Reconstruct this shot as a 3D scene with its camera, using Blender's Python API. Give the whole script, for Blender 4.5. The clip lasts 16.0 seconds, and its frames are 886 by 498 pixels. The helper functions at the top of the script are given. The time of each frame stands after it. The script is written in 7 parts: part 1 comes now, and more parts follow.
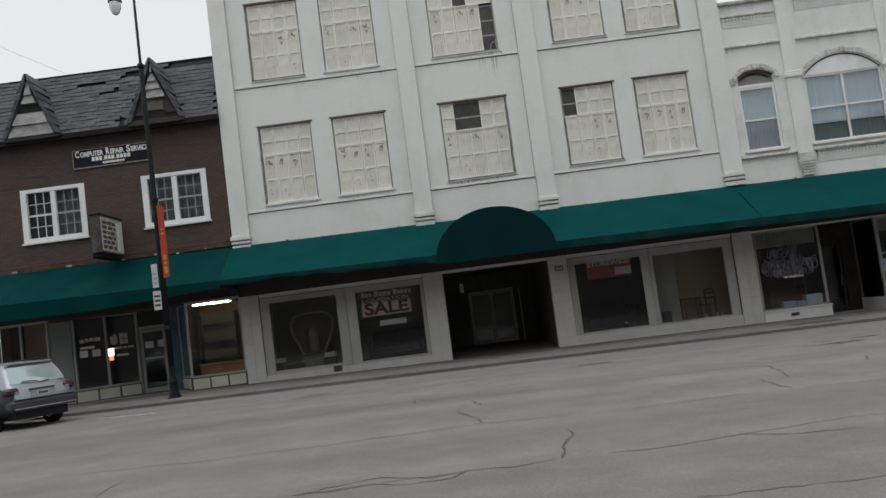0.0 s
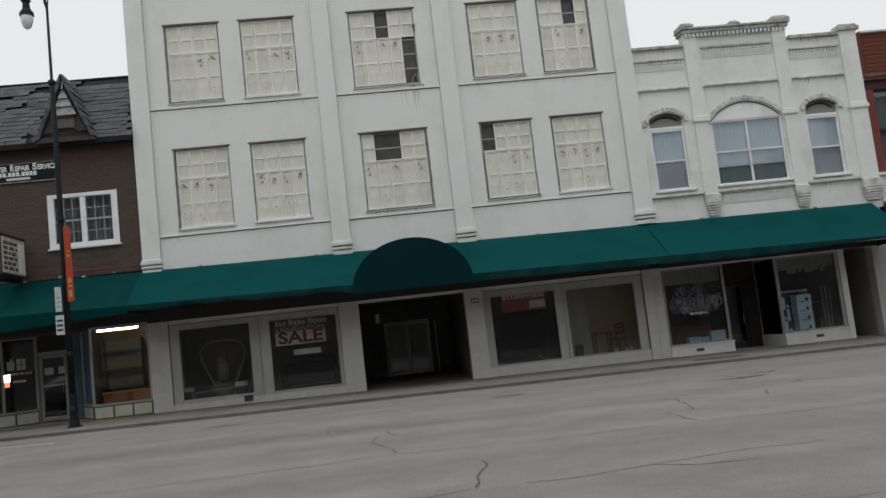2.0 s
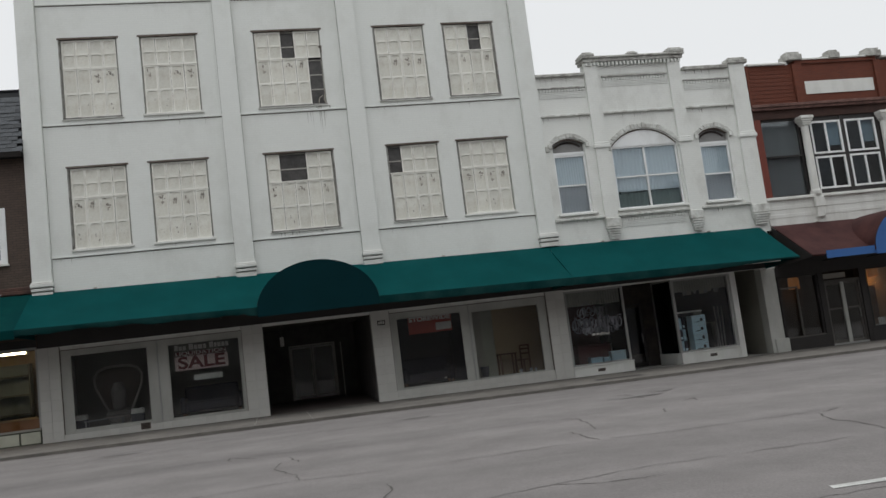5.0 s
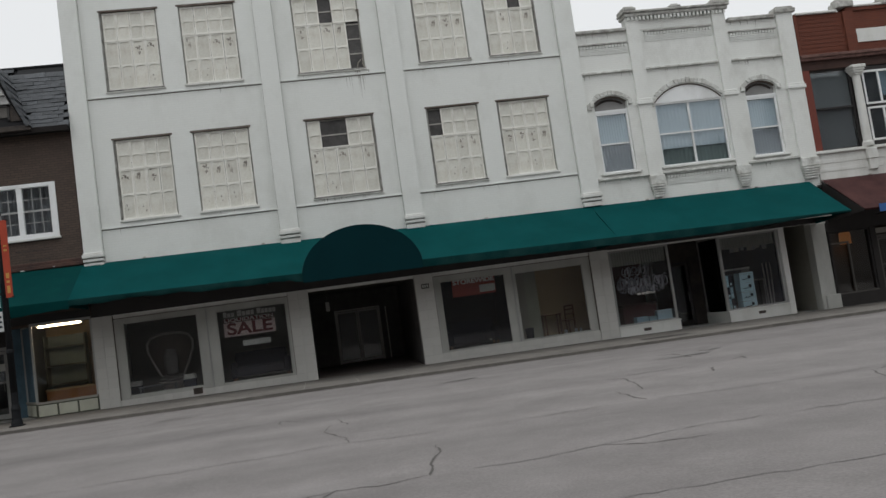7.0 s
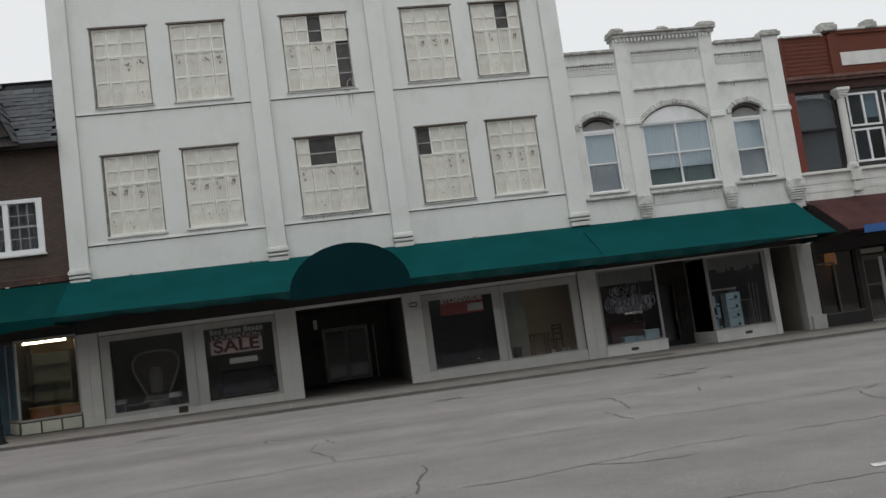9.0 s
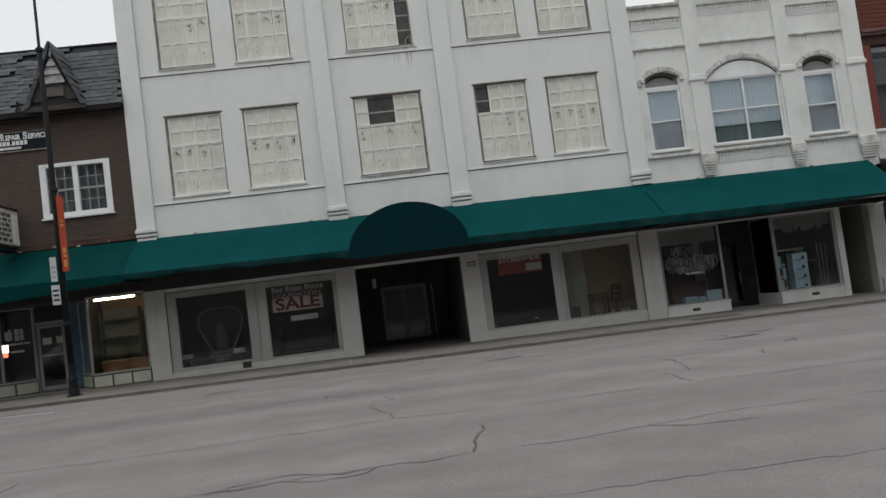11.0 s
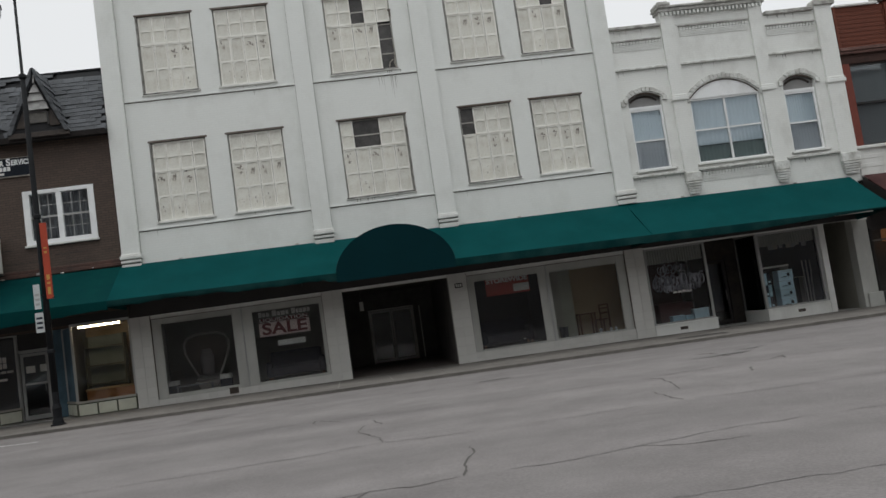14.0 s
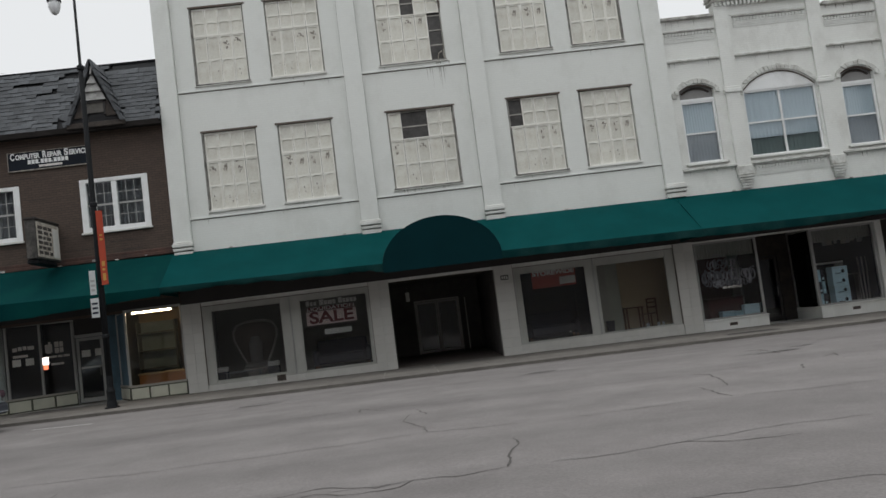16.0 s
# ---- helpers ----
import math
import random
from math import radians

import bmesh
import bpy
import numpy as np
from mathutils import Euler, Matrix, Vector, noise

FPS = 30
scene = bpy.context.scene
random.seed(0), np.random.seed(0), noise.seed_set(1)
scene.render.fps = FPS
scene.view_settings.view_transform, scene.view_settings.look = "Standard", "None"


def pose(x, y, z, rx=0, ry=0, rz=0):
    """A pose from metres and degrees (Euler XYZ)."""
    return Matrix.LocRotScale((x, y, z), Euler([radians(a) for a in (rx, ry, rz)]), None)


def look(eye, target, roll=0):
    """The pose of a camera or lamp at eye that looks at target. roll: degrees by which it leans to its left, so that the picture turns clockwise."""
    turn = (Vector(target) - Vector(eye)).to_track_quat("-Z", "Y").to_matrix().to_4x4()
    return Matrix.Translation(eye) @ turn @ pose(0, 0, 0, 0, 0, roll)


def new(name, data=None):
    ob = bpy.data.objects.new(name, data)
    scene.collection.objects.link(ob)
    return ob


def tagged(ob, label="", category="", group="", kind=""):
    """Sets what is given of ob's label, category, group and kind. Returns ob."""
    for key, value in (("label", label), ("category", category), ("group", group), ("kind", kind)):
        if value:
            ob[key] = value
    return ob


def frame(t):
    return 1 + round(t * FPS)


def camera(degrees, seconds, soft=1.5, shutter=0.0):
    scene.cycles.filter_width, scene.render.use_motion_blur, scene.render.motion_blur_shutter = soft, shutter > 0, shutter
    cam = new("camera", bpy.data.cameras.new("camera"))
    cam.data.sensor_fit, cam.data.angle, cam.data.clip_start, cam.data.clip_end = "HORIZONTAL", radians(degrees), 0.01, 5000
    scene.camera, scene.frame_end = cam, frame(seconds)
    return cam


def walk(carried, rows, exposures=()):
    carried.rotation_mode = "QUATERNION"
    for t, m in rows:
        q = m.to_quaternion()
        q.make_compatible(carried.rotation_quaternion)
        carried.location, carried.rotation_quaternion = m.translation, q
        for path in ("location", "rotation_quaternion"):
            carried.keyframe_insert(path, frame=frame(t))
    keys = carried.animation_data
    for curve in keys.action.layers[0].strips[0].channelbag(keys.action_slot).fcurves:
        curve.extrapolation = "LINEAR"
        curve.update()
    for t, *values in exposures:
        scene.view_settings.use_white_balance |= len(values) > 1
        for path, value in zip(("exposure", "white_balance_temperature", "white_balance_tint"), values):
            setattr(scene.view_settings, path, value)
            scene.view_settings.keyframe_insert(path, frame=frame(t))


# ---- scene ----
cam = camera(55.43, 16.0, soft=1.5)
# seconds, eye, yaw, pitch, roll: a camera held by hand that turns on the spot
ROWS = [
    (0.0, 0.016, -0.004, 1.605, 0.75, 4.52, 7.38),
    (0.5, 0.006, 0.001, 1.611, 1.53, 5.77, 8.94),
    (1.0, 0.015, 0.020, 1.606, -2.44, 6.70, 7.38),
    (1.5, -0.002, -0.014, 1.599, -5.24, 5.60, 6.47),
    (2.0, -0.029, -0.043, 1.587, -5.09, 5.94, 6.45),
    (2.5, -0.013, -0.014, 1.594, -5.01, 5.87, 5.85),
    (3.0, 0.015, -0.037, 1.594, -10.97, 7.61, 5.53),
    (3.5, 0.012, -0.009, 1.594, -12.48, 6.99, 6.22),
    (3.7, 0.000, -0.026, 1.590, -13.05, 6.78, 6.18),
    (5.8, -0.010, -0.038, 1.594, -10.36, 6.60, 7.61),
    (6.0, -0.009, -0.028, 1.596, -10.29, 6.45, 7.63),
    (6.5, -0.014, -0.015, 1.598, -9.82, 5.46, 6.96),
    (7.0, -0.013, -0.004, 1.603, -8.41, 4.53, 7.99),
    (7.5, -0.017, -0.021, 1.599, -8.41, 4.46, 8.27),
    (8.0, -0.005, -0.033, 1.596, -8.68, 4.93, 7.77),
    (8.5, 0.004, -0.001, 1.603, -9.67, 5.47, 7.80),
    (9.0, -0.008, -0.020, 1.599, -9.23, 5.69, 7.75),
    (9.5, -0.005, 0.001, 1.601, -6.88, 5.05, 6.81),
    (10.0, 0.001, 0.002, 1.603, -5.96, 3.62, 7.30),
    (10.2, 0.010, 0.015, 1.605, -5.43, 3.38, 7.54),
    (12.3, 0.004, 0.011, 1.600, -5.08, 4.10, 7.22),
    (12.5, 0.006, 0.031, 1.605, -4.92, 4.53, 7.28),
    (13.0, 0.006, 0.028, 1.607, -5.94, 4.25, 7.75),
    (13.5, 0.002, 0.025, 1.604, -6.43, 4.58, 7.77),
    (14.0, 0.008, 0.050, 1.608, -6.08, 4.80, 8.17),
    (14.5, 0.002, 0.028, 1.605, -5.48, 5.29, 7.88),
    (15.0, 0.009, 0.039, 1.605, -4.75, 4.85, 7.84),
    (15.5, 0.008, 0.031, 1.604, -4.21, 4.56, 7.69),
    (16.0, -0.002, 0.025, 1.601, -2.99, 4.65, 7.23),
]
walk(cam, [(t, pose(x, y, z, 90 + pitch, roll, yaw)) for t, x, y, z, yaw, pitch, roll in ROWS])

# ---- light: an overcast day ----
world = bpy.data.worlds.new("overcast_sky")
scene.world = world
world.use_nodes = True
wn, wl = world.node_tree.nodes, world.node_tree.links
sky = wn.new("ShaderNodeTexSky")
sky.sky_type, sky.sun_disc, sky.sun_elevation, sky.sun_rotation = "NISHITA", False, radians(72), radians(200)
sky_mix = wn.new("ShaderNodeMixRGB")
sky_mix.inputs[0].default_value = 0.93
sky_mix.inputs[2].default_value = (8.50, 8.64, 8.70, 1)
wl.new(sky.outputs[0], sky_mix.inputs[1])
wl.new(sky_mix.outputs[0], wn["Background"].inputs[0])
wn["Background"].inputs[1].default_value = 0.10
sun_data = bpy.data.lights.new("sun", "SUN")
sun_data.energy, sun_data.angle, sun_data.color = 1.1, radians(60), (0.975, 1.0, 0.985)
sun = new("sun", sun_data)
sun.matrix_world = look((-4, 12, 30), (0, 20, 0))
scene.view_settings.exposure = 0.0


# ---- materials ----
def mat(name, base, rough=0.7, metal=0.0, vary=0.12, scale=6.0, bump=0.15, fine=60.0, second=None, second_at=0.62, spec=0.5, streak=0.0, rand=0.0):
    """Plain surface with wear at two scales: broad stains towards a second colour, fine grain and relief."""
    m = bpy.data.materials.new(name)
    m.use_nodes = True
    n, l = m.node_tree.nodes, m.node_tree.links
    p = n["Principled BSDF"]
    p.inputs["Roughness"].default_value, p.inputs["Metallic"].default_value = rough, metal
    p.inputs["Specular IOR Level"].default_value = spec
    tc = n.new("ShaderNodeTexCoord")
    broad = n.new("ShaderNodeTexNoise")
    broad.inputs["Scale"].default_value, broad.inputs["Detail"].default_value, broad.inputs["Roughness"].default_value = scale * 0.2, 6, 0.65
    grain = n.new("ShaderNodeTexNoise")
    grain.inputs["Scale"].default_value, grain.inputs["Detail"].default_value = fine, 3
    l.new(tc.outputs["Object"], grain.inputs["Vector"])
    if streak:
        mp = n.new("ShaderNodeMapping")
        mp.inputs["Scale"].default_value = (1, 1, 1 - streak)
        l.new(tc.outputs["Object"], mp.inputs["Vector"])
        l.new(mp.outputs[0], broad.inputs["Vector"])
    else:
        l.new(tc.outputs["Object"], broad.inputs["Vector"])
    ramp = n.new("ShaderNodeValToRGB")
    sec = second or tuple(c * (1 - 2.2 * vary) for c in base)
    ramp.color_ramp.elements[0].position, ramp.color_ramp.elements[0].color = second_at - 0.22, (*base, 1)
    ramp.color_ramp.elements[1].position, ramp.color_ramp.elements[1].color = second_at + 0.15, (*sec, 1)
    l.new(broad.outputs[0], ramp.inputs[0])
    hsv = n.new("ShaderNodeHueSaturation")
    mr = n.new("ShaderNodeMapRange")
    mr.inputs["From Min"].default_value, mr.inputs["From Max"].default_value = 0.3, 0.7
    mr.inputs["To Min"].default_value, mr.inputs["To Max"].default_value = 1 - vary, 1 + vary
    l.new(grain.outputs[0], mr.inputs[0])
    val = mr.outputs[0]
    if rand:
        oi = n.new("ShaderNodeObjectInfo")
        r2 = n.new("ShaderNodeMapRange")
        r2.inputs["To Min"].default_value, r2.inputs["To Max"].default_value = 1 - rand, 1 + rand
        l.new(oi.outputs["Random"], r2.inputs[0])
        mu = n.new("ShaderNodeMath")
        mu.operation = "MULTIPLY"
        l.new(val, mu.inputs[0])
        l.new(r2.outputs[0], mu.inputs[1])
        val = mu.outputs[0]
    l.new(val, hsv.inputs["Value"])
    l.new(ramp.outputs[0], hsv.inputs["Color"])
    l.new(hsv.outputs[0], p.inputs["Base Color"])
    b = n.new("ShaderNodeBump")
    b.inputs["Strength"].default_value, b.inputs["Distance"].default_value = bump, 0.01
    l.new(grain.outputs[0], b.inputs["Height"])
    l.new(b.outputs[0], p.inputs["Normal"])
    return m


def brick_mat(name, base, base2, mortar, rough=0.85, bump=0.6, dirt=(0.3, 0.28, 0.24), dirt_amount=0.35, streak=0.75):
    """Laid brick, 0.215 x 0.075 m, running along x and up z, painted or bare."""
    m = bpy.data.materials.new(name)
    m.use_nodes = True
    n, l = m.node_tree.nodes, m.node_tree.links
    p = n["Principled BSDF"]
    p.inputs["Roughness"].default_value = rough
    tc = n.new("ShaderNodeTexCoord")
    sep, comb = n.new("ShaderNodeSeparateXYZ"), n.new("ShaderNodeCombineXYZ")
    l.new(tc.outputs["Object"], sep.inputs[0])
    add = n.new("ShaderNodeMath")
    l.new(sep.outputs[0], add.inputs[0])
    l.new(sep.outputs[1], add.inputs[1])
    l.new(add.outputs[0], comb.inputs[0])
    l.new(sep.outputs[2], comb.inputs[1])
    br = n.new("ShaderNodeTexBrick")
    br.inputs["Color1"].default_value, br.inputs["Color2"].default_value, br.inputs["Mortar"].default_value = (*base, 1), (*base2, 1), (*mortar, 1)
    br.inputs["Scale"].default_value = 1.0
    br.inputs["Brick Width"].default_value, br.inputs["Row Height"].default_value = 0.215, 0.075
    br.inputs["Mortar Size"].default_value, br.inputs["Mortar Smooth"].default_value = 0.009, 0.2
    l.new(comb.outputs[0], br.inputs["Vector"])
    mp = n.new("ShaderNodeMapping")
    mp.inputs["Scale"].default_value = (1, 1, 1 - streak)
    l.new(tc.outputs["Object"], mp.inputs["Vector"])
    st = n.new("ShaderNodeTexNoise")
    st.inputs["Scale"].default_value, st.inputs["Detail"].default_value, st.inputs["Roughness"].default_value = 0.9, 8, 0.68
    l.new(mp.outputs[0], st.inputs["Vector"])
    mr = n.new("ShaderNodeMapRange")
    mr.inputs["From Min"].default_value, mr.inputs["From Max"].default_value, mr.inputs["To Max"].default_value = 0.48, 0.8, dirt_amount
    l.new(st.outputs[0], mr.inputs[0])
    mix = n.new("ShaderNodeMixRGB")
    mix.inputs[2].default_value = (*dirt, 1)
    l.new(mr.outputs[0], mix.inputs[0])
    l.new(br.outputs["Color"], mix.inputs[1])
    l.new(mix.outputs[0], p.inputs["Base Color"])
    g = n.new("ShaderNodeTexNoise")
    g.inputs["Scale"].default_value = 45
    l.new(tc.outputs["Object"], g.inputs["Vector"])
    ad = n.new("ShaderNodeMath")
    ad.operation = "MULTIPLY_ADD"
    ad.inputs[1].default_value = 0.3
    inv = n.new("ShaderNodeMath")
    inv.operation = "SUBTRACT"
    inv.inputs[0].default_value = 1
    l.new(br.outputs["Fac"], inv.inputs[1])
    l.new(g.outputs[0], ad.inputs[0])
    l.new(inv.outputs[0], ad.inputs[2])
    b = n.new("ShaderNodeBump")
    b.inputs["Strength"].default_value, b.inputs["Distance"].default_value = bump, 0.008
    l.new(ad.outputs[0], b.inputs["Height"])
    l.new(b.outputs[0], p.inputs["Normal"])
    return m


def glass_mat(name, tint=(1, 1, 1), clear=0.9, rough=0.02):
    """Window glass: a sharp reflection over a clear, slightly tinted pane."""
    m = bpy.data.materials.new(name)
    m.use_nodes = True
    n, l = m.node_tree.nodes, m.node_tree.links
    n.remove(n["Principled BSDF"])
    tr, gl, mx, fr = n.new("ShaderNodeBsdfTransparent"), n.new("ShaderNodeBsdfGlossy"), n.new("ShaderNodeMixShader"), n.new("ShaderNodeFresnel")
    tr.inputs[0].default_value = (*[c * clear for c in tint], 1)
    gl.inputs["Roughness"].default_value = rough
    fr.inputs[0].default_value = 1.5
    tc, no, bp = n.new("ShaderNodeTexCoord"), n.new("ShaderNodeTexNoise"), n.new("ShaderNodeBump")
    no.inputs["Scale"].default_value, no.inputs["Detail"].default_value = 0.8, 1
    l.new(tc.outputs["Object"], no.inputs["Vector"])
    bp.inputs["Strength"].default_value, bp.inputs["Distance"].default_value = 0.12, 0.02
    l.new(no.outputs[0], bp.inputs["Height"])
    l.new(bp.outputs[0], gl.inputs["Normal"])
    l.new(fr.outputs[0], mx.inputs[0])
    l.new(tr.outputs[0], mx.inputs[1])
    l.new(gl.outputs[0], mx.inputs[2])
    l.new(mx.outputs[0], n["Material Output"].inputs[0])
    return m


def glow_mat(name, color, strength):
    m = bpy.data.materials.new(name)
    m.use_nodes = True
    p = m.node_tree.nodes["Principled BSDF"]
    p.inputs["Base Color"].default_value = (*color, 1)
    p.inputs["Emission Color"].default_value, p.inputs["Emission Strength"].default_value = (*color, 1), strength
    return m


WHITE_BRICK = brick_mat("white_painted_brick", (0.742, 0.757, 0.730), (0.728, 0.743, 0.716), (0.712, 0.727, 0.700), bump=0.30, dirt=(0.50, 0.50, 0.46), dirt_amount=0.42, streak=0.35)
CREAM_BRICK = brick_mat("cream_painted_brick", (0.765, 0.775, 0.745), (0.75, 0.76, 0.73), (0.725, 0.735, 0.705), bump=0.34, dirt=(0.44, 0.43, 0.395), dirt_amount=0.62, streak=0.3)
BROWN_BRICK = brick_mat("brown_brick", (0.094, 0.066, 0.051), (0.074, 0.052, 0.041), (0.050, 0.038, 0.031), bump=0.6, dirt=(0.06, 0.04, 0.035), dirt_amount=0.5)
RED_BRICK = brick_mat("red_brick", (0.15, 0.038, 0.018), (0.125, 0.032, 0.016), (0.12, 0.045, 0.03), dirt=(0.1, 0.03, 0.02), dirt_amount=0.4)
FAR_BRICK = brick_mat("dull_brick", (0.185, 0.172, 0.165), (0.16, 0.152, 0.147), (0.21, 0.205, 0.20))
WHITE_PAINT = mat("white_trim_paint", (0.70, 0.70, 0.67), 0.6, vary=0.06, second=(0.45, 0.44, 0.40), second_at=0.68, streak=0.7)
BRIGHT_WHITE = mat("clean_white_paint", (0.82, 0.83, 0.83), 0.5, vary=0.04, second=(0.6, 0.6, 0.58), second_at=0.7)
CREAM_PAINT = mat("cream_shutter_paint", (0.80, 0.79, 0.735), 0.6, vary=0.06, second=(0.56, 0.53, 0.46), second_at=0.66, scale=9, rand=0.05)
SHUTTER_PANEL = mat("cream_shutter_panel", (0.695, 0.69, 0.63), 0.65, vary=0.09, second=(0.50, 0.46, 0.39), second_at=0.64, scale=14, rand=0.07)
PEEL = mat("bare_grey_wood", (0.19, 0.172, 0.155), 0.9, vary=0.3, scale=30, second=(0.45, 0.42, 0.36), second_at=0.55)
# rusted steel, and also dark strips that paint in shade
RUST_AND_SHADE = mat("rust_and_shade_brown", (0.10, 0.075, 0.06), 0.85, vary=0.25, second=(0.2, 0.18, 0.16))
GREEN_CANVAS = mat("green_vinyl_canvas", (0.0012, 0.049, 0.050), 0.75, vary=0.08, scale=4, second=(0.003, 0.064, 0.066), second_at=0.6, bump=0.1, fine=120, spec=0.04)
DARK_GREEN_CANVAS = mat("dark_green_canvas", (0.003, 0.024, 0.029), 0.8, vary=0.08, scale=4, bump=0.1, fine=120, spec=0.04)
MAROON_CANVAS = mat("maroon_canvas", (0.040, 0.015, 0.015), 0.7, vary=0.1, scale=5, second=(0.085, 0.036, 0.033), second_at=0.6, spec=0.15)
DUSTY_HEM = mat("dusty_green_hem", (0.003, 0.030, 0.031), 0.85, vary=0.15, scale=6, second=(0.02, 0.062, 0.06), second_at=0.6, spec=0.04)
BLUE_CANVAS = mat("blue_canvas", (0.03, 0.115, 0.33), 0.6, vary=0.08, scale=4)
# dark paint, and also surfaces darkened in place of shade
DARK_PAINT_AND_SHADE = mat("dark_brown_paint_and_shade", (0.028, 0.024, 0.023), 0.6, vary=0.2)
OLD_GREEN_CANVAS = mat("older_green_canvas", (0.0014, 0.034, 0.036), 0.8, vary=0.1, scale=5, second=(0.003, 0.05, 0.046), second_at=0.6, bump=0.1, fine=120, spec=0.04)
WEATHERED = mat("stained_coping", (0.60, 0.60, 0.57), 0.85, vary=0.2, scale=18, second=(0.22, 0.21, 0.19), second_at=0.53)
BLACK_METAL = mat("black_painted_metal", (0.011, 0.012, 0.014), 0.6, vary=0.15, spec=0.2)
ALU = mat("aluminium_frame", (0.38, 0.38, 0.37), 0.45, metal=0.35, vary=0.08, second=(0.33, 0.33, 0.32))
STORE_FRAME = mat("pale_window_casing", (0.47, 0.47, 0.44), 0.6, vary=0.07, second=(0.34, 0.335, 0.31), second_at=0.6, streak=0.6)
TILE = mat("white_glazed_tile", (0.57, 0.56, 0.53), 0.35, vary=0.04, second=(0.50, 0.48, 0.44), second_at=0.66, rand=0.04, streak=0.6)
GROUT = mat("grey_grout", (0.47, 0.46, 0.43), 0.9)
CREAM_TILE = mat("cream_base_tile", (0.58, 0.58, 0.48), 0.45, vary=0.06, rand=0.05, second=(0.4, 0.4, 0.33))
SLATE = mat("grey_slate_shingle", (0.047, 0.051, 0.059), 0.75, vary=0.25, rand=0.28, scale=14, second=(0.115, 0.122, 0.13), second_at=0.56)
SLATE_BED = mat("dark_roof_felt", (0.022, 0.022, 0.024), 0.9)
PALE_SHINGLE = mat("weathered_pale_shingle", (0.40, 0.40, 0.39), 0.85, vary=0.16, scale=18, second=(0.20, 0.195, 0.19), second_at=0.52, rand=0.08)
OLD_WOOD = mat("weathered_brown_wood", (0.034, 0.029, 0.027), 0.9, vary=0.2, scale=12, second=(0.085, 0.068, 0.056))
CONCRETE = mat("concrete_pavement", (0.178, 0.164, 0.148), 0.9, vary=0.14, scale=4, second=(0.118, 0.108, 0.098), second_at=0.54, bump=0.25, fine=80, rand=0.06)
CURB_MAT = mat("worn_concrete_curb", (0.165, 0.152, 0.138), 0.9, vary=0.16, scale=7, second=(0.10, 0.092, 0.085), second_at=0.55, rand=0.06)
CRACK = mat("open_road_crack", (0.07, 0.065, 0.062), 0.95, vary=0.3, second=(0.12, 0.11, 0.10), scale=12, second_at=0.58)
SEAM = mat("road_joint", (0.125, 0.116, 0.112), 0.95, vary=0.25, second=(0.21, 0.198, 0.194), scale=9, second_at=0.48)
ROAD_WHITE = mat("worn_white_road_paint", (0.6, 0.6, 0.58), 0.8, vary=0.15, scale=20, second=(0.3, 0.3, 0.29))
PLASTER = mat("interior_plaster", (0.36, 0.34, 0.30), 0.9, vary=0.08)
# plaster with the gloom of unlit rooms put into its tone
SHADED_PLASTER = mat("shade_darkened_plaster", (0.19, 0.185, 0.165), 0.9, vary=0.12)
TAN_WALL = mat("tan_interior_wall", (0.52, 0.40, 0.25), 0.85, vary=0.1, second=(0.42, 0.31, 0.19))
FLOOR_MAT = mat("dark_shop_carpet", (0.06, 0.055, 0.05), 0.95, vary=0.15)
CURTAIN = mat("grey_window_blind", (0.62, 0.63, 0.65), 0.9, vary=0.05, streak=0.9)
BLUE_BLIND = mat("pale_blue_curtain", (0.80, 0.88, 0.92), 0.85, vary=0.05, streak=0.9, scale=30)
WOOD = mat("brown_furniture_wood", (0.20, 0.095, 0.045), 0.5, vary=0.15, scale=12, streak=0.8)
GLASS = glass_mat("shop_window_glass", (0.97, 0.98, 0.98), 0.95)
HOUSE_GLASS = glass_mat("upper_window_glass", (0.95, 0.98, 1.0), 0.94)


def road_mat():
    """Old bleached asphalt: broad patches, tyre-worn bands along the lanes, aggregate grain."""
    m = mat("worn_asphalt", (0.214, 0.198, 0.194), 0.9, vary=0.13, scale=5.0, second=(0.166, 0.152, 0.149), second_at=0.54, bump=0.5, fine=38)
    n, l = m.node_tree.nodes, m.node_tree.links
    tc = n.new("ShaderNodeTexCoord")
    mp = n.new("ShaderNodeMapping")
    mp.inputs["Scale"].default_value = (0.05, 0.55, 1)
    no = n.new("ShaderNodeTexNoise")
    no.inputs["Scale"].default_value, no.inputs["Detail"].default_value = 1.0, 5
    l.new(tc.outputs["Object"], mp.inputs[0])
    l.new(mp.outputs[0], no.inputs[0])
    mr = n.new("ShaderNodeMapRange")
    mr.inputs["From Min"].default_value, mr.inputs["From Max"].default_value = 0.3, 0.7
    mr.inputs["To Min"].default_value, mr.inputs["To Max"].default_value = 0.82, 1.14
    l.new(no.outputs[0], mr.inputs[0])
    mix = n.new("ShaderNodeMixRGB")
    mix.blend_type, mix.inputs[0].default_value = "MULTIPLY", 1.0
    p = n["Principled BSDF"]
    src = p.inputs["Base Color"].links[0].from_socket
    l.new(src, mix.inputs[1])
    l.new(mr.outputs[0], mix.inputs[2])
    l.new(mix.outputs[0], p.inputs["Base Color"])
    return m


ASPHALT = road_mat()


# ---- builders ----
def mesh_of(name, bm, material):
    bmesh.ops.recalc_face_normals(bm, faces=bm.faces)
    me = bpy.data.meshes.new(name)
    bm.to_mesh(me)
    bm.free()
    for m in (material if isinstance(material, (list, tuple)) else [material]):
        me.materials.append(m)
    return me


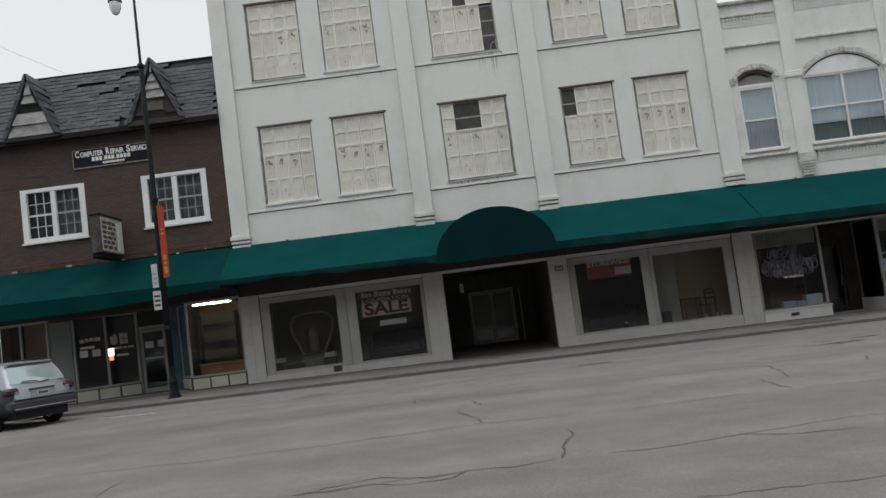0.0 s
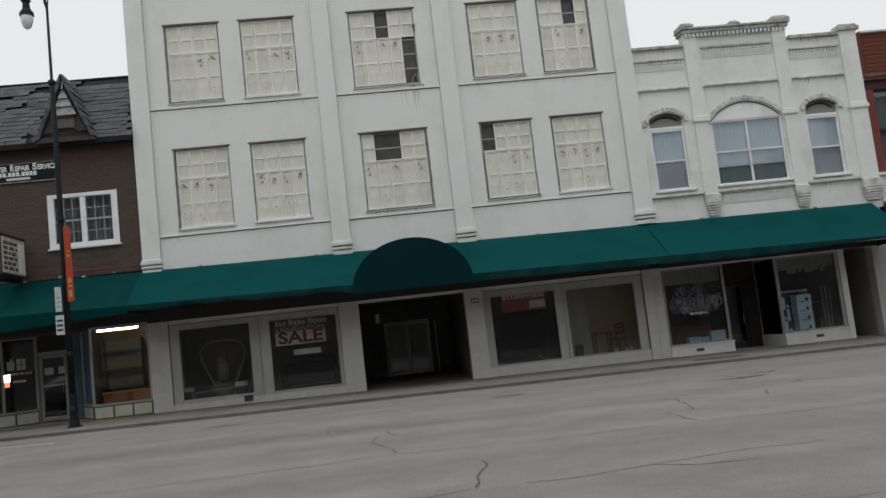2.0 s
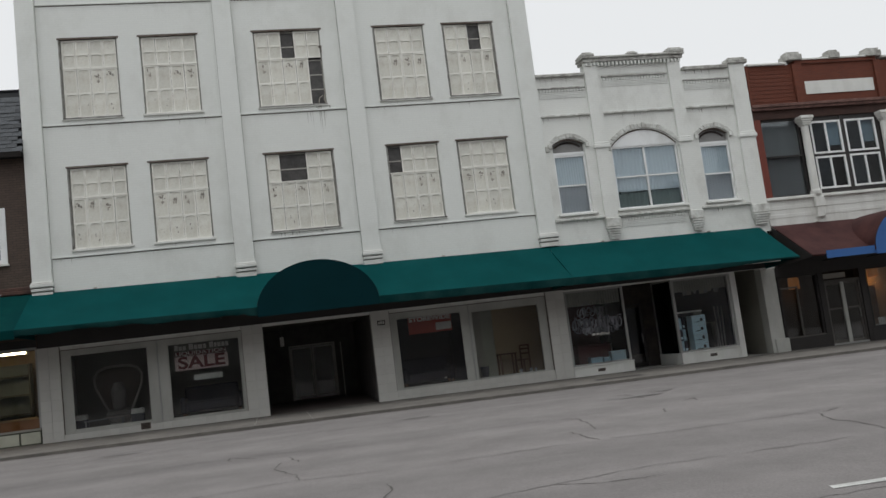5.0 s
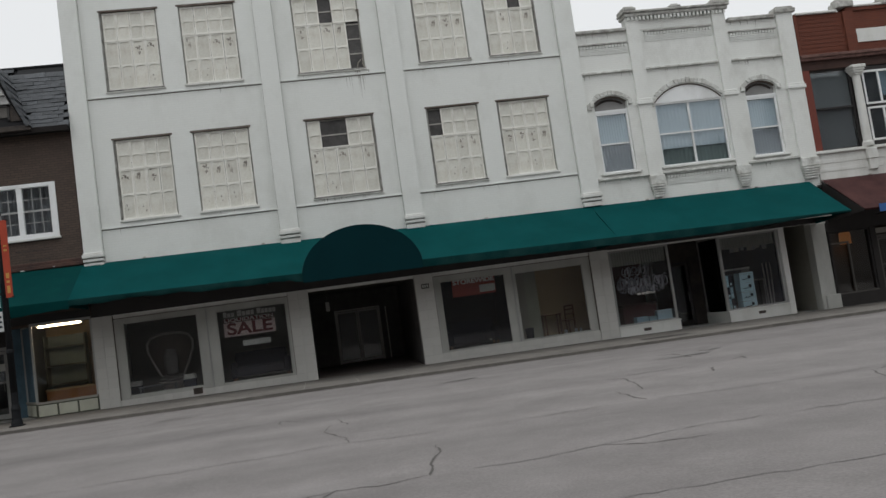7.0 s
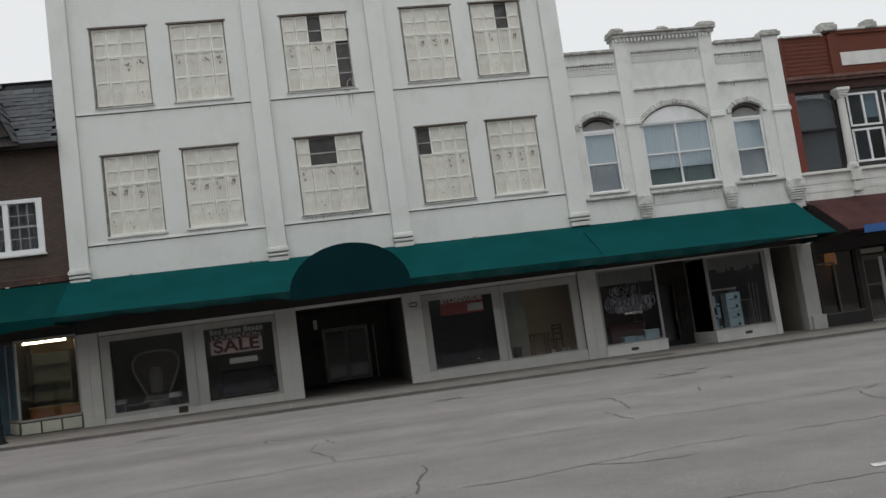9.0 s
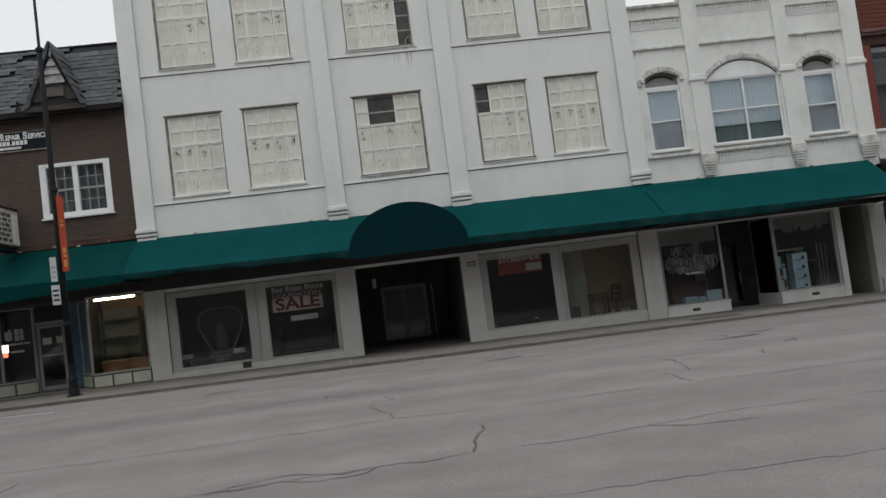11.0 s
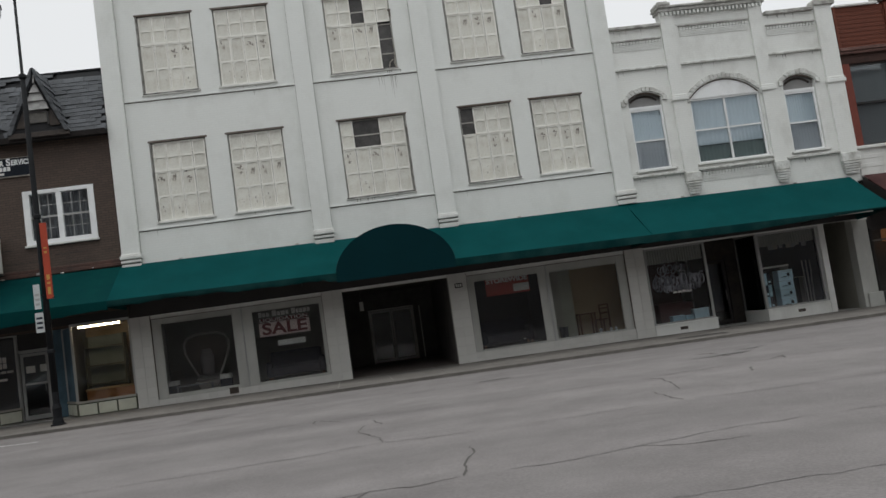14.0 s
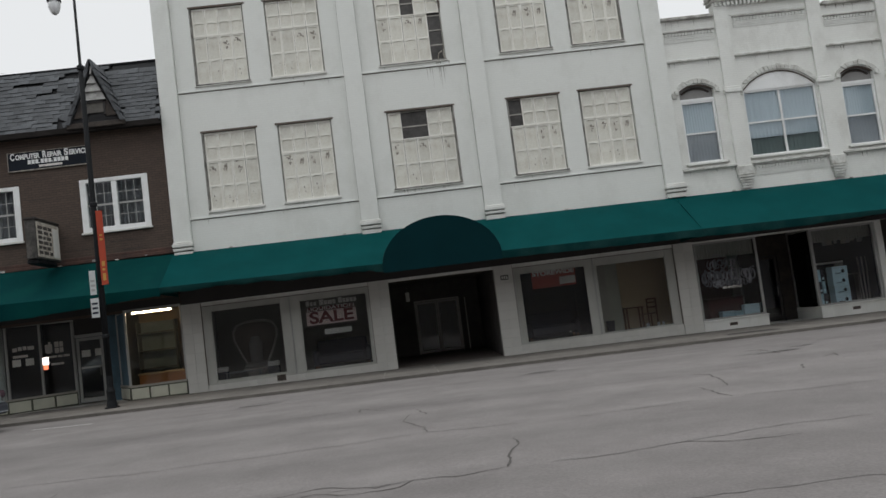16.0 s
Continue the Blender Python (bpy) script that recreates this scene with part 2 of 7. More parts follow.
def part(name, bm, material, parent=None, label="", smooth=False):
    ob = new(name, mesh_of(name, bm, material))
    if smooth:
        for f in ob.data.polygons:
            f.use_smooth = True
    ob.parent = parent
    if label:
        ob["label"] = label
    return ob


def thing(name, label, category, at=(0, 0, 0), group="", turn=0.0):
    e = new(name)
    e.empty_display_size = 0.2
    e.matrix_basis = pose(*at, 0, 0, turn)
    return tagged(e, label, category, group)


def setting(name, bm, material, label="", category="", smooth=False):
    return tagged(part(name, bm, material, None, "", smooth), label, category, "", "structure")


def box(bm, x0, x1, y0, y1, z0, z1, bevel=0.0):
    r = bmesh.ops.create_cube(bm, size=1.0, matrix=Matrix.Translation(((x0 + x1) / 2, (y0 + y1) / 2, (z0 + z1) / 2)) @ Matrix.Diagonal((abs(x1 - x0), abs(y1 - y0), abs(z1 - z0), 1)))
    if bevel:
        es = list({e for v in r["verts"] for e in v.link_edges})
        bmesh.ops.bevel(bm, geom=es, offset=bevel, segments=1, affect="EDGES")
    return bm


def nb():
    return bmesh.new()


def boxes(*bs, bevel=0.0):
    bm = nb()
    for b in bs:
        box(bm, *b, bevel=bevel)
    return bm


def prism(bm, pts, y0, y1):
    """Extrude an outline in x and z from y0 to y1."""
    a = [bm.verts.new((x, y0, z)) for x, z in pts]
    b = [bm.verts.new((x, y1, z)) for x, z in pts]
    bm.faces.new(a)
    bm.faces.new(list(reversed(b)))
    for i in range(len(pts)):
        j = (i + 1) % len(pts)
        bm.faces.new((a[i], b[i], b[j], a[j]))
    return bm


def tube(bm, x, y, profile, seg=14):
    """A turned upright shape: profile of (radius, z)."""
    rings = []
    for r, z in profile:
        rings.append([bm.verts.new((x + r * math.cos(2 * math.pi * k / seg), y + r * math.sin(2 * math.pi * k / seg), z)) for k in range(seg)])
    for a, b in zip(rings, rings[1:]):
        for k in range(seg):
            bm.faces.new((a[k], a[(k + 1) % seg], b[(k + 1) % seg], b[k]))
    bm.faces.new(list(reversed(rings[0])))
    bm.faces.new(rings[-1])
    return bm


def pipe(bm, pts, r, seg=8):
    """A round bar along a line of points."""
    pts = [Vector(p) for p in pts]
    rings = []
    for i, p in enumerate(pts):
        d = (pts[min(i + 1, len(pts) - 1)] - pts[max(i - 1, 0)]).normalized()
        u = d.orthogonal().normalized() if abs(d.x) < 0.9 else Vector((0, 0, 1))
        u = (u - d * u.dot(d)).normalized()
        w = d.cross(u)
        rr = r[i] if isinstance(r, (list, tuple)) else r
        rings.append([bm.verts.new(p + rr * (math.cos(2 * math.pi * k / seg) * u + math.sin(2 * math.pi * k / seg) * w)) for k in range(seg)])
    for a, b in zip(rings, rings[1:]):
        for k in range(seg):
            bm.faces.new((a[k], a[(k + 1) % seg], b[(k + 1) % seg], b[k]))
    bm.faces.new(list(reversed(rings[0])))
    bm.faces.new(rings[-1])
    return bm


def holed_wall(bm, x0, x1, z0, z1, y0, y1, holes):
    """A wall y0..y1 thick with rectangular holes (x0, x1, z0, z1) right through it."""
    xs = sorted({x0, x1, *[h[0] for h in holes], *[h[1] for h in holes]})
    zs = sorted({z0, z1, *[h[2] for h in holes], *[h[3] for h in holes]})
    xs, zs = [x for x in xs if x0 <= x <= x1], [z for z in zs if z0 <= z <= z1]

    def solid(i, j):
        if not (0 <= i < len(xs) - 1 and 0 <= j < len(zs) - 1):
            return False
        cx, cz = (xs[i] + xs[i + 1]) / 2, (zs[j] + zs[j + 1]) / 2
        return not any(h[0] < cx < h[1] and h[2] < cz < h[3] for h in holes)

    def quad(*p):
        bm.faces.new([bm.verts.new(q) for q in p])

    for i in range(len(xs) - 1):
        for j in range(len(zs) - 1):
            if not solid(i, j):
                continue
            a, b, c, d = xs[i], xs[i + 1], zs[j], zs[j + 1]
            quad((a, y0, c), (b, y0, c), (b, y0, d), (a, y0, d))
            quad((b, y1, c), (a, y1, c), (a, y1, d), (b, y1, d))
            if not solid(i - 1, j):
                quad((a, y1, c), (a, y0, c), (a, y0, d), (a, y1, d))
            if not solid(i + 1, j):
                quad((b, y0, c), (b, y1, c), (b, y1, d), (b, y0, d))
            if not solid(i, j - 1):
                quad((a, y1, c), (b, y1, c), (b, y0, c), (a, y0, c))
            if not solid(i, j + 1):
                quad((a, y0, d), (b, y0, d), (b, y1, d), (a, y1, d))
    bmesh.ops.remove_doubles(bm, verts=bm.verts, dist=0.0005)
    return bm


def writing(text, x, y, z, size, material, parent, name="lettering", width=None, bold=0.0, ry=0.0):
    """Letters that stand upright on a surface facing the street, as a thin mesh."""
    cu = bpy.data.curves.new(name, "FONT")
    cu.body, cu.size, cu.extrude, cu.offset = text, size, 0.003, bold
    cu.align_x, cu.align_y = "CENTER", "CENTER"
    tmp = bpy.data.objects.new(name, cu)
    scene.collection.objects.link(tmp)
    bpy.context.view_layer.update()
    me = bpy.data.meshes.new_from_object(tmp.evaluated_get(bpy.context.evaluated_depsgraph_get()))
    w = max(1e-3, max(v.co.x for v in me.vertices) - min(v.co.x for v in me.vertices))
    s = (width / w) if width else 1.0
    bpy.data.objects.remove(tmp)
    me.transform(Matrix.Diagonal((s, 1, 1, 1)))
    me.materials.clear()
    me.materials.append(material)
    ob = new(name, me)
    ob.matrix_basis = pose(x, y, z, 90, ry, 0)
    ob.parent = parent
    return ob


def walk_z(x):
    """Height of the pavement: the street falls gently."""
    return 0.18 - 0.011 * max(-60, min(60, x))


def road_z(x):
    return walk_z(x) - 0.08


CURB, BAY, BAY_X = 22.8, 24.3, -11.1

# ---- ground ----
bm = nb()
xs = [-900, -200, -60, -30, -20, -10, 0, 10, 20, 30, 60, 200, 900]
ys = [-700, -60, -10, 0, 10, 18, 24, 60, 700]
gv = [[bm.verts.new((x, y, road_z(x))) for x in xs] for y in ys]
for a, b in zip(gv, gv[1:]):
    for i in range(len(xs) - 1):
        bm.faces.new((a[i], a[i + 1], b[i + 1], b[i]))
setting("road", bm, ASPHALT, "bleached grey asphalt street with cracks", "road")
road = bpy.data.objects["road"]

pavement = thing("pavement", "pale worn concrete pavement of square slabs", "pavement")
pavement["kind"] = "structure"
bm = nb()
for i in range(26):
    x0, x1 = BAY_X - 13 + i * 2.4, BAY_X - 13 + (i + 1) * 2.4
    yf = (BAY if x1 <= BAY_X + 0.1 else CURB) + 0.17
    v = [bm.verts.new(p) for p in ((x0, yf, walk_z(x0) - 0.012), (x1, yf, walk_z(x1) - 0.012), (x1, 36, walk_z(x1) - 0.012), (x0, 36, walk_z(x0) - 0.012))]
    bm.faces.new(v)
part("slab_bed", bm, GROUT, pavement)


def sloped_block(x0, x1, y0, y1, top, depth, gap=0.006):
    b = nb()
    q = [(x0 + gap, y0 + gap), (x1 - gap, y0 + gap), (x1 - gap, y1 - gap), (x0 + gap, y1 - gap)]
    lo = [b.verts.new((x, y, top(x) - depth)) for x, y in q]
    hi = [b.verts.new((x, y, top(x))) for x, y in q]
    b.faces.new(hi)
    for k in range(4):
        b.faces.new((lo[k], lo[(k + 1) % 4], hi[(k + 1) % 4], hi[k]))
    return b


for i in range(31):
    for j in range(3):
        x0 = BAY_X - 8 * 1.5 + i * 1.5
        y0 = CURB + 0.17 + j * 1.36
        if x0 < BAY_X - 0.01:
            y0 = max(y0, BAY + 0.17)
        y1 = CURB + 0.17 + (j + 1) * 1.36
        if y1 > y0 + 0.1:
            part("slab", sloped_block(x0, x0 + 1.5, y0, y1, lambda x, d=random.uniform(0, 0.004): walk_z(x) - d, 0.05), CONCRETE, pavement)
curb = thing("curb", "worn grey concrete kerb along the street", "kerb")
curb["kind"] = "structure"
for i in range(17):
    x0 = BAY_X - 12 + i * 3.0
    yc = BAY if x0 < BAY_X - 0.1 else CURB
    part("curb_stone", sloped_block(x0, x0 + 3.0, yc, yc + 0.17, lambda x, d=random.uniform(0, 0.008): walk_z(x) + 0.004 - d, 0.3, 0.005), CURB_MAT, curb)
part("curb_stone", sloped_block(BAY_X - 0.17, BAY_X, CURB, BAY, lambda x: walk_z(x) + 0.003, 0.3, 0.005), CURB_MAT, curb)


def crack(pts, w, name="road_crack", material=None, jitter=0.05, seed=1):
    """An irregular open crack in the road: a narrow ribbon that wanders along the points."""
    rng = random.Random(seed)
    line = []
    for (ax, ay), (bx, by) in zip(pts, pts[1:]):
        n = max(2, int(math.hypot(bx - ax, by - ay) / 0.12))
        for k in range(n):
            f = k / n
            line.append((ax + (bx - ax) * f + rng.uniform(-jitter, jitter), ay + (by - ay) * f + rng.uniform(-jitter, jitter)))
    line.append(pts[-1])
    b = nb()
    prev = None
    for i, (x, y) in enumerate(line):
        nx, ny = line[min(i + 1, len(line) - 1)], line[max(i - 1, 0)]
        d = Vector((nx[0] - ny[0], nx[1] - ny[1])).normalized() if nx != ny else Vector((1, 0))
        ww = w * rng.uniform(0.35, 1.3) * (0.3 if i in (0, len(line) - 1) else 1)
        cur = (b.verts.new((x - d.y * ww, y + d.x * ww, road_z(x) + 0.004)), b.verts.new((x + d.y * ww, y - d.x * ww, road_z(x) + 0.004)))
        if name == "road_seam" and noise.noise(Vector((x * 0.7, y, seed))) > 0.22:
            prev = None
            continue
        if prev:
            b.faces.new((prev[0], prev[1], cur[1], cur[0]))
        prev = cur
    return part(name, b, material or CRACK, road)


crack([(1.18, 10.18), (1.17, 9.64), (1.0, 9.16), (0.95, 8.65), (0.87, 8.28)], 0.013, jitter=0.02, seed=2)
crack([(0.14, 14.66), (0.25, 13.74)], 0.013, jitter=0.03, seed=3)
crack([(-0.01, 14.03), (-0.11, 13.19), (0.02, 12.64), (0.17, 12.02), (0.2, 11.53)], 0.013, jitter=0.03, seed=19)
crack([(4.99, 14.89), (5.22, 14.64), (5.06, 13.65), (4.8, 12.65)], 0.018, jitter=0.03, seed=4)
crack([(4.41, 12.8), (4.36, 12.08), (4.36, 11.39)], 0.016, jitter=0.03, seed=5)
crack([(7.47, 18.56), (7.83, 18.38), (7.63, 17.03)], 0.03, seed=6)
crack([(7.53, 10.97), (7.14, 10.04), (7.15, 9.55), (6.97, 8.92), (6.87, 8.47)], 0.014, jitter=0.03, seed=7)
crack([(8.05, 11.2), (7.6, 10.95)], 0.02, jitter=0.02, seed=17)
crack([(7.67, 15.23), (8.09, 15.67), (7.86, 15.09)], 0.025, jitter=0.03, seed=8)
crack([(6.79, 14.35), (6.5, 13.71)], 0.02, jitter=0.03, seed=20)
crack([(6.52, 8.25), (6.35, 8.11)], 0.03, jitter=0.02, seed=21)
crack([(-4.08, 9.24), (-4.14, 9.76), (-4.14, 10.17)], 0.012, jitter=0.02, seed=18)
crack([(-0.87, 15.25), (-0.93, 15.88), (-0.42, 15.09)], 0.016, jitter=0.03, seed=22)
crack([(-1.6, 8.04), (-1.3, 8.01), (-0.97, 8.15), (-0.59, 7.9), (-0.2, 7.97), (-0.03, 8.28)], 0.012, jitter=0.03, seed=23)
crack([(2.65, 8.47), (3.09, 8.14), (3.72, 8.08)], 0.011, jitter=0.02, seed=24)
crack([(-1.74, 8.02), (-1.28, 8.24), (-0.93, 8.41), (-0.41, 8.1), (-0.03, 8.28), (0.38, 8.16), (0.84, 8.3)], 0.012, jitter=0.03, seed=25)
crack([(-14, 11.0), (-6.18, 11.19), (-5.34, 11.27), (-3.54, 11.05), (-2.44, 11.17), (-0.96, 11.28), (0.2, 11.6), (1.04, 11.34), (2.57, 11.3), (4.4, 11.4), (5.42, 11.18), (7.26, 11.18), (8.27, 11.33), (14, 11.5)], 0.014, "road_seam", SEAM, 0.05, 9)
crack([(-16, 15.6), (-0.65, 15.7), (2.01, 14.95), (5.01, 15.04), (7.64, 15.3), (9.62, 15.19), (17, 15.3)], 0.022, "road_seam", SEAM, 0.05, 10)
crack([(-8, 8.1), (-1.74, 8.02), (0.84, 8.3), (1.88, 8.22), (2.44, 8.38), (2.9, 8.49), (3.78, 8.7), (4.73, 8.67), (5.92, 8.6), (12, 8.7)], 0.011, "road_seam", SEAM, 0.05, 11)
crack([(-6, 6.35), (1.54, 6.16), (2.92, 6.15), (9, 6.15)], 0.010, "road_seam", SEAM, 0.04, 12)
crack([(-16, 19.4), (0, 19.2), (18, 19.5)], 0.03, "road_seam", SEAM, 0.06, 13)
gb = nb()
rng = random.Random(77)
gprev = None
for i in range(160):
    x = BAY_X + 0.02 + i * 0.28
    wdt = 0.22 + 0.10 * noise.noise(Vector((x * 0.6, 3, 0))) + rng.uniform(-0.02, 0.02)
    gcur = (gb.verts.new((x, CURB - 0.001, road_z(x) + 0.003)), gb.verts.new((x, CURB - wdt, road_z(x) + 0.003)))
    if gprev:
        gb.faces.new((gprev[0], gcur[0], gcur[1], gprev[1]))
    gprev = gcur
part("gutter_strip", gb, mat("gutter_strip", (0.10, 0.093, 0.086), 0.95, vary=0.25, scale=10, second=(0.18, 0.168, 0.158), second_at=0.5), road, "dark ragged strip along the kerb")
bm = nb()
bm.faces.new([bm.verts.new((x, y, road_z(x) + 0.005)) for x, y in ((4.40, 6.35), (7.2, 6.20), (7.2, 6.32), (4.44, 6.47))])
part("lane_dash", bm, ROAD_WHITE, road, "worn white painted lane dash")
bm = nb()
bm.faces.new([bm.verts.new((x, y, road_z(x) + 0.005)) for x, y in ((-8.9, 20.62), (-7.35, 20.24), (-7.35, 20.33), (-8.9, 20.72))])
part("parking_stripe", bm, ROAD_WHITE, road, "worn white parking stripe")
for (px, py, pw, pd, sd) in ((7.7, 17.6, 0.75, 0.28, 3), (8.7, 18.3, 0.35, 0.2, 4), (3.0, 19.6, 0.5, 0.15, 5), (-3.4, 19.9, 0.6, 0.16, 6)):
    rng = random.Random(sd)
    b = nb()
    b.faces.new([b.verts.new((px + pw * rng.uniform(0.55, 1.1) * math.cos(2 * math.pi * k / 16), py + pd * rng.uniform(0.5, 1.1) * math.sin(2 * math.pi * k / 16), road_z(px) + 0.012)) for k in range(16)])
    part("road_patch", b, SEAM, road, "dark worn patch in the asphalt")
bm = nb()
bm.faces.new([bm.verts.new((x, y, walk_z(x) + 0.004)) for x, y in ((9.3, 23.75), (10.8, 23.7), (10.85, 24.3), (9.4, 24.35))])
part("metal_plate", bm, mat("rusty_cellar_plate", (0.04, 0.036, 0.033), 0.8, vary=0.2), pavement, "dark iron cellar plate set in the pavement")

# ---- white painted brick building, three storeys ----
F = 27.0
W_X0, W_X1, W_TOP = -6.72, 9.8, 15.4
COLS = [(-5.53, -3.82), (-3.14, -1.39), (0.40, 2.58), (4.38, 6.10), (6.78, 8.53)]
TIERS = [(5.88, 8.45), (9.98, 12.57)]
bm = nb()
holed_wall(bm, W_X0, W_X1, 3.0, W_TOP, F, F + 0.35, [(a, b, c, d) for a, b in COLS for c, d in TIERS])
wall_white = setting("wall_white", bm, WHITE_BRICK, "white painted brick upper wall with faint streaks", "wall")
GROOVE = mat("dark_groove_and_gap", (0.13, 0.125, 0.115), 0.9, vary=0.25, scale=20, second=(0.45, 0.44, 0.41), second_at=0.6)
EDGE_SHADE = mat("grey_edge_shade", (0.40, 0.40, 0.37), 0.9, vary=0.2, scale=12)
PIERS = [(-6.72, -6.17), (-0.80, -0.22), (3.20, 3.78), (9.19, 9.80)]
for a, b in PIERS:
    part("pier", boxes((a, b, F - 0.16, F + 0.002, 4.55, W_TOP)), WHITE_BRICK, wall_white)
    # thin grey strips paint the shade along each pier's edges
    for e in (a - 0.014, b + 0.002):
        if W_X0 < e < W_X1 - 0.02:
            part("pier_edge_shade", boxes((e, e + 0.012, F - 0.004, F, 5.0, W_TOP)), EDGE_SHADE, wall_white)
    bmx = nb()
    for k, (z0, z1, o) in enumerate(((4.52, 4.66, 0.03), (4.70, 4.78, 0.06), (4.82, 4.93, 0.09), (4.93, 4.98, 0.05))):
        box(bmx, a - o * 0.5, b + o * 0.5, F - 0.16 - o, F, z0, z1, 0.012)
    part("pier_bracket", bmx, WHITE_PAINT, wall_white)
    for z0, z1, o in ((4.662, 4.698, 0.02), (4.782, 4.818, 0.05)):
        part("bracket_groove", boxes((a - o * 0.4, b + o * 0.4, F - 0.16 - o, F, z0, z1)), GROOVE, wall_white, "dark groove between bracket mouldings")
for z in (5.68, 9.79, 13.68):
    for (a0, a), (b, b1) in zip(PIERS, PIERS[1:]):
        bmx = boxes((a + 0.003, b - 0.003, F - 0.045, F, z - 0.02, z + 0.03), bevel=0.008)
        part("string_course", bmx, WHITE_BRICK, wall_white)
        # dirt and the ledge's shadow line are painted as one dark strip
        part("open_joint", boxes((a + 0.003, b - 0.003, F - 0.006, F, z - 0.045, z - 0.022)), RUST_AND_SHADE, wall_white, "dark joint of dirt and painted shade under the string course")
# body of the building behind the front
setting("wall_white_side", boxes((W_X0, W_X0 + 0.3, F + 0.352, 45, -0.5, W_TOP)), WHITE_BRICK, "side wall of the white building", "wall")
setting("wall_white_far_side", boxes((W_X1 - 0.3, W_X1, F + 0.352, 45, -0.5, W_TOP)), WHITE_BRICK, "side wall of the white building", "wall")
setting("wall_white_back", boxes((W_X0, W_X1, 45, 45.3, -0.5, W_TOP)), WHITE_BRICK, "rear wall of the white building", "wall")
setting("roof_white", boxes((W_X0 + 0.3, W_X1 - 0.3, F + 0.352, 45, 14.6, 14.8)), SLATE_BED, "flat dark roof of the white building", "roof")
setting("ceiling_white_upper", boxes((W_X0 + 0.3, W_X1 - 0.3, F + 0.352, 45, 9.1, 9.3)), SHADED_PLASTER, "floor between the upper storeys", "ceiling")
setting("ceiling_white_shop", boxes((W_X0 + 0.3, W_X1 - 0.3, F + 0.352, 45, 3.3, 3.5)), SHADED_PLASTER, "dim shop ceiling", "ceiling")


def shutter_leaf(w, h, rows):
    """One shutter leaf: stiles and rails round recessed panels with rounded heads."""
    b = nb()
    s = 0.045
    box(b, -w / 2 + 0.004, -w / 2 + s, -0.02, 0.02, 0, h)
    box(b, w / 2 - s, w / 2 - 0.004, -0.02, 0.02, 0, h)
    cell = h / rows
    for r in range(rows + 1):
        z = min(max(r * cell, s * 0.6), h - s * 0.6)
        box(b, -w / 2 + s, w / 2 - s, -0.018, 0.018, z - s * 0.6, z + s * 0.6)
    for r in range(rows):
        top = (r + 1) * cell - s * 0.6
        iw = w - 2 * s
        for sgn in (-1, 1):
            drop = 0.085 if cell > 0.6 else 0.055
            prism(b, [(sgn * iw / 2, top + 0.01), (sgn * iw / 2, top - drop), (sgn * iw * 0.43, top - drop * 0.45), (sgn * iw * 0.28, top - drop * 0.15), (0, top - 0.002), (0, top + 0.01)], -0.014, 0.014)
    leaf = nb()
    for r in range(rows):
        box(leaf, -w / 2 + s, w / 2 - s, 0.006, 0.014, r * cell + s * 0.6, (r + 1) * cell - s * 0.6)
    return b, leaf


SHUTTERS = {}
DARK_PANE = mat("dark_opaque_pane", (0.085, 0.08, 0.076), 0.45, vary=0.3, scale=14, second=(0.03, 0.027, 0.026), second_at=0.5)
GAP_GREY = mat("grey_window_gap", (0.40, 0.39, 0.355), 0.9, vary=0.2, scale=16)
SASH = mat("flaking_grey_sash", (0.42, 0.40, 0.37), 0.85, vary=0.2)


def add_leaf(window, x, z, w, h, rows, rng):
    key = (round(w, 3), round(h, 3), rows)
    if key not in SHUTTERS:
        f, p = shutter_leaf(w, h, rows)
        SHUTTERS[key] = (mesh_of("shutter_frame", f, CREAM_PAINT), mesh_of("shutter_panel", p, SHUTTER_PANEL))
    fm, pm = SHUTTERS[key]
    o = new("shutter", fm)
    o.parent = window
    o.matrix_basis = pose(x, F + 0.075 + rng.uniform(-0.006, 0.006), z, 0, rng.uniform(-0.25, 0.25), rng.uniform(-1.2, 1.2))
    q = new("panel", pm)
    q.parent = o
    if h > 1.2:
        for r, chance in ((1, 0.8), (0, 0.45)):
            if rng.random() < chance:
                k = rng.randrange(6) + (0 if r else 6)
                f = new("peeled_patch", FLAKES[k])
                f.parent = o
                f.matrix_basis = pose(rng.uniform(-0.03, 0.03), 0, (r + (0.68 if r else 0.5)) * h / 2 + rng.uniform(-0.06, 0.05))


FLAKES = []
rng = random.Random(41)
for k in range(12):
    b = nb()
    for q in range(rng.randint(5, 8) if k < 6 else rng.randint(1, 3)):
        cx, cz = rng.gauss(0, 0.045), rng.gauss(0, 0.085)
        cx = max(-0.12, min(0.12, cx))
        sx, sz = rng.uniform(0.014, 0.046), rng.uniform(0.02, 0.075)
        if k >= 6:
            sx, sz = sx * 0.7, sz * 0.6
        b.faces.new([b.verts.new((cx + sx * rng.uniform(0.5, 1.2) * math.cos(2 * math.pi * j / 9), 0.002, cz + sz * rng.uniform(0.5, 1.2) * math.sin(2 * math.pi * j / 9))) for j in range(9)])
    FLAKES.append(mesh_of("peeled_patch", b, PEEL))

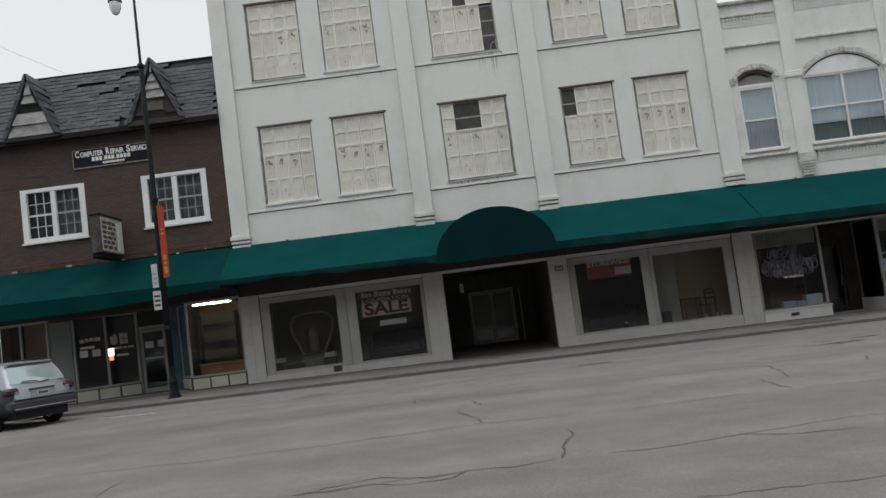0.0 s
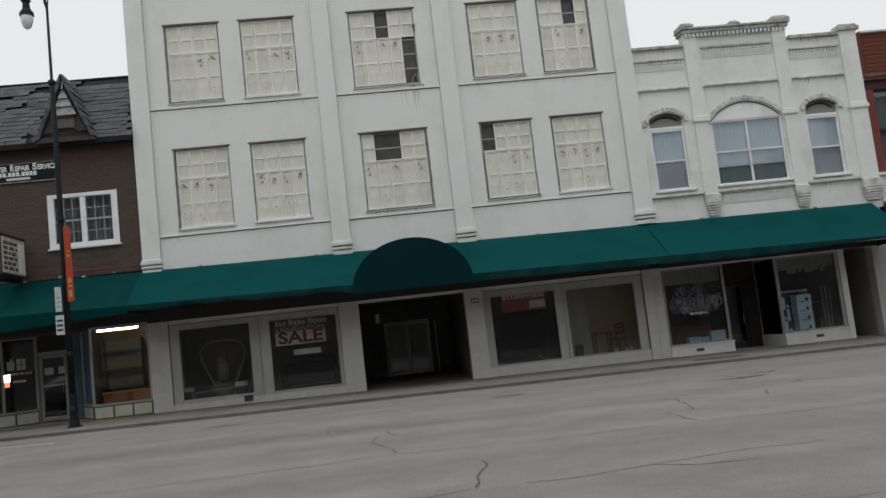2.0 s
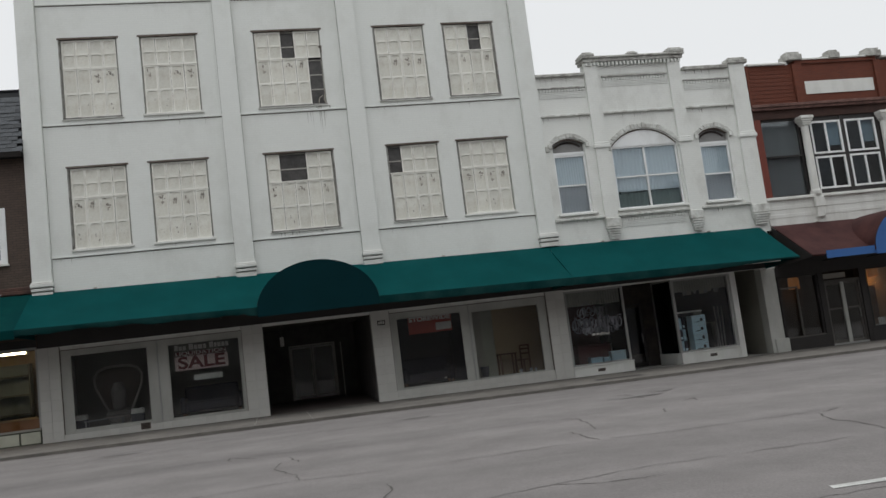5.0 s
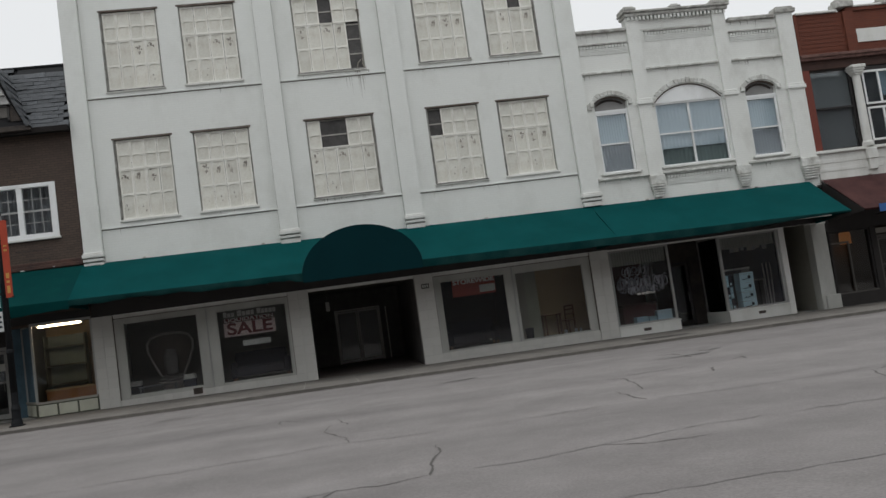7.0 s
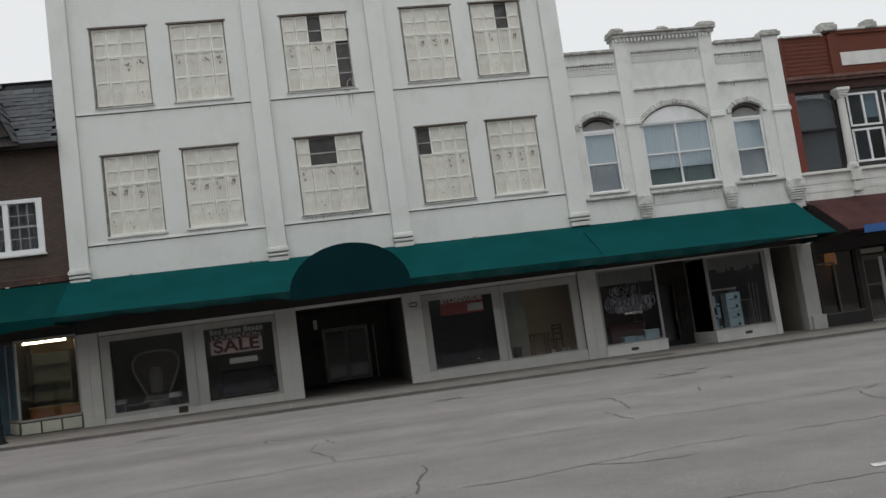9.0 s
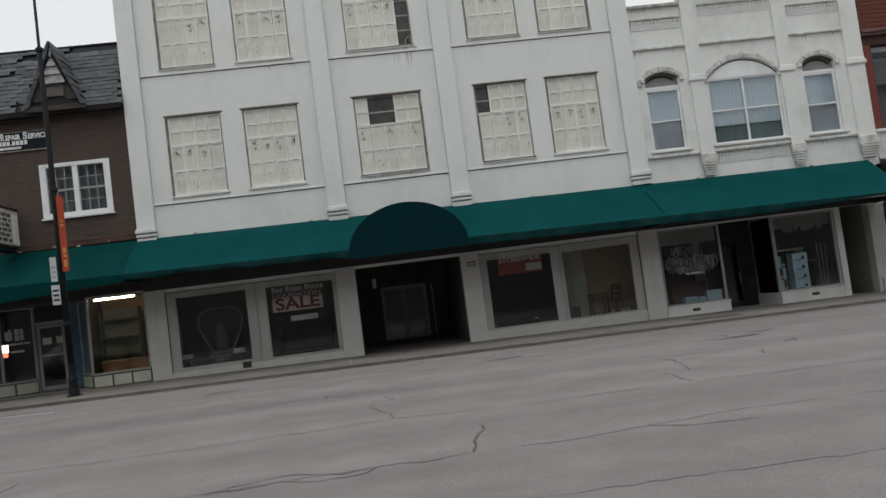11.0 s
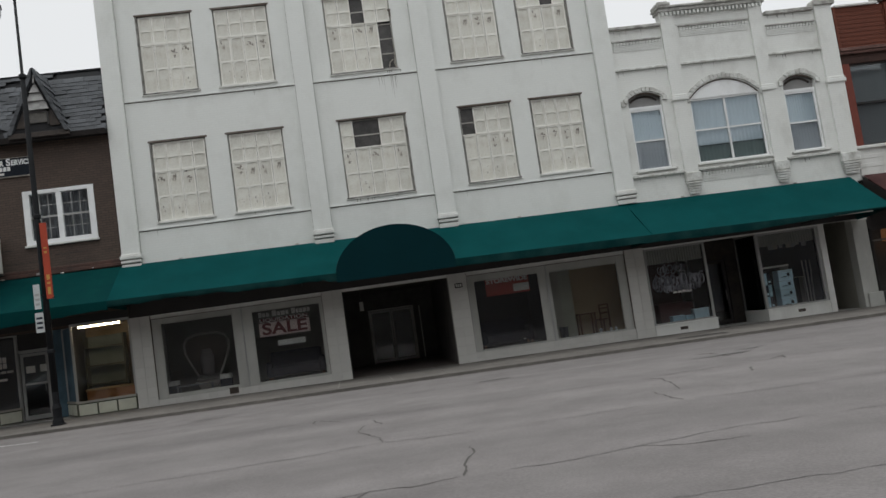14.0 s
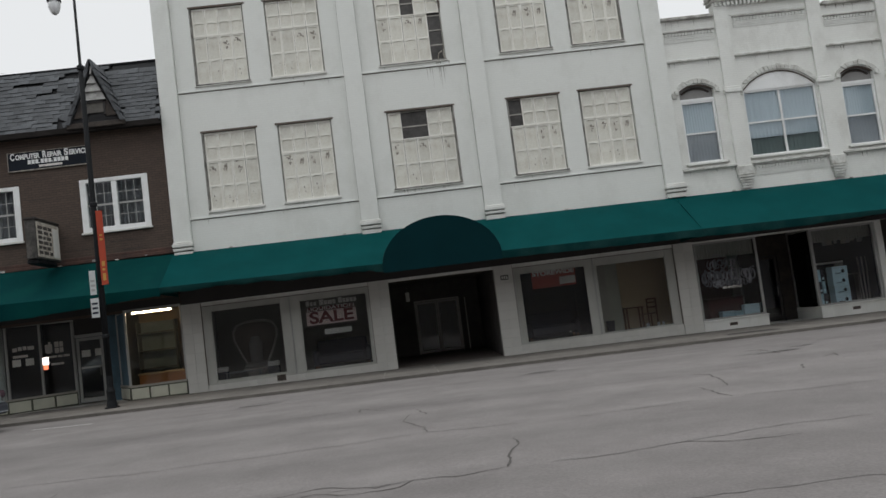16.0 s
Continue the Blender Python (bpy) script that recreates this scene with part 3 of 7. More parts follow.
# dark strips paint the shade where shutters stand off the wall: left, right, bottom
SHADE_GAPS = {(3, 1): "lb", (4, 1): "lrb", (2, 1): "b", (2, 0): "rb", (3, 0): "lb", (4, 0): "l", (0, 0): "l", (0, 1): "lb"}
MISSING = {(2, 0): ({1, 2}, set()), (3, 0): ({0}, set()), (2, 1): ({2}, {4}), (4, 1): ({2}, set())}
wno = 0
for ti, (z0, z1) in enumerate(TIERS):
    for ci, (x0, x1) in enumerate(COLS):
        wno += 1
        rng = random.Random(100 + ci * 7 + ti)
        win = thing("window_%d" % wno, "tall window closed with peeling cream panelled shutters" if (ci, ti) not in MISSING else "tall window with peeling cream shutters, some leaves missing", "window")
        win["kind"] = "structure"
        part("lintel", boxes((x0 - 0.06, x1 + 0.06, F - 0.02, F + 0.05, z1 - 0.035, z1 + 0.02)), RUST_AND_SHADE, win, "thin rusted steel lintel")
        part("sill", boxes((x0 - 0.05, x1 + 0.05, F - 0.06, F + 0.1, z0 - 0.06, z0 + 0.012), bevel=0.008), WHITE_PAINT, win)
        fr = nb()
        for a, b in ((x0, x0 + 0.042), (x1 - 0.042, x1)):
            box(fr, a + 0.001, b - 0.001, F + 0.09, F + 0.13, z0 + 0.012, z1 - 0.035)
        part("window_frame", fr, GAP_GREY, win)
        for zz in (z0 + 0.045, z0 + (z1 - z0) * 0.625):
            gaps = MISSING.get((ci, ti), (set(), set()))
            xe = x1 - 0.035 - ((x1 - x0 - 0.09) / 5 if 4 in gaps[1] else 0)
            part("shutter_rail", boxes((x0 + 0.035, xe, F + 0.045, F + 0.058, zz - 0.022, zz + 0.022), bevel=0.004), CREAM_PAINT, win)
        for side in SHADE_GAPS.get((ci, ti), ""):
            g = {"l": (x0 - 0.03, x0 + 0.012, z0 - 0.05, z1 - 0.03), "r": (x1 - 0.012, x1 + 0.03, z0 - 0.05, z1 - 0.03), "b": (x0 - 0.02, x1 + 0.02, z0 - 0.035, z0 + 0.014)}[side]
            part("shade_gap", boxes((g[0], g[1], F - 0.062 if side == "b" else F - 0.008, F + 0.05, g[2], g[3])), GROOVE, win, "dark strip painted as the shaded gap round the shutters")
        # old sashes behind the shutters
        sa = nb()
        for k in range(6):
            zz = z0 + 0.05 + (z1 - z0 - 0.1) * k / 5
            box(sa, x0 + 0.045, x1 - 0.045, F + 0.13, F + 0.17, zz - 0.022, zz + 0.022)
        part("sash", sa, SASH, win)
        part("pane", boxes((x0 + 0.03, x1 - 0.03, F + 0.146, F + 0.152, z0, z1)), DARK_PANE, win, "dark mottled opaque pane")
        n = 5 if ci == 2 else 4
        lw = (x1 - x0 - 0.09) / n
        split = z0 + (z1 - z0) * 0.625
        up, lo = MISSING.get((ci, ti), (set(), set()))
        for k in range(n):
            xc = x0 + 0.045 + lw * (k + 0.5)
            if k not in lo:
                add_leaf(win, xc, z0 + 0.015, lw, split - z0 - 0.02, 2, rng)
            if k not in up:
                add_leaf(win, xc, split, lw, z1 - split - 0.045, 2, rng)


brk = thing("broken_shutter_hinge", "rusted hinge and splintered wood of a lost shutter", "hinge")
part("strap", boxes((2.50, 2.60, F - 0.03, F + 0.03, 11.92, 11.97), (2.55, 2.585, F - 0.04, F - 0.01, 11.72, 11.92)), RUST_AND_SHADE, brk)
part("splinter", pipe(nb(), [(2.32, F + 0.05, 10.02), (2.36, F + 0.02, 10.20), (2.47, F + 0.03, 10.28)], 0.018, 6), PEEL, brk)
part("splinter", pipe(nb(), [(2.55, F + 0.03, 10.0), (2.50, F + 0.01, 10.14), (2.56, F + 0.02, 10.5)], 0.016, 6), PEEL, brk)

# water stains below sills and joints
STAIN = mat("grey_water_stain", (0.52, 0.52, 0.49), 0.85, vary=0.12, scale=20)
DARK_STAIN = mat("dark_water_stain", (0.33, 0.32, 0.29), 0.85, vary=0.15, scale=20)
STAINS = []
rng = random.Random(12)
for k in range(6):
    b = nb()
    n = 6
    w = rng.uniform(0.010, 0.022)
    left = [(-w * rng.uniform(0.4, 1) * (1 - i / n), -i / n) for i in range(n + 1)]
    right = [(w * rng.uniform(0.4, 1) * (1 - i / n) + 0.001, -i / n) for i in range(n + 1)]
    b.faces.new([b.verts.new((x, 0, z)) for x, z in left + list(reversed(right))])
    STAINS.append((b.copy(), b))


def stains(parent, x0, x1, z, n, most, y, material, seed):
    r = random.Random(seed)
    for k in range(n):
        me = STAIN_MESH[material.name][r.randrange(6)]
        o = new("water_stain", me)
        o.parent = parent
        o.matrix_basis = pose(r.uniform(x0, x1), y, z) @ Matrix.Diagonal((r.uniform(0.6, 2.2), 1, most * r.uniform(0.25, 1.0), 1))


STAIN_MESH = {STAIN.name: [mesh_of("water_stain", a, STAIN) for a, b in STAINS], DARK_STAIN.name: [mesh_of("water_stain", b, DARK_STAIN) for a, b in STAINS]}
for ti, (z0, z1) in enumerate(TIERS):
    for ci, (x0, x1) in enumerate(COLS):
        stains(wall_white, x0, x1, z0 - 0.062, 2, 0.10, F - 0.0025, STAIN, 40 + ci + 5 * ti)
stains(wall_white, 2.2, 2.62, 9.74, 3, 0.6, F - 0.0025, DARK_STAIN, 3)
stains(wall_white, 2.2, 2.75, 9.92, 6, 0.16, F - 0.0025, DARK_STAIN, 4)
stains(wall_white, 1.9, 2.6, 9.74, 6, 0.9, F - 0.0025, STAIN, 5)
stains(wall_white, 0.5, 2.5, 5.82, 9, 0.12, F - 0.0025, DARK_STAIN, 6)
for a, b, sd in ((-6.1, -0.9, 7), (3.8, 9.1, 8)):
    stains(wall_white, a, b, 5.63, 4, 0.2, F - 0.0025, STAIN, sd)
    stains(wall_white, a, b, 9.74, 4, 0.2, F - 0.0025, STAIN, sd + 10)

# ---- cream painted two-storey building ----
G_X0, G_X1 = 9.8, 17.9
GW = [(10.12, 11.30, 5.57, 8.02, 8.22), (12.27, 14.78, 5.58, 7.82, 8.40), (15.67, 16.84, 5.57, 8.02, 8.24)]
bm = nb()
holed_wall(bm, G_X0 + 0.002, G_X1, 3.0, 10.42, F, F + 0.35, [(a, b, c, e) for a, b, c, d, e in GW])
wall_cream = setting("wall_cream", bm, CREAM_BRICK, "cream white painted brick front with ornamental brickwork", "wall")


def arch_pts(a, b, spring, crown, n=14):
    """Segment arch from one springing to the other."""
    w, h = (b - a) / 2, crown - spring
    r = (w * w + h * h) / (2 * h)
    t = math.asin(min(1, w / r))
    return [((a + b) / 2 - r * math.sin(t - 2 * t * k / n), crown - r + r * math.cos(t - 2 * t * k / n)) for k in range(n + 1)]


WORN_CREAM = mat("flaking_cream_paint", (0.72, 0.73, 0.70), 0.85, vary=0.1, scale=16, second=(0.36, 0.35, 0.32), second_at=0.57, bump=0.5, fine=30)
for i, (a, b, z0, sp, cr) in enumerate(GW):
    pts = arch_pts(a, b, sp, cr)
    bmx = nb()
    mid = len(pts) // 2
    prism(bmx, [(a, cr)] + pts[:mid + 1], F, F + 0.35)
    prism(bmx, [(b, cr)] + list(reversed(pts[mid:])), F, F + 0.35)
    part("arch_spandrel", bmx, CREAM_BRICK, wall_cream)
    # raised hood of brick over the arch, with stops at the ends
    nv = 22 if b - a > 2 else 11
    o1, o2 = arch_pts(a - 0.04, b + 0.04, sp, cr + 0.03, nv), arch_pts(a - 0.17, b + 0.17, sp + 0.01, cr + 0.20, nv)
    hr = random.Random(200 + i)
    for k in range(nv):
        g, reach = 0.05, hr.uniform(0.78, 1.12)
        q = [tuple(u + (v - u) * f for u, v in zip(o1[k], o1[k + 1])) for f in (g, 1 - g)]
        p = [tuple(u + (v - u) * f for u, v in zip(o2[k], o2[k + 1])) for f in (1 - g, g)]
        p = [(m[0] + (n_[0] - m[0]) * reach, m[1] + (n_[1] - m[1]) * reach) for m, n_ in zip((q[1], q[0]), p)]
        bmx = nb()
        prism(bmx, q + p, F - hr.uniform(0.025, 0.065), F + 0.001)
        part("hood_brick", bmx, WORN_CREAM, wall_cream)
    # dark arc paints the shadow line under the arch
    bmx = nb()
    prism(bmx, arch_pts(a + 0.002, b - 0.002, sp, cr - 0.002) + list(reversed(arch_pts(a + 0.05, b - 0.05, sp, cr - 0.045))), F + 0.02, F + 0.12)
    part("arch_shadow_gap", bmx, RUST_AND_SHADE, wall_cream, "dark arc that stands in for the shade under the arch")
    for s, xx in ((-1, a), (1, b)):
        bmx = boxes((xx - 0.17 if s < 0 else xx + 0.02, xx - 0.02 if s < 0 else xx + 0.17, F - 0.09, F, sp - 0.14, sp + 0.02), bevel=0.015)
        part("hood_stop", bmx, WORN_CREAM, wall_cream)
for a, b, top in ((11.66, 12.14, 10.9), (14.85, 15.30, 10.9), (17.26, 17.88, 10.55)):
    part("pilaster", boxes((a, b, F - 0.10, F + 0.001, 5.3, top)), CREAM_BRICK, wall_cream)
    part("capital", boxes((a - 0.05, b + 0.05, F - 0.16, F, 7.78, 7.92), (a - 0.02, b + 0.02, F - 0.13, F, 7.92, 8.0), bevel=0.02), CREAM_BRICK, wall_cream)
    bmx = nb()
    for k in range(5):
        box(bmx, a - 0.02 + 0.02 * k, b + 0.02 - 0.02 * k, F - 0.20 + 0.02 * k, F, 5.0 - 0.085 * (k + 1), 5.0 - 0.085 * k - 0.02)
    box(bmx, a - 0.03, b + 0.03, F - 0.17, F, 5.0, 5.3, 0.015)
    part("corbel", bmx, WORN_CREAM, wall_cream)
bmx = boxes((9.85, 10.02, F - 0.06, F, 7.78, 7.98), bevel=0.015)
part("hood_stop", bmx, WORN_CREAM, wall_cream)
# bands across the front
for z, h, d, segs in ((9.0, 0.07, 0.09, [(9.82, 11.66), (12.14, 14.85), (15.30, 17.26)]), (5.33, 0.08, 0.12, [(9.82, 11.66), (12.14, 14.85), (15.30, 17.26)]), (5.50, 0.07, 0.08, [(10.0, 11.45), (12.16, 14.83), (15.55, 16.98)])):
    for a, b in segs:
        part("band", boxes((a + 0.003, b - 0.003, F - d, F, z, z + h), bevel=0.012), WORN_CREAM, wall_cream)
# panels of dentils under the parapet and over the awning
for a, b, z in ((9.90, 11.60, 9.68), (12.30, 14.78, 10.0), (15.42, 17.2, 9.70), (12.28, 14.72, 4.95)):
    n = int((b - a) / 0.11)
    bmx = nb()
    for k in range(n):
        xx = a + (b - a) * k / n
        box(bmx, xx + 0.025, xx + (b - a) / n - 0.012, F - 0.05, F, z + 0.215, z + 0.315)
    for r in range(4):
        box(bmx, a, b, F - 0.020 - 0.006 * r, F, z + 0.052 * r, z + 0.052 * r + 0.04)
    part("dentil_panel", bmx, CREAM_BRICK, wall_cream)
    part("panel_band", boxes((a - 0.02, b + 0.02, F - 0.085, F, z + 0.325, z + 0.375), bevel=0.008), WEATHERED, wall_cream)
# parapet
part("parapet_cap", boxes((9.82, 11.64, F - 0.12, F + 0.4, 10.42, 10.53), bevel=0.02), WEATHERED, wall_cream)
part("parapet_cap", boxes((15.44, 17.22, F - 0.12, F + 0.4, 10.42, 10.55), bevel=0.02), WEATHERED, wall_cream)
part("parapet_raise", boxes((11.70, 15.38, F - 0.02, F + 0.35, 10.42, 10.86)), CREAM_BRICK, wall_cream)
bmx = boxes((11.62, 15.44, F - 0.20, F + 0.4, 10.86, 10.98), (11.56, 15.50, F - 0.26, F + 0.4, 10.98, 11.06), bevel=0.02)
part("cornice", bmx, WEATHERED, wall_cream, "stained moulded cornice")
for k in range(26):
    xx = 11.72 + k * 0.142
    part("cornice_dentil", boxes((xx, xx + 0.07, F - 0.17, F - 0.02, 10.74, 10.855)), CREAM_BRICK, wall_cream)
for a, b, h in ((11.56, 12.05, 11.22), (13.30, 13.70, 11.19), (14.85, 15.50, 11.25)):
    part("parapet_block", boxes((a, b, F - 0.26, F + 0.35, 11.06, h - 0.06), (a + 0.06, b - 0.06, F - 0.2, F + 0.3, h - 0.06, h), bevel=0.02), WEATHERED, wall_cream)
part("parapet_block", boxes((17.22, 18.0, F - 0.18, F + 0.4, 10.55, 10.70), (17.28, 17.94, F - 0.13, F + 0.35, 10.70, 10.78), bevel=0.02), WEATHERED, wall_cream)
setting("wall_cream_back", boxes((G_X0, G_X1, 42, 42.3, -0.5, 10)), CREAM_BRICK, "rear wall of the cream building", "wall")
setting("wall_cream_side", boxes((G_X1 - 0.25, G_X1, F + 0.352, 42, -0.5, 10)), CREAM_BRICK, "party wall of the cream building", "wall")
setting("roof_cream", boxes((G_X0, G_X1, F + 0.352, 42, 9.8, 10.0)), SLATE_BED, "flat dark roof of the cream building", "roof")
setting("ceiling_cream_shop", boxes((G_X0, G_X1 - 0.25, F + 0.352, 42, 3.3, 3.5)), SHADED_PLASTER, "dim shop ceiling", "ceiling")


def glazed(name, label, x0, x1, z0, z1, y, frame_w, frame_mat, vbars=(), hbars=(), glass=None, depth=0.07, bar=0.035):
    w = thing(name, label, "window")
    w["kind"] = "structure"
    part("window_frame", boxes((x0, x0 + frame_w, y, y + depth, z0, z1), (x1 - frame_w, x1, y, y + depth, z0, z1), (x0 + frame_w, x1 - frame_w, y, y + depth, z0, z0 + frame_w), (x0 + frame_w, x1 - frame_w, y, y + depth, z1 - frame_w, z1)), frame_mat, w)
    for v in vbars:
        part("mullion", boxes((v - bar, v + bar, y + 0.005, y + depth - 0.005, z0 + frame_w, z1 - frame_w)), frame_mat, w)
    xs = [x0 + frame_w, *vbars, x1 - frame_w]
    for h in hbars:
        part("rail", boxes((x0 + frame_w, x1 - frame_w, y + 0.008, y + depth - 0.008, h - bar * 0.8, h + bar * 0.8)), frame_mat, w)
    for a, b in zip(xs, xs[1:]):
        g = part("pane", boxes((a, b, y + depth * 0.55, y + depth * 0.55 + 0.006, z0 + frame_w * 0.5, z1 - frame_w * 0.5)), glass or HOUSE_GLASS, w)
        g.visible_shadow = False
    return w


def blind(parent, x0, x1, z0, z1, y, material, folds=18, name="curtain", depth=0.014):
    b = nb()
    prev = None
    for k in range(folds * 2 + 1):
        xx = x0 + (x1 - x0) * k / (folds * 2)
        yy = y + (depth if k % 2 else 0)
        cur = (b.verts.new((xx, yy, z0)), b.verts.new((xx, yy, z1)))
        if prev:
            b.faces.new((prev[0], cur[0], cur[1], prev[1]))
        prev = cur
    return part(name, b, material, parent)


for k, (a, b, z0, sp, cr) in enumerate(GW):
    if k == 1:
        w = glazed("window_%d" % (21 + k), "wide white-framed window with blue-grey curtains and arched head", a, b, z0, sp - 0.02, F + 0.07, 0.06, BRIGHT_WHITE, [13.52], [6.72])
        bmx = nb()
        prism(bmx, [(a, sp - 0.02)] + arch_pts(a + 0.003, b - 0.003, sp, cr - 0.004) + [(b, sp - 0.02)], F + 0.04, F + 0.2)
        part("arch_board", bmx, BRIGHT_WHITE, w, "plain white arched board")
        # curtain tones split at the reflected roofline: sky tint above, dark houses below
        blind(w, a + 0.05, b - 0.05, 6.2, sp - 0.03, F + 0.150, BLUE_BLIND)
        blind(w, a + 0.05, b - 0.05, z0, 6.2, F + 0.19, mat("reflected_roofline_green", (0.27, 0.325, 0.31), 0.9, vary=0.12, streak=0.9))
    else:
        w = glazed("window_%d" % (21 + k), "white sash window with blinds and an arched top light", a, b, z0, sp - 0.36, F + 0.09, 0.07, BRIGHT_WHITE, [], [6.58])
        part("transom", boxes((a, b, F + 0.07, F + 0.22, sp - 0.36, sp - 0.27)), BRIGHT_WHITE, w)
        bmx = nb()
        prism(bmx, [(a, sp - 0.27)] + arch_pts(a + 0.003, b - 0.003, sp, cr - 0.004) + [(b, sp - 0.27)], F + 0.17, F + 0.21)
        part("top_light", bmx, mat("dull_grey_board", (0.27, 0.265, 0.26), 0.8), w, "grey boarded arched top light")
        o = arch_pts(a + 0.09, b - 0.09, sp - 0.06, cr - 0.08)
        bmx = nb()
        prism(bmx, o + list(reversed(arch_pts(a + 0.15, b - 0.15, sp - 0.1, cr - 0.15))), F + 0.15, F + 0.175)
        part("light_bar", bmx, OLD_WOOD, w)
        blind(w, a + 0.05, b - 0.05, 6.55, sp - 0.36, F + 0.172, BLUE_BLIND, 12)
        blind(w, a + 0.05, b - 0.05, z0, 6.55, F + 0.185, CURTAIN, 10)
    part("sill", boxes((a - 0.08, b + 0.08, F - 0.1, F + 0.14, z0 - 0.07, z0 + 0.002), bevel=0.01), CREAM_BRICK, w)

# ---- red brick building ----
R_X0, R_X1 = 17.92, 31.0
bm = nb()
holed_wall(bm, R_X0, R_X1, 8.80, 10.42, F, F + 0.35, [])
wall_red = setting("wall_red", bm, RED_BRICK, "red brick parapet over a shop front", "wall")
for a, b in ((17.92, 18.02), (19.86, 20.26), (23.36, 23.64), (27.0, 27.3)):
    part("pilaster", boxes((a, b, F - 0.09, F + 0.001, 8.92, 10.42)), RED_BRICK, wall_red)
part("parapet_raise", boxes((20.0, 23.5, F - 0.06, F + 0.35, 10.42, 10.55)), RED_BRICK, wall_red)
part("parapet_cap", boxes((18.02, 19.66, F - 0.1, F + 0.4, 10.42, 10.5), (20.3, 23.07, F - 0.1, F + 0.4, 10.55, 10.62), (23.72, 31, F - 0.1, F + 0.4, 10.5, 10.58), bevel=0.015), WHITE_PAINT, wall_red, "weathered pale stone coping")
for a, b in ((19.66, 20.3), (21.45, 21.92), (23.07, 23.72)):
    part("parapet_block", boxes((a, b, F - 0.16, F + 0.4, 10.56, 10.78), (a + 0.05, b - 0.05, F - 0.1, F + 0.3, 10.78, 10.88), bevel=0.015), WEATHERED, wall_red, "grey stone block")
part("name_panel", boxes((20.22, 23.25, F - 0.03, F + 0.001, 9.25, 9.74)), WHITE_PAINT, wall_red, "blank white panel")
bmx = nb()
for k in range(9):
    zz = 9.05 + k * 0.15
    box(bmx, 18.1, 19.84, F - 0.012, F, zz, zz + 0.07)
part("brick_courses", bmx, RED_BRICK, wall_red)
part("cornice", boxes((17.92, 31, F - 0.16, F + 0.001, 8.82, 8.93), (17.92, 31, F - 0.1, F, 8.72, 8.82), bevel=0.012), mat("old_red_moulding", (0.19, 0.10, 0.082), 0.8, vary=0.25, scale=16, second=(0.07, 0.035, 0.03), second_at=0.55), wall_red, "chipped moulded cornice")
setting("wall_red_frieze", boxes((17.92, 31, F + 0.03, F + 0.35, 8.40, 8.80)), mat("dark_brown_frieze", (0.058, 0.026, 0.019), 0.8, vary=0.25, scale=12), "dark painted frieze board over the windows", "wall")
setting("wall_red_jamb", boxes((17.92, 18.24, F + 0.02, F + 0.35, 5.45, 8.40)), mat("orange_red_paint", (0.17, 0.036, 0.022), 0.7, vary=0.1), "orange-red painted jamb", "wall")
setting("wall_red_apron", boxes((17.92, 31, F - 0.02, F + 0.35, 4.3, 5.36)), WHITE_PAINT, "white painted boarded apron under the windows", "wall")
apron = bpy.data.objects["wall_red_apron"]
part("sill", boxes((17.88, 31, F - 0.12, F + 0.3, 5.36, 5.47), bevel=0.015), WHITE_PAINT, apron)
for zz in (4.72, 5.02):
    part("board_line", boxes((17.9, 31, F - 0.034, F - 0.02, zz, zz + 0.13), bevel=0.005), WHITE_PAINT, apron)
for a in (19.80, 23.18, 26.8):
    part("corbel", boxes((a, a + 0.40, F - 0.16, F, 5.0, 5.38), (a + 0.04, a + 0.36, F - 0.13, F, 4.62, 5.0), bevel=0.02), WHITE_PAINT, apron)
    col = thing("column", "white painted column with moulded capital between windows", "column", group="columns of the red building")
    xc = a + 0.2
    part("shaft", tube(nb(), xc, F - 0.0, [(0.2, 5.47), (0.2, 5.6), (0.155, 5.66), (0.135, 8.05)], 16), WHITE_PAINT, col, smooth=False)
    part("capital", boxes((xc - 0.16, xc + 0.16, F - 0.16, F + 0.16, 8.05, 8.12), (xc - 0.20, xc + 0.20, F - 0.20, F + 0.18, 8.12, 8.2), (xc - 0.27, xc + 0.27, F - 0.26, F + 0.2, 8.28, 8.4), (xc - 0.235, xc + 0.235, F - 0.23, F + 0.19, 8.2, 8.28), bevel=0.02), WHITE_PAINT, col)
w = glazed("window_31", "tall dark window with grey curtains", 18.24, 19.86, 5.47, 8.40, F + 0.12, 0.07, DARK_PAINT_AND_SHADE, [], [7.0])
blind(w, 18.3, 19.8, 7.0, 8.36, F + 0.26, mat("grey_roller_blind", (0.24, 0.25, 0.25), 0.9, vary=0.08), 3, "shade", 0.01)
blind(w, 18.3, 19.8, 5.5, 7.0, F + 0.32, mat("dusty_grey_curtain", (0.34, 0.34, 0.35), 0.9, vary=0.12, streak=0.9), 9, depth=0.12)
SCREEN = mat("dark_insect_screen", (0.035, 0.042, 0.05), 0.8, vary=0.15)
# blue sheets stand in for sky reflected in the upper right panes
SKY_SHEET = mat("pale_blue_sky_sheet", (0.31, 0.41, 0.47), 0.85, vary=0.08, streak=0.8)
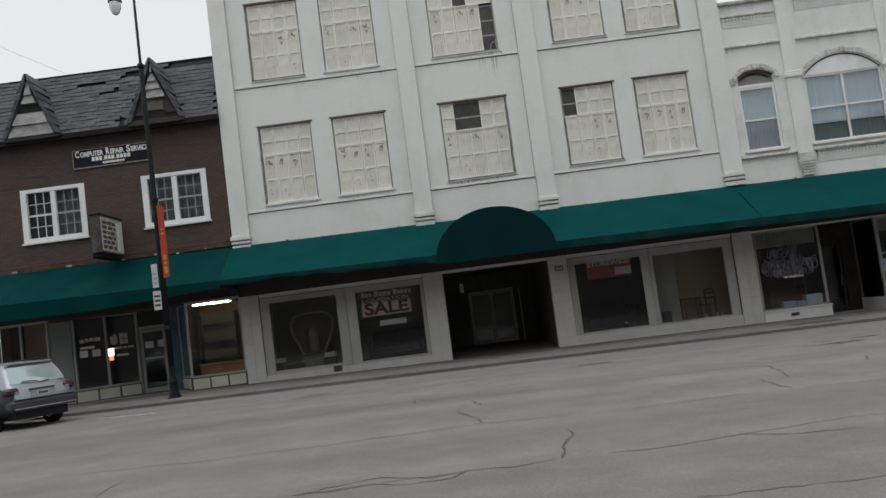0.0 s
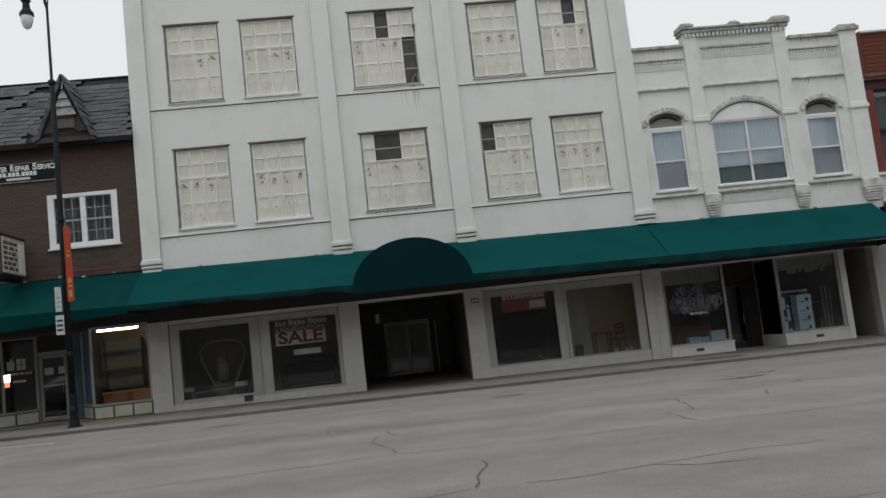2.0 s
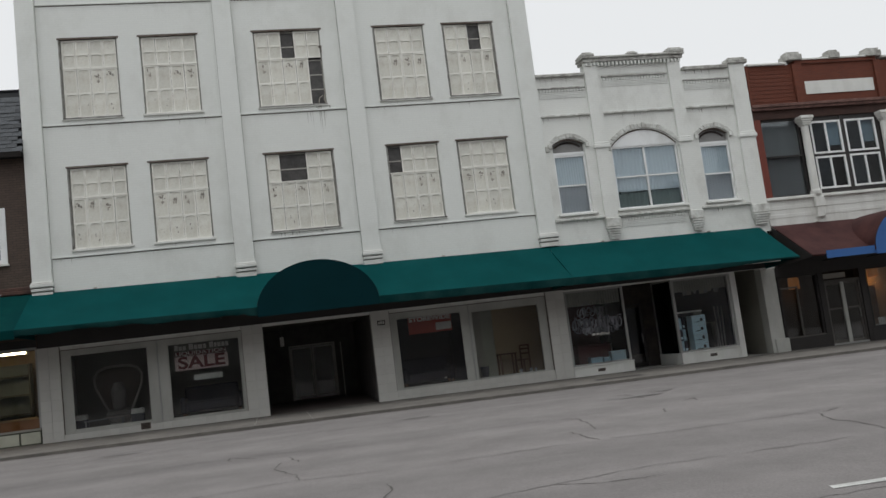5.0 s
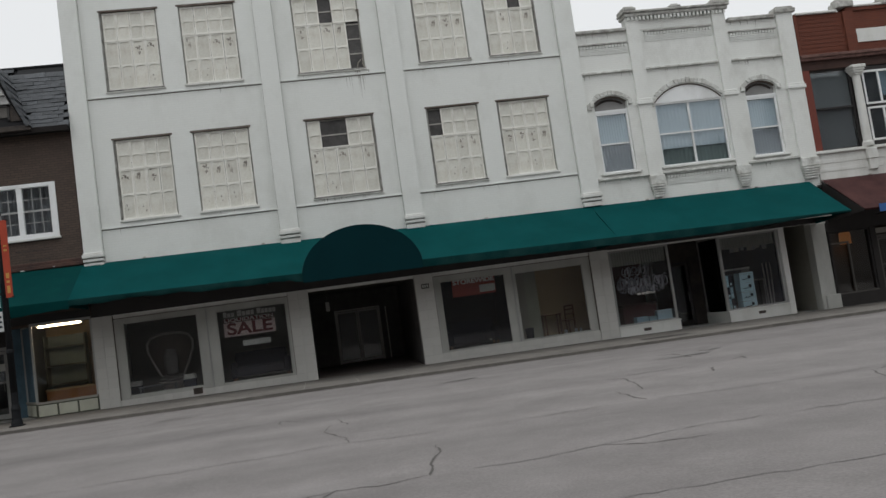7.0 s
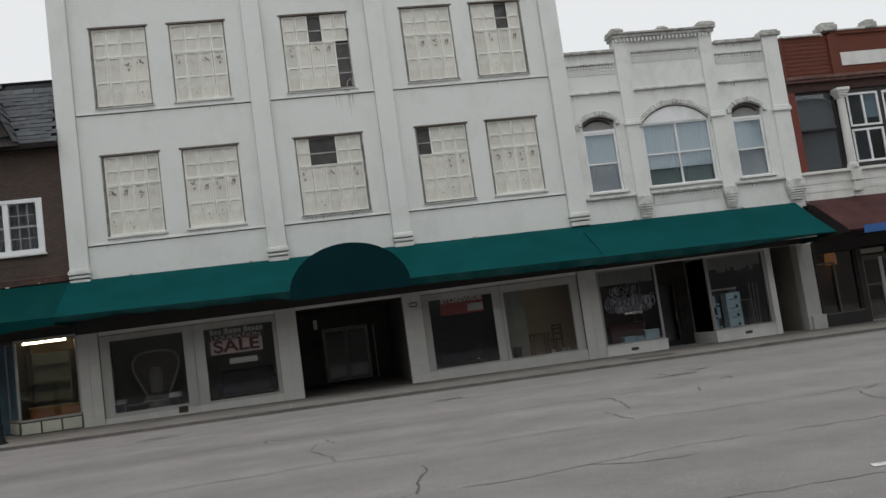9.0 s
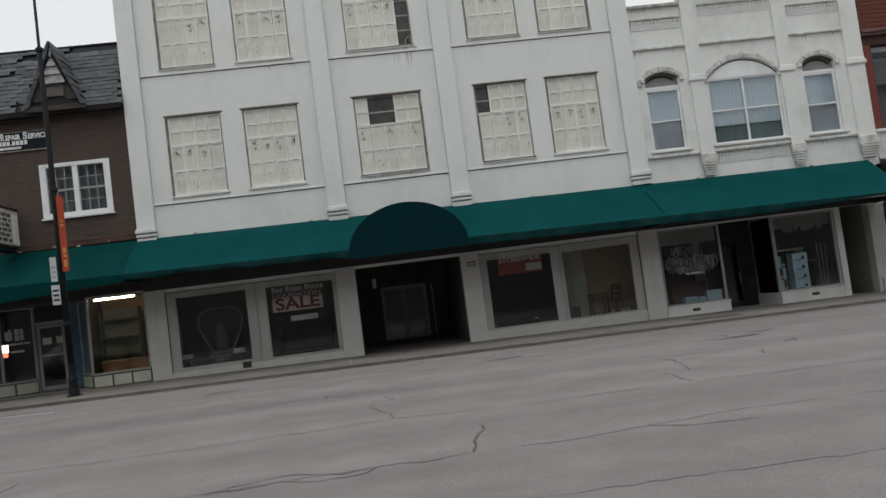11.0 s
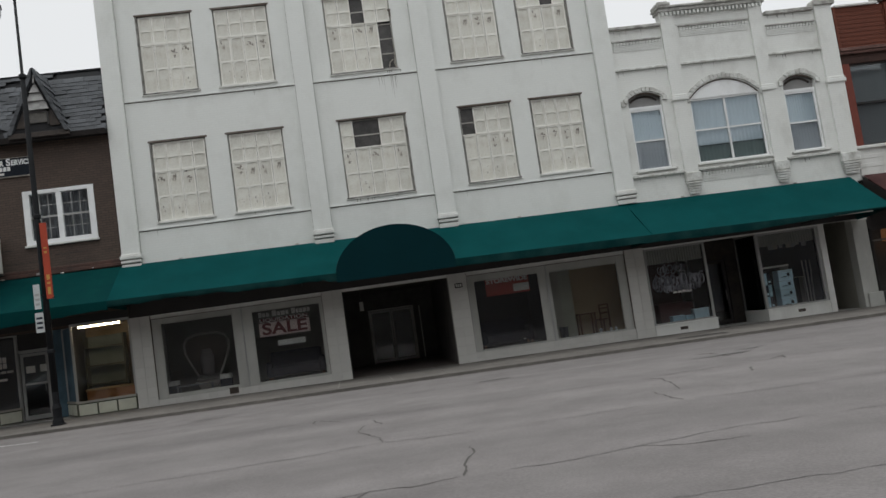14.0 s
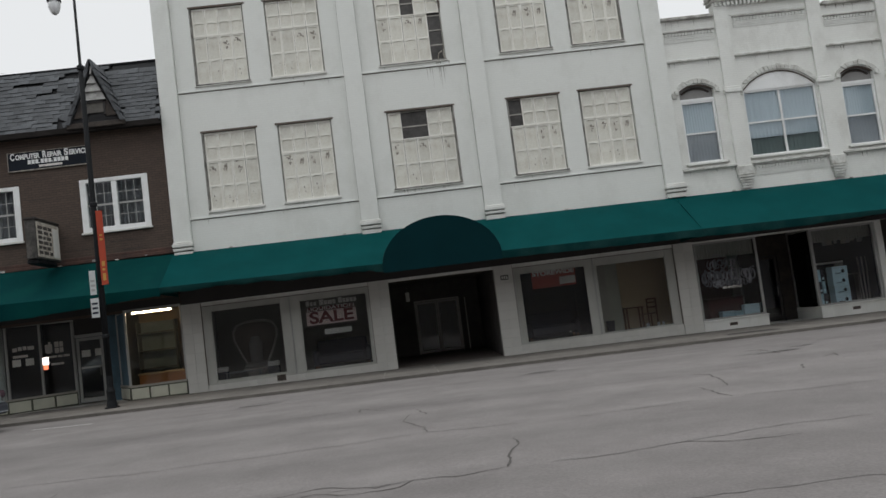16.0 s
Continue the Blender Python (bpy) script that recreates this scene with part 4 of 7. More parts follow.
for i, (a, b) in enumerate(((20.28, 21.56), (21.74, 23.05))):
    for j, (c, d) in enumerate(((6.98, 8.22), (5.66, 6.88))):
        w = glazed("window_%d" % (32 + 2 * i + j), "white-framed two-light sash in a dark surround", a, b, c, d, F + 0.06, 0.07, BRIGHT_WHITE, [(a + b) / 2])
        part("screen", boxes((a + 0.07, (a + b) / 2 - 0.035, F + 0.112, F + 0.118, c + 0.07, d - 0.07)), SCREEN, w, "dark insect screen")
        if j == 0:
            blind(w, (a + b) / 2 + 0.02, b - 0.06, c + 0.30 + 0.05 * i, d - 0.05, F + 0.16, SKY_SHEET, 6)
setting("wall_red_surround", boxes((20.1, 20.28, F + 0.08, F + 0.3, 5.47, 8.40), (21.56, 21.74, F + 0.08, F + 0.3, 5.47, 8.40), (23.05, 23.3, F + 0.08, F + 0.3, 5.47, 8.40), (20.28, 23.05, F + 0.1, F + 0.28, 6.88, 6.98), (20.28, 23.05, F + 0.1, F + 0.28, 8.22, 8.40), (20.28, 23.05, F + 0.1, F + 0.28, 5.47, 5.66)), DARK_PAINT_AND_SHADE, "dark window surround", "wall")
glazed("window_36", "tall dark window with pale blind", 23.62, 26.8, 5.47, 8.40, F + 0.12, 0.07, DARK_PAINT_AND_SHADE, [], [7.0])
setting("wall_red_end", boxes((26.8, 31, F + 0.1, F + 0.35, 5.47, 8.4)), RED_BRICK, "red brick wall", "wall")
# added dark wall gives the upper rooms their darkness
setting("wall_red_room", boxes((18.0, 30.7, 29.4, 29.5, 4.4, 9.5)), DARK_PAINT_AND_SHADE, "near-black wall added to keep the upper rooms dark", "wall")
setting("wall_red_back", boxes((R_X0, R_X1, 40, 40.3, -0.5, 10)), RED_BRICK, "rear wall of the red building", "wall")
setting("wall_red_side", boxes((R_X1 - 0.3, R_X1, F + 0.352, 40, -0.5, 10)), RED_BRICK, "side wall of the red building", "wall")
setting("roof_red", boxes((R_X0, R_X1, F + 0.352, 40, 9.6, 9.8)), SLATE_BED, "flat dark roof of the red building", "roof")
setting("ceiling_red_shop", boxes((R_X0, R_X1 - 0.3, F + 0.352, 40, 3.4, 3.6)), SHADED_PLASTER, "dim shop ceiling", "ceiling")

# ---- brown brick building with a slate mansard ----
B_X0, B_X1 = -14.7, -6.74
BW = [(-13.42, -11.40, 5.62, 7.37), (-9.46, -7.42, 5.64, 7.34)]
bm = nb()
holed_wall(bm, B_X0, B_X1, 3.0, 8.95, F, F + 0.35, BW)
wall_brown = setting("wall_brown", bm, BROWN_BRICK, "dark brown brick upper wall", "wall")
part("ledge", boxes((B_X0, B_X1, F - 0.1, F, 4.68, 4.80), (B_X0, B_X1, F - 0.06, F, 4.80, 4.90), bevel=0.015), mat("rusty_brown_ledge", (0.10, 0.05, 0.038), 0.85, vary=0.3, scale=14, second=(0.04, 0.026, 0.022), second_at=0.55), wall_brown, "chipped brown ledge")
DIM_CURTAIN = mat("dim_grey_curtain", (0.30, 0.30, 0.31), 0.9, vary=0.12, streak=0.8)
for i, (a, b, c, d) in enumerate(BW):
    m = (a + b) / 2
    w = thing("window_%d" % (41 + i), "pair of white-framed sash windows with small panes and drawn curtains", "window")
    w["kind"] = "structure"
    part("window_frame", boxes((a - 0.04, a + 0.15, F - 0.03, F + 0.12, c, d), (b - 0.15, b + 0.04, F - 0.03, F + 0.12, c, d), (m - 0.08, m + 0.08, F - 0.02, F + 0.12, c + 0.14, d - 0.12), (a + 0.15, b - 0.15, F - 0.03, F + 0.12, d - 0.12, d), (a + 0.15, b - 0.15, F - 0.04, F + 0.12, c, c + 0.14), bevel=0.006), BRIGHT_WHITE, w)
    part("sill", boxes((a - 0.08, b + 0.08, F - 0.09, F + 0.1, c - 0.06, c), bevel=0.008), WHITE_PAINT, w)
    for j, (p, q) in enumerate(((a + 0.15, m - 0.08), (m + 0.08, b - 0.15))):
        bars = nb()
        zm = (c + 0.14 + d - 0.12) / 2
        white = (i == 0 and j == 0)
        box(bars, p, q, F + 0.05, F + 0.09, zm - 0.03, zm + 0.03)
        part("meeting_rail", bars, WHITE_PAINT if white else ALU, w)
        bars = nb()
        for k in (1, 2):
            xx = p + (q - p) * k / 3
            box(bars, xx - 0.011, xx + 0.011, F + 0.06, F + 0.085, c + 0.14, d - 0.12)
        for zz in ((c + 0.14 + zm) / 2, (d - 0.12 + zm) / 2):
            box(bars, p, q, F + 0.062, F + 0.083, zz - 0.011, zz + 0.011)
        part("glazing_bars", bars, WHITE_PAINT if white else ALU, w)
        part("pane", boxes((p, q, F + 0.07, F + 0.075, c + 0.14, d - 0.12)), HOUSE_GLASS, w).visible_shadow = False
        if white:
            blind(w, p - 0.05, q + 0.05, c, d, F + 0.24, mat("dark_blue_shade", (0.09, 0.10, 0.12), 0.9, vary=0.15), 3, "shade", 0.03)
        else:
            blind(w, p - 0.05, q + 0.05, c, d, F + 0.2, DIM_CURTAIN, 5, depth=0.1)
setting("wall_brown_back", boxes((B_X0, B_X1, 40, 40.3, -0.5, 9)), BROWN_BRICK, "rear wall of the brown building", "wall")
setting("wall_brown_side", boxes((B_X0, B_X0 + 0.3, F + 0.352, 40, -0.5, 9)), BROWN_BRICK, "side wall of the brown building", "wall")
setting("ceiling_brown_shop", boxes((B_X0 + 0.3, B_X1, F + 0.352, 40, 3.3, 3.5)), SHADED_PLASTER, "dim shop ceiling", "ceiling")

# mansard roof: slope from the eave up to a flat top
EAVE, RIDGE, SL0, SL1 = 8.95, 11.24, F - 0.35, F + 0.85
roof = thing("roof", "steep grey slate mansard roof with missing shingles", "roof")
roof["kind"] = "structure"
bm = nb()
sec = [(SL0 + 0.03, EAVE), (SL1 + 0.03, RIDGE - 0.03), (40, RIDGE - 0.03), (40, EAVE - 0.02), (F + 0.3, EAVE - 0.02)]
va, vb = [bm.verts.new((B_X0, y, z)) for y, z in sec], [bm.verts.new((B_X1, y, z)) for y, z in sec]
bm.faces.new(va)
bm.faces.new(list(reversed(vb)))
for k in range(len(sec)):
    bm.faces.new((va[k], vb[k], vb[(k + 1) % len(sec)], va[(k + 1) % len(sec)]))
part("roof_deck", bm, SLATE_BED, roof)
part("fascia", boxes((B_X0, B_X1, SL0 - 0.06, SL0 + 0.04, EAVE - 0.16, EAVE + 0.02), (B_X0, B_X1, SL0 + 0.04, F + 0.3, EAVE - 0.10, EAVE - 0.022), bevel=0.01), mat("dark_gutter_wood", (0.026, 0.023, 0.022), 0.9, vary=0.2, spec=0.1), roof)
part("ridge_cap", boxes((B_X0, B_X1, SL1 - 0.06, SL1 + 0.14, RIDGE - 0.02, RIDGE + 0.05), bevel=0.01), BLACK_METAL, roof)
rows = 16
dy, dz = (SL1 - SL0) / rows, (RIDGE - EAVE) / rows
slope = math.degrees(math.atan2(dz, dy))
rl = math.hypot(dy, dz)
sh_mesh = mesh_of("shingle", boxes((-0.159, 0.159, -0.018, 0.006, 0, rl * 1.35)), SLATE)
rng = random.Random(5)
# stretches of lost slates: first and last course, from x to x
LOST = [(12, 12, -11.45, -10.4), (10, 10, -10.3, -9.45), (9, 9, -10.75, -10.2), (0, 2, -9.95, -9.5), (14, 15, -8.5, -6.7), (13, 14, -10.0, -9.4), (11, 11, -13.3, -13.0)]
for r in range(rows):
    for c in range(26):
        xx = B_X0 + 0.16 + c * 0.32 + (0.16 if r % 2 else 0)
        if xx > B_X1 - 0.1 or any(r0 <= r <= r1 and a < xx < b for r0, r1, a, b in LOST) or rng.random() < 0.006:
            continue
        o = new("shingle", sh_mesh)
        o.parent = roof
        wave = 0.018 * noise.noise(Vector((xx * 0.8, r * 0.35, 2.0)))
        o.matrix_basis = pose(xx, SL0 + dy * r - 0.034 - rng.uniform(0, 0.014), EAVE + dz * r + wave + rng.uniform(-0.008, 0.008), slope - 90 - rng.uniform(4.0, 7.5), rng.uniform(-0.9, 0.9), rng.uniform(-1.2, 1.2)) @ Matrix.Diagonal((rng.uniform(0.975, 1.005), 1, rng.uniform(0.94, 1.06), 1))
for xx, r, t in ((-9.9, 10, 7), (-9.65, 9.4, -4), (-9.72, 2.2, 24), (-9.55, 0.6, -18)):
    o = new("slipped_shingle", mesh_of("slipped_shingle", boxes((-0.16, 0.16, -0.018, 0.006, 0, rl * 1.2), bevel=0.004), SLATE))
    o.parent = roof
    o.matrix_basis = pose(xx, SL0 + dy * r - 0.06, EAVE + dz * r - 0.02, slope - 90 + 8, t, 0)
b = nb()
for xa, xb in ((-8.35, B_X1 - 0.02),):
    lo = [b.verts.new((x, SL0 + dy * 13.9 - 0.02, EAVE + dz * 13.9)) for x in (xa, xb)]
    hi = [b.verts.new((x, SL1 - 0.02, RIDGE)) for x in (xb, xa)]
    b.faces.new(lo + hi)
part("flashing", b, BLACK_METAL, roof, "black metal flashing under the ridge")


def dormer(xc, boarded):
    """Narrow gabled dormer: pale shingled face, an open slot or a boarded hatch, dark slate sides."""
    d = thing("dormer", "narrow gabled dormer with pale shingles over a boarded hatch" if boarded else "narrow gabled dormer with pale shingles and an open slot", "dormer", group="dormers")
    y0, base, top, hw = F - 0.45, EAVE + 0.05, 11.0, 0.84

    def half(z):
        return hw * (top - z) / (top - base)
    # body behind the face
    b = nb()
    prism(b, [(xc - hw + 0.05, base), (xc + hw - 0.05, base), (xc, top - 0.03)], y0 + 0.03, y0 + 1.1)
    part("core", b, SLATE_BED, d)
    rows_ = ((9.72, 10.02), (10.0, 10.28), (10.26, 10.53), (10.56, 10.84)) if boarded else ((9.0, 9.40), (9.38, 9.76), (10.06, 10.36), (10.34, 10.78))
    for k, (z0, z1) in enumerate(rows_):
        b = nb()
        inset = 0.16 if (boarded or z0 > 10) else 0.10
        x0, x1 = half(z0) - inset, max(half(z1) - inset, 0.03)
        v = [(xc - x0, z0), (xc + x0, z0), (xc + x1, z1), (xc - x1, z1)]
        lo = [b.verts.new((x, y0 - (0.10 if q < 2 else 0.02), z)) for q, (x, z) in enumerate(v)]
        hi = [b.verts.new((x, y0 + 0.04, z)) for x, z in v]
        b.faces.new(lo)
        b.faces.new(hi)
        for q in range(4):
            b.faces.new((lo[q], lo[(q + 1) % 4], hi[(q + 1) % 4], hi[q]))
        part("shingle_course", b, PALE_SHINGLE, d)
    if boarded:
        part("hatch_frame", boxes((xc - 0.34, xc - 0.28, y0 - 0.05, y0 + 0.05, 9.25, 9.70), (xc + 0.28, xc + 0.34, y0 - 0.05, y0 + 0.05, 9.25, 9.70), (xc - 0.34, xc + 0.34, y0 - 0.05, y0 + 0.05, 9.64, 9.70)), DARK_PAINT_AND_SHADE, d)
        part("hatch_board", boxes((xc - 0.28, xc + 0.28, y0 - 0.02, y0 + 0.03, 9.33, 9.64)), mat("grey_bare_board", (0.13, 0.122, 0.112), 0.9, vary=0.25, scale=20), d, "grey bare board")
        for s in (-1, 1):
            b = nb()
            prism(b, [(xc + s * 0.34, 9.2), (xc + s * (half(9.2) - 0.1), 9.2), (xc + s * (half(9.70) - 0.12), 9.70), (xc + s * 0.34, 9.70)], y0 - 0.02, y0 + 0.03)
            part("cheek_board", b, OLD_WOOD, d)
    for s in (-1, 1):
        n = 7
        for q in range(n):
            b = nb()
            z0, z1 = base + (top - base) * q / n, base + (top - base) * (q + 1) / n + 0.03
            o = 0.05 if q % 2 else 0.03
            prism(b, [(xc + s * (half(z0) + 0.04 + o), z0), (xc + s * (half(min(z1, top)) + 0.04), z1), (xc + s * max(half(min(z1, top)) - 0.06, 0), z1), (xc + s * (half(z0) - 0.06), z0)], y0 - 0.12, y0 + 1.1 - 0.03 * (q % 2))
            part("side_shingle", b, SLATE, d)
    part("base_board", boxes((xc - hw - 0.05, xc + hw + 0.05, y0 - 0.06, y0 + 0.3, base - 0.12, base + 0.04), bevel=0.01), OLD_WOOD if boarded else DARK_PAINT_AND_SHADE, d)
    return d


# bare joints in the brown brickwork
rng = random.Random(52)
for k in range(26):
    zz = 4.98 + k * 0.145
    x0 = B_X0 + rng.uniform(0.2, 6.5)
    x1 = min(B_X1 - 0.1, x0 + rng.uniform(0.5, 2.4))
    for a, b in ((x0, x1),):
        hit = [h for h in BW if h[0] - 0.15 < b and h[1] + 0.15 > a and h[2] - 0.1 < zz < h[3] + 0.05]
        if not hit and not (7.8 < zz < 8.5 and a < -9.0 and b > -11.7):
            part("open_joint", boxes((a, b, F - 0.004, F + 0.002, zz, zz + rng.uniform(0.012, 0.026))), OLD_WOOD, wall_brown)
for k in range(5):
    xx = B_X0 + 0.9 + k * 1.55 + rng.uniform(-0.2, 0.2)
    part("ledge_chip", boxes((xx, xx + rng.uniform(0.05, 0.2), F - 0.106, F - 0.09, 4.70, 4.70 + rng.uniform(0.03, 0.08)), bevel=0.004), PALE_SHINGLE, wall_brown)
# a cable that runs up over the roof
cable = thing("overhead_cable", "thin grey cable rising over the slate roof", "cable")
part("cable", pipe(nb(), [(-11.2, 29.0, 11.2), (-12.6, 28.6, 11.78), (-13.9, 28.2, 12.48), (-18.0, 27.0, 15.0)], 0.006, 5), mat("grey_cable_sheath", (0.55, 0.56, 0.56), 0.7), cable)

dormer(-12.68, False)
dormer(-8.66, True)
# neighbour past the brown building
setting("wall_neighbour", boxes((-24, B_X0 - 0.01, F, F + 0.35, 0.1, 8.5)), mat("grey_stucco", (0.3, 0.29, 0.27), 0.9), "plain grey stucco wall", "wall")
# unseen houses across the street close the place and shape the window reflections
for x0, x1, top in ((-160, -24, 15.0), (-24, 4, 14.2), (4, 24, 10.9), (24, 33, 12.1), (33, 38, 12.6), (38, 60, 16.5), (60, 160, 11.5)):
    bm = boxes((x0, x1 - 0.02, -9.0, -8.6, -2.5, top), (x0, x1 - 0.02, -9.1, -8.5, top, top + 0.25))
    setting("wall_opposite", bm, FAR_BRICK, "unseen dull brick front across the street, toned for window reflections", "wall")
for a, b, z, sd, m in ((9.9, 11.6, 10.41, 1, 0.5), (12.2, 14.8, 10.7, 2, 0.6), (15.4, 17.2, 10.41, 3, 0.5), (9.9, 11.6, 8.98, 4, 0.4), (12.2, 14.8, 8.98, 5, 0.35), (15.4, 17.2, 8.98, 6, 0.4), (9.9, 11.6, 5.3, 7, 0.3), (12.2, 14.8, 5.45, 8, 0.2), (15.4, 17.2, 5.3, 9, 0.3)):
    stains(wall_cream, a, b, z, 4, m * 0.6, F - 0.0025, STAIN if sd % 3 else DARK_STAIN, 60 + sd)

# ---- awnings ----
def awn_top(x):
    return 4.58 - 0.008 * x


def awn_low(x):
    return 3.40 - 0.014 * x


AW_Y = 24.9


def awning_sheet(x0, x1, y_low, seed, torn, hem, slope_part):
    """Sloping canvas with a slight sag between the frame bars, or its ragged hem; a thin solid sheet."""
    rng = random.Random(seed)
    n = max(4, int((x1 - x0) / 0.18))
    b = nb()
    outer, inner = [], []
    for i in range(n + 1):
        x = x0 + (x1 - x0) * i / n
        sag = 0.035 * abs(math.sin(math.pi * (x - x0) / 1.9))
        zt, zl = awn_top(x), awn_low(x)
        h = hem(x)
        rag = rng.uniform(-0.012, 0.012)
        if torn and x < -0.6:
            rag += max(0.0, 0.06 + 0.14 * noise.noise(Vector((x * 0.9, 4.0, 0.0))) + rng.uniform(-0.02, 0.02))
        if slope_part:
            col = [(F - 0.03, zt + 0.02), (F - 0.12, zt)]
            for k in (0.25, 0.5, 0.75):
                col.append((F - 0.12 + (y_low - F + 0.12) * k, zt + (zl - zt) * k - sag * math.sin(math.pi * k)))
            col.append((y_low, zl))
        else:
            dent = 0.03 * noise.noise(Vector((x * 1.3, 9.0, 0.0)))
            col = [(y_low - 0.004, zl - 0.002), (y_low - 0.004 + dent * 0.5, zl - h * 0.5), (y_low + 0.02 + dent, zl - h + min(rag, h * 0.8))]
        outer.append([b.verts.new((x, y, z)) for y, z in col])
        inner.append([b.verts.new((x, y + 0.008, z - 0.006)) for y, z in col])
    m = len(outer[0])

    def rim(*v):
        b.faces.new([b.verts.new(q.co) for q in v])

    for i in range(n):
        for k in range(m - 1):
            b.faces.new((outer[i][k], outer[i + 1][k], outer[i + 1][k + 1], outer[i][k + 1]))
            b.faces.new((inner[i][k + 1], inner[i + 1][k + 1], inner[i + 1][k], inner[i][k]))
        rim(outer[i][m - 1], outer[i + 1][m - 1], inner[i + 1][m - 1], inner[i][m - 1])
        rim(outer[i][0], inner[i][0], inner[i + 1][0], outer[i + 1][0])
    for e in (0, n):
        for k in range(m - 1):
            rim(outer[e][k], outer[e][k + 1], inner[e][k + 1], inner[e][k])
    return b


def even_hem(x):
    return 0.23


def awning(x0, x1, seed, label, material, torn=False, y_low=AW_Y, hem=even_hem, hem_mat=None, ends=None):
    a = thing("awning", label, "awning", group="awnings over the shops")
    part("canvas", awning_sheet(x0, x1, y_low, seed, torn, hem, True), material, a, smooth=True)
    part("hem", awning_sheet(x0, x1, y_low, seed, torn, hem, False), hem_mat or DUSTY_HEM, a, "dusty ragged hem", smooth=True)
    part("front_bar", pipe(nb(), [(x0 + 0.02, y_low + 0.05, awn_low(x0) - 0.03), (x1 - 0.02, y_low + 0.05, awn_low(x1) - 0.03)], 0.02), BLACK_METAL, a)
    n = max(1, round((x1 - x0) / 1.9))
    for i in range(n + 1):
        x = min(max(x0 + (x1 - x0) * i / n, x0 + 0.03), x1 - 0.03)
        part("rafter", pipe(nb(), [(x, F - 0.04, awn_top(x) - 0.08), (x, y_low + 0.05, awn_low(x) - 0.05)], 0.016, 6), BLACK_METAL, a)
        part("brace", pipe(nb(), [(x, F - 0.01, awn_low(x) - 0.10), (x, y_low + 0.05, awn_low(x) - 0.06)], 0.014, 6), BLACK_METAL, a)
        if 0 < i < n:
            part("clip", boxes((x - 0.05, x + 0.05, F - 0.14, F - 0.06, awn_top(x) + 0.012, awn_top(x) + 0.05), bevel=0.008), PEEL if i % 2 else WHITE_PAINT, a)
    for x in (x0 + 0.004, x1 - 0.004):
        b = nb()
        pts = [(F - 0.05, awn_top(x) - 0.02), (y_low + 0.02, awn_low(x) - 0.02), (y_low + 0.02, awn_low(x) - min(0.20, hem(x))), (F - 0.05, awn_low(x) - 0.20)]
        lo = [b.verts.new((x - 0.003, y, z)) for y, z in pts]
        hi = [b.verts.new((x + 0.003, y, z)) for y, z in pts]
        b.faces.new(lo)
        b.faces.new(list(reversed(hi)))
        for k in range(4):
            b.faces.new((lo[k], hi[k], hi[(k + 1) % 4], lo[(k + 1) % 4]))
        part("end_panel", b, ends or material, a)
    return a


def dome(x0, x1, spring, crown, y_front, material, label, barrel=None):
    """Entrance canopy: a half-round barrel of canvas with a flat front."""
    d = thing("entrance_canopy", label, "awning", group="awnings over the shops")
    n = 28
    xc, w, h = (x0 + x1) / 2, (x1 - x0) / 2, crown - spring
    arc = [(xc - w * math.cos(math.pi * k / n), spring + h * math.sin(math.pi * k / n)) for k in range(n + 1)]
    b = nb()
    prism(b, [(x0, spring - 0.16)] + arc + [(x1, spring - 0.16)], y_front, y_front + 0.012)
    part("front_panel", b, material, d)
    b = nb()
    a0 = [b.verts.new((x, y_front + 0.006, z)) for x, z in arc]
    a1 = [b.verts.new((x, F - 0.06, z)) for x, z in arc]
    i0 = [b.verts.new((xc + (x - xc) * 0.994, y_front + 0.014, spring + (z - spring) * 0.994)) for x, z in arc]
    i1 = [b.verts.new((xc + (x - xc) * 0.994, F - 0.06, spring + (z - spring) * 0.994)) for x, z in arc]
    for k in range(n):
        b.faces.new((a0[k], a0[k + 1], a1[k + 1], a1[k]))
        b.faces.new((i0[k + 1], i0[k], i1[k], i1[k + 1]))
    part("barrel", b, barrel or material, d, smooth=True)
    part("hoop", pipe(nb(), [(x, y_front + 0.03, z - 0.02) for x, z in arc[1:-1]], 0.016, 6), BLACK_METAL, d)
    return d


awning(-15.5, -6.782, 21, "dark green canvas awning over the brown building's shop", OLD_GREEN_CANVAS, hem=lambda x: 0.24 + 0.22 * max(0.0, min(1.0, (-7.0 - x) / 3.5)) + 0.008 * max(0.0, -10 - x), hem_mat=OLD_GREEN_CANVAS)
awning(-6.78, 9.42, 22, "long green canvas awning with a torn hem", GREEN_CANVAS, True)
awning(9.424, 17.42, 23, "green canvas awning over the cream building's shop", GREEN_CANVAS, hem=lambda x: 0.24 - 0.20 * max(0.0, min(1.0, (x - 12.5) / 4.4)))
dome(-0.27, 3.27, 3.27, 4.61, AW_Y - 0.12, DARK_GREEN_CANVAS, "dark green half-round canvas entrance canopy")
awning(17.9, 31.0, 24, "faded maroon canvas awning", MAROON_CANVAS, hem=lambda x: 0.05, hem_mat=MAROON_CANVAS, ends=DARK_PAINT_AND_SHADE)
dome(20.27, 23.77, 3.1, 4.52, AW_Y - 0.12, BLUE_CANVAS, "blue half-round canvas entrance canopy", MAROON_CANVAS)
val = thing("blue_valance", "strip of blue canvas hung along the maroon awning", "awning")
part("canvas", boxes((18.4, 20.47, AW_Y - 0.05, AW_Y - 0.035, 2.98, 3.24)), BLUE_CANVAS, val)

# ---- shop fronts of the white building ----
front = tagged(thing("shopfront_white", "white glazed tile shop front with wide display windows", "shop front"), kind="structure")


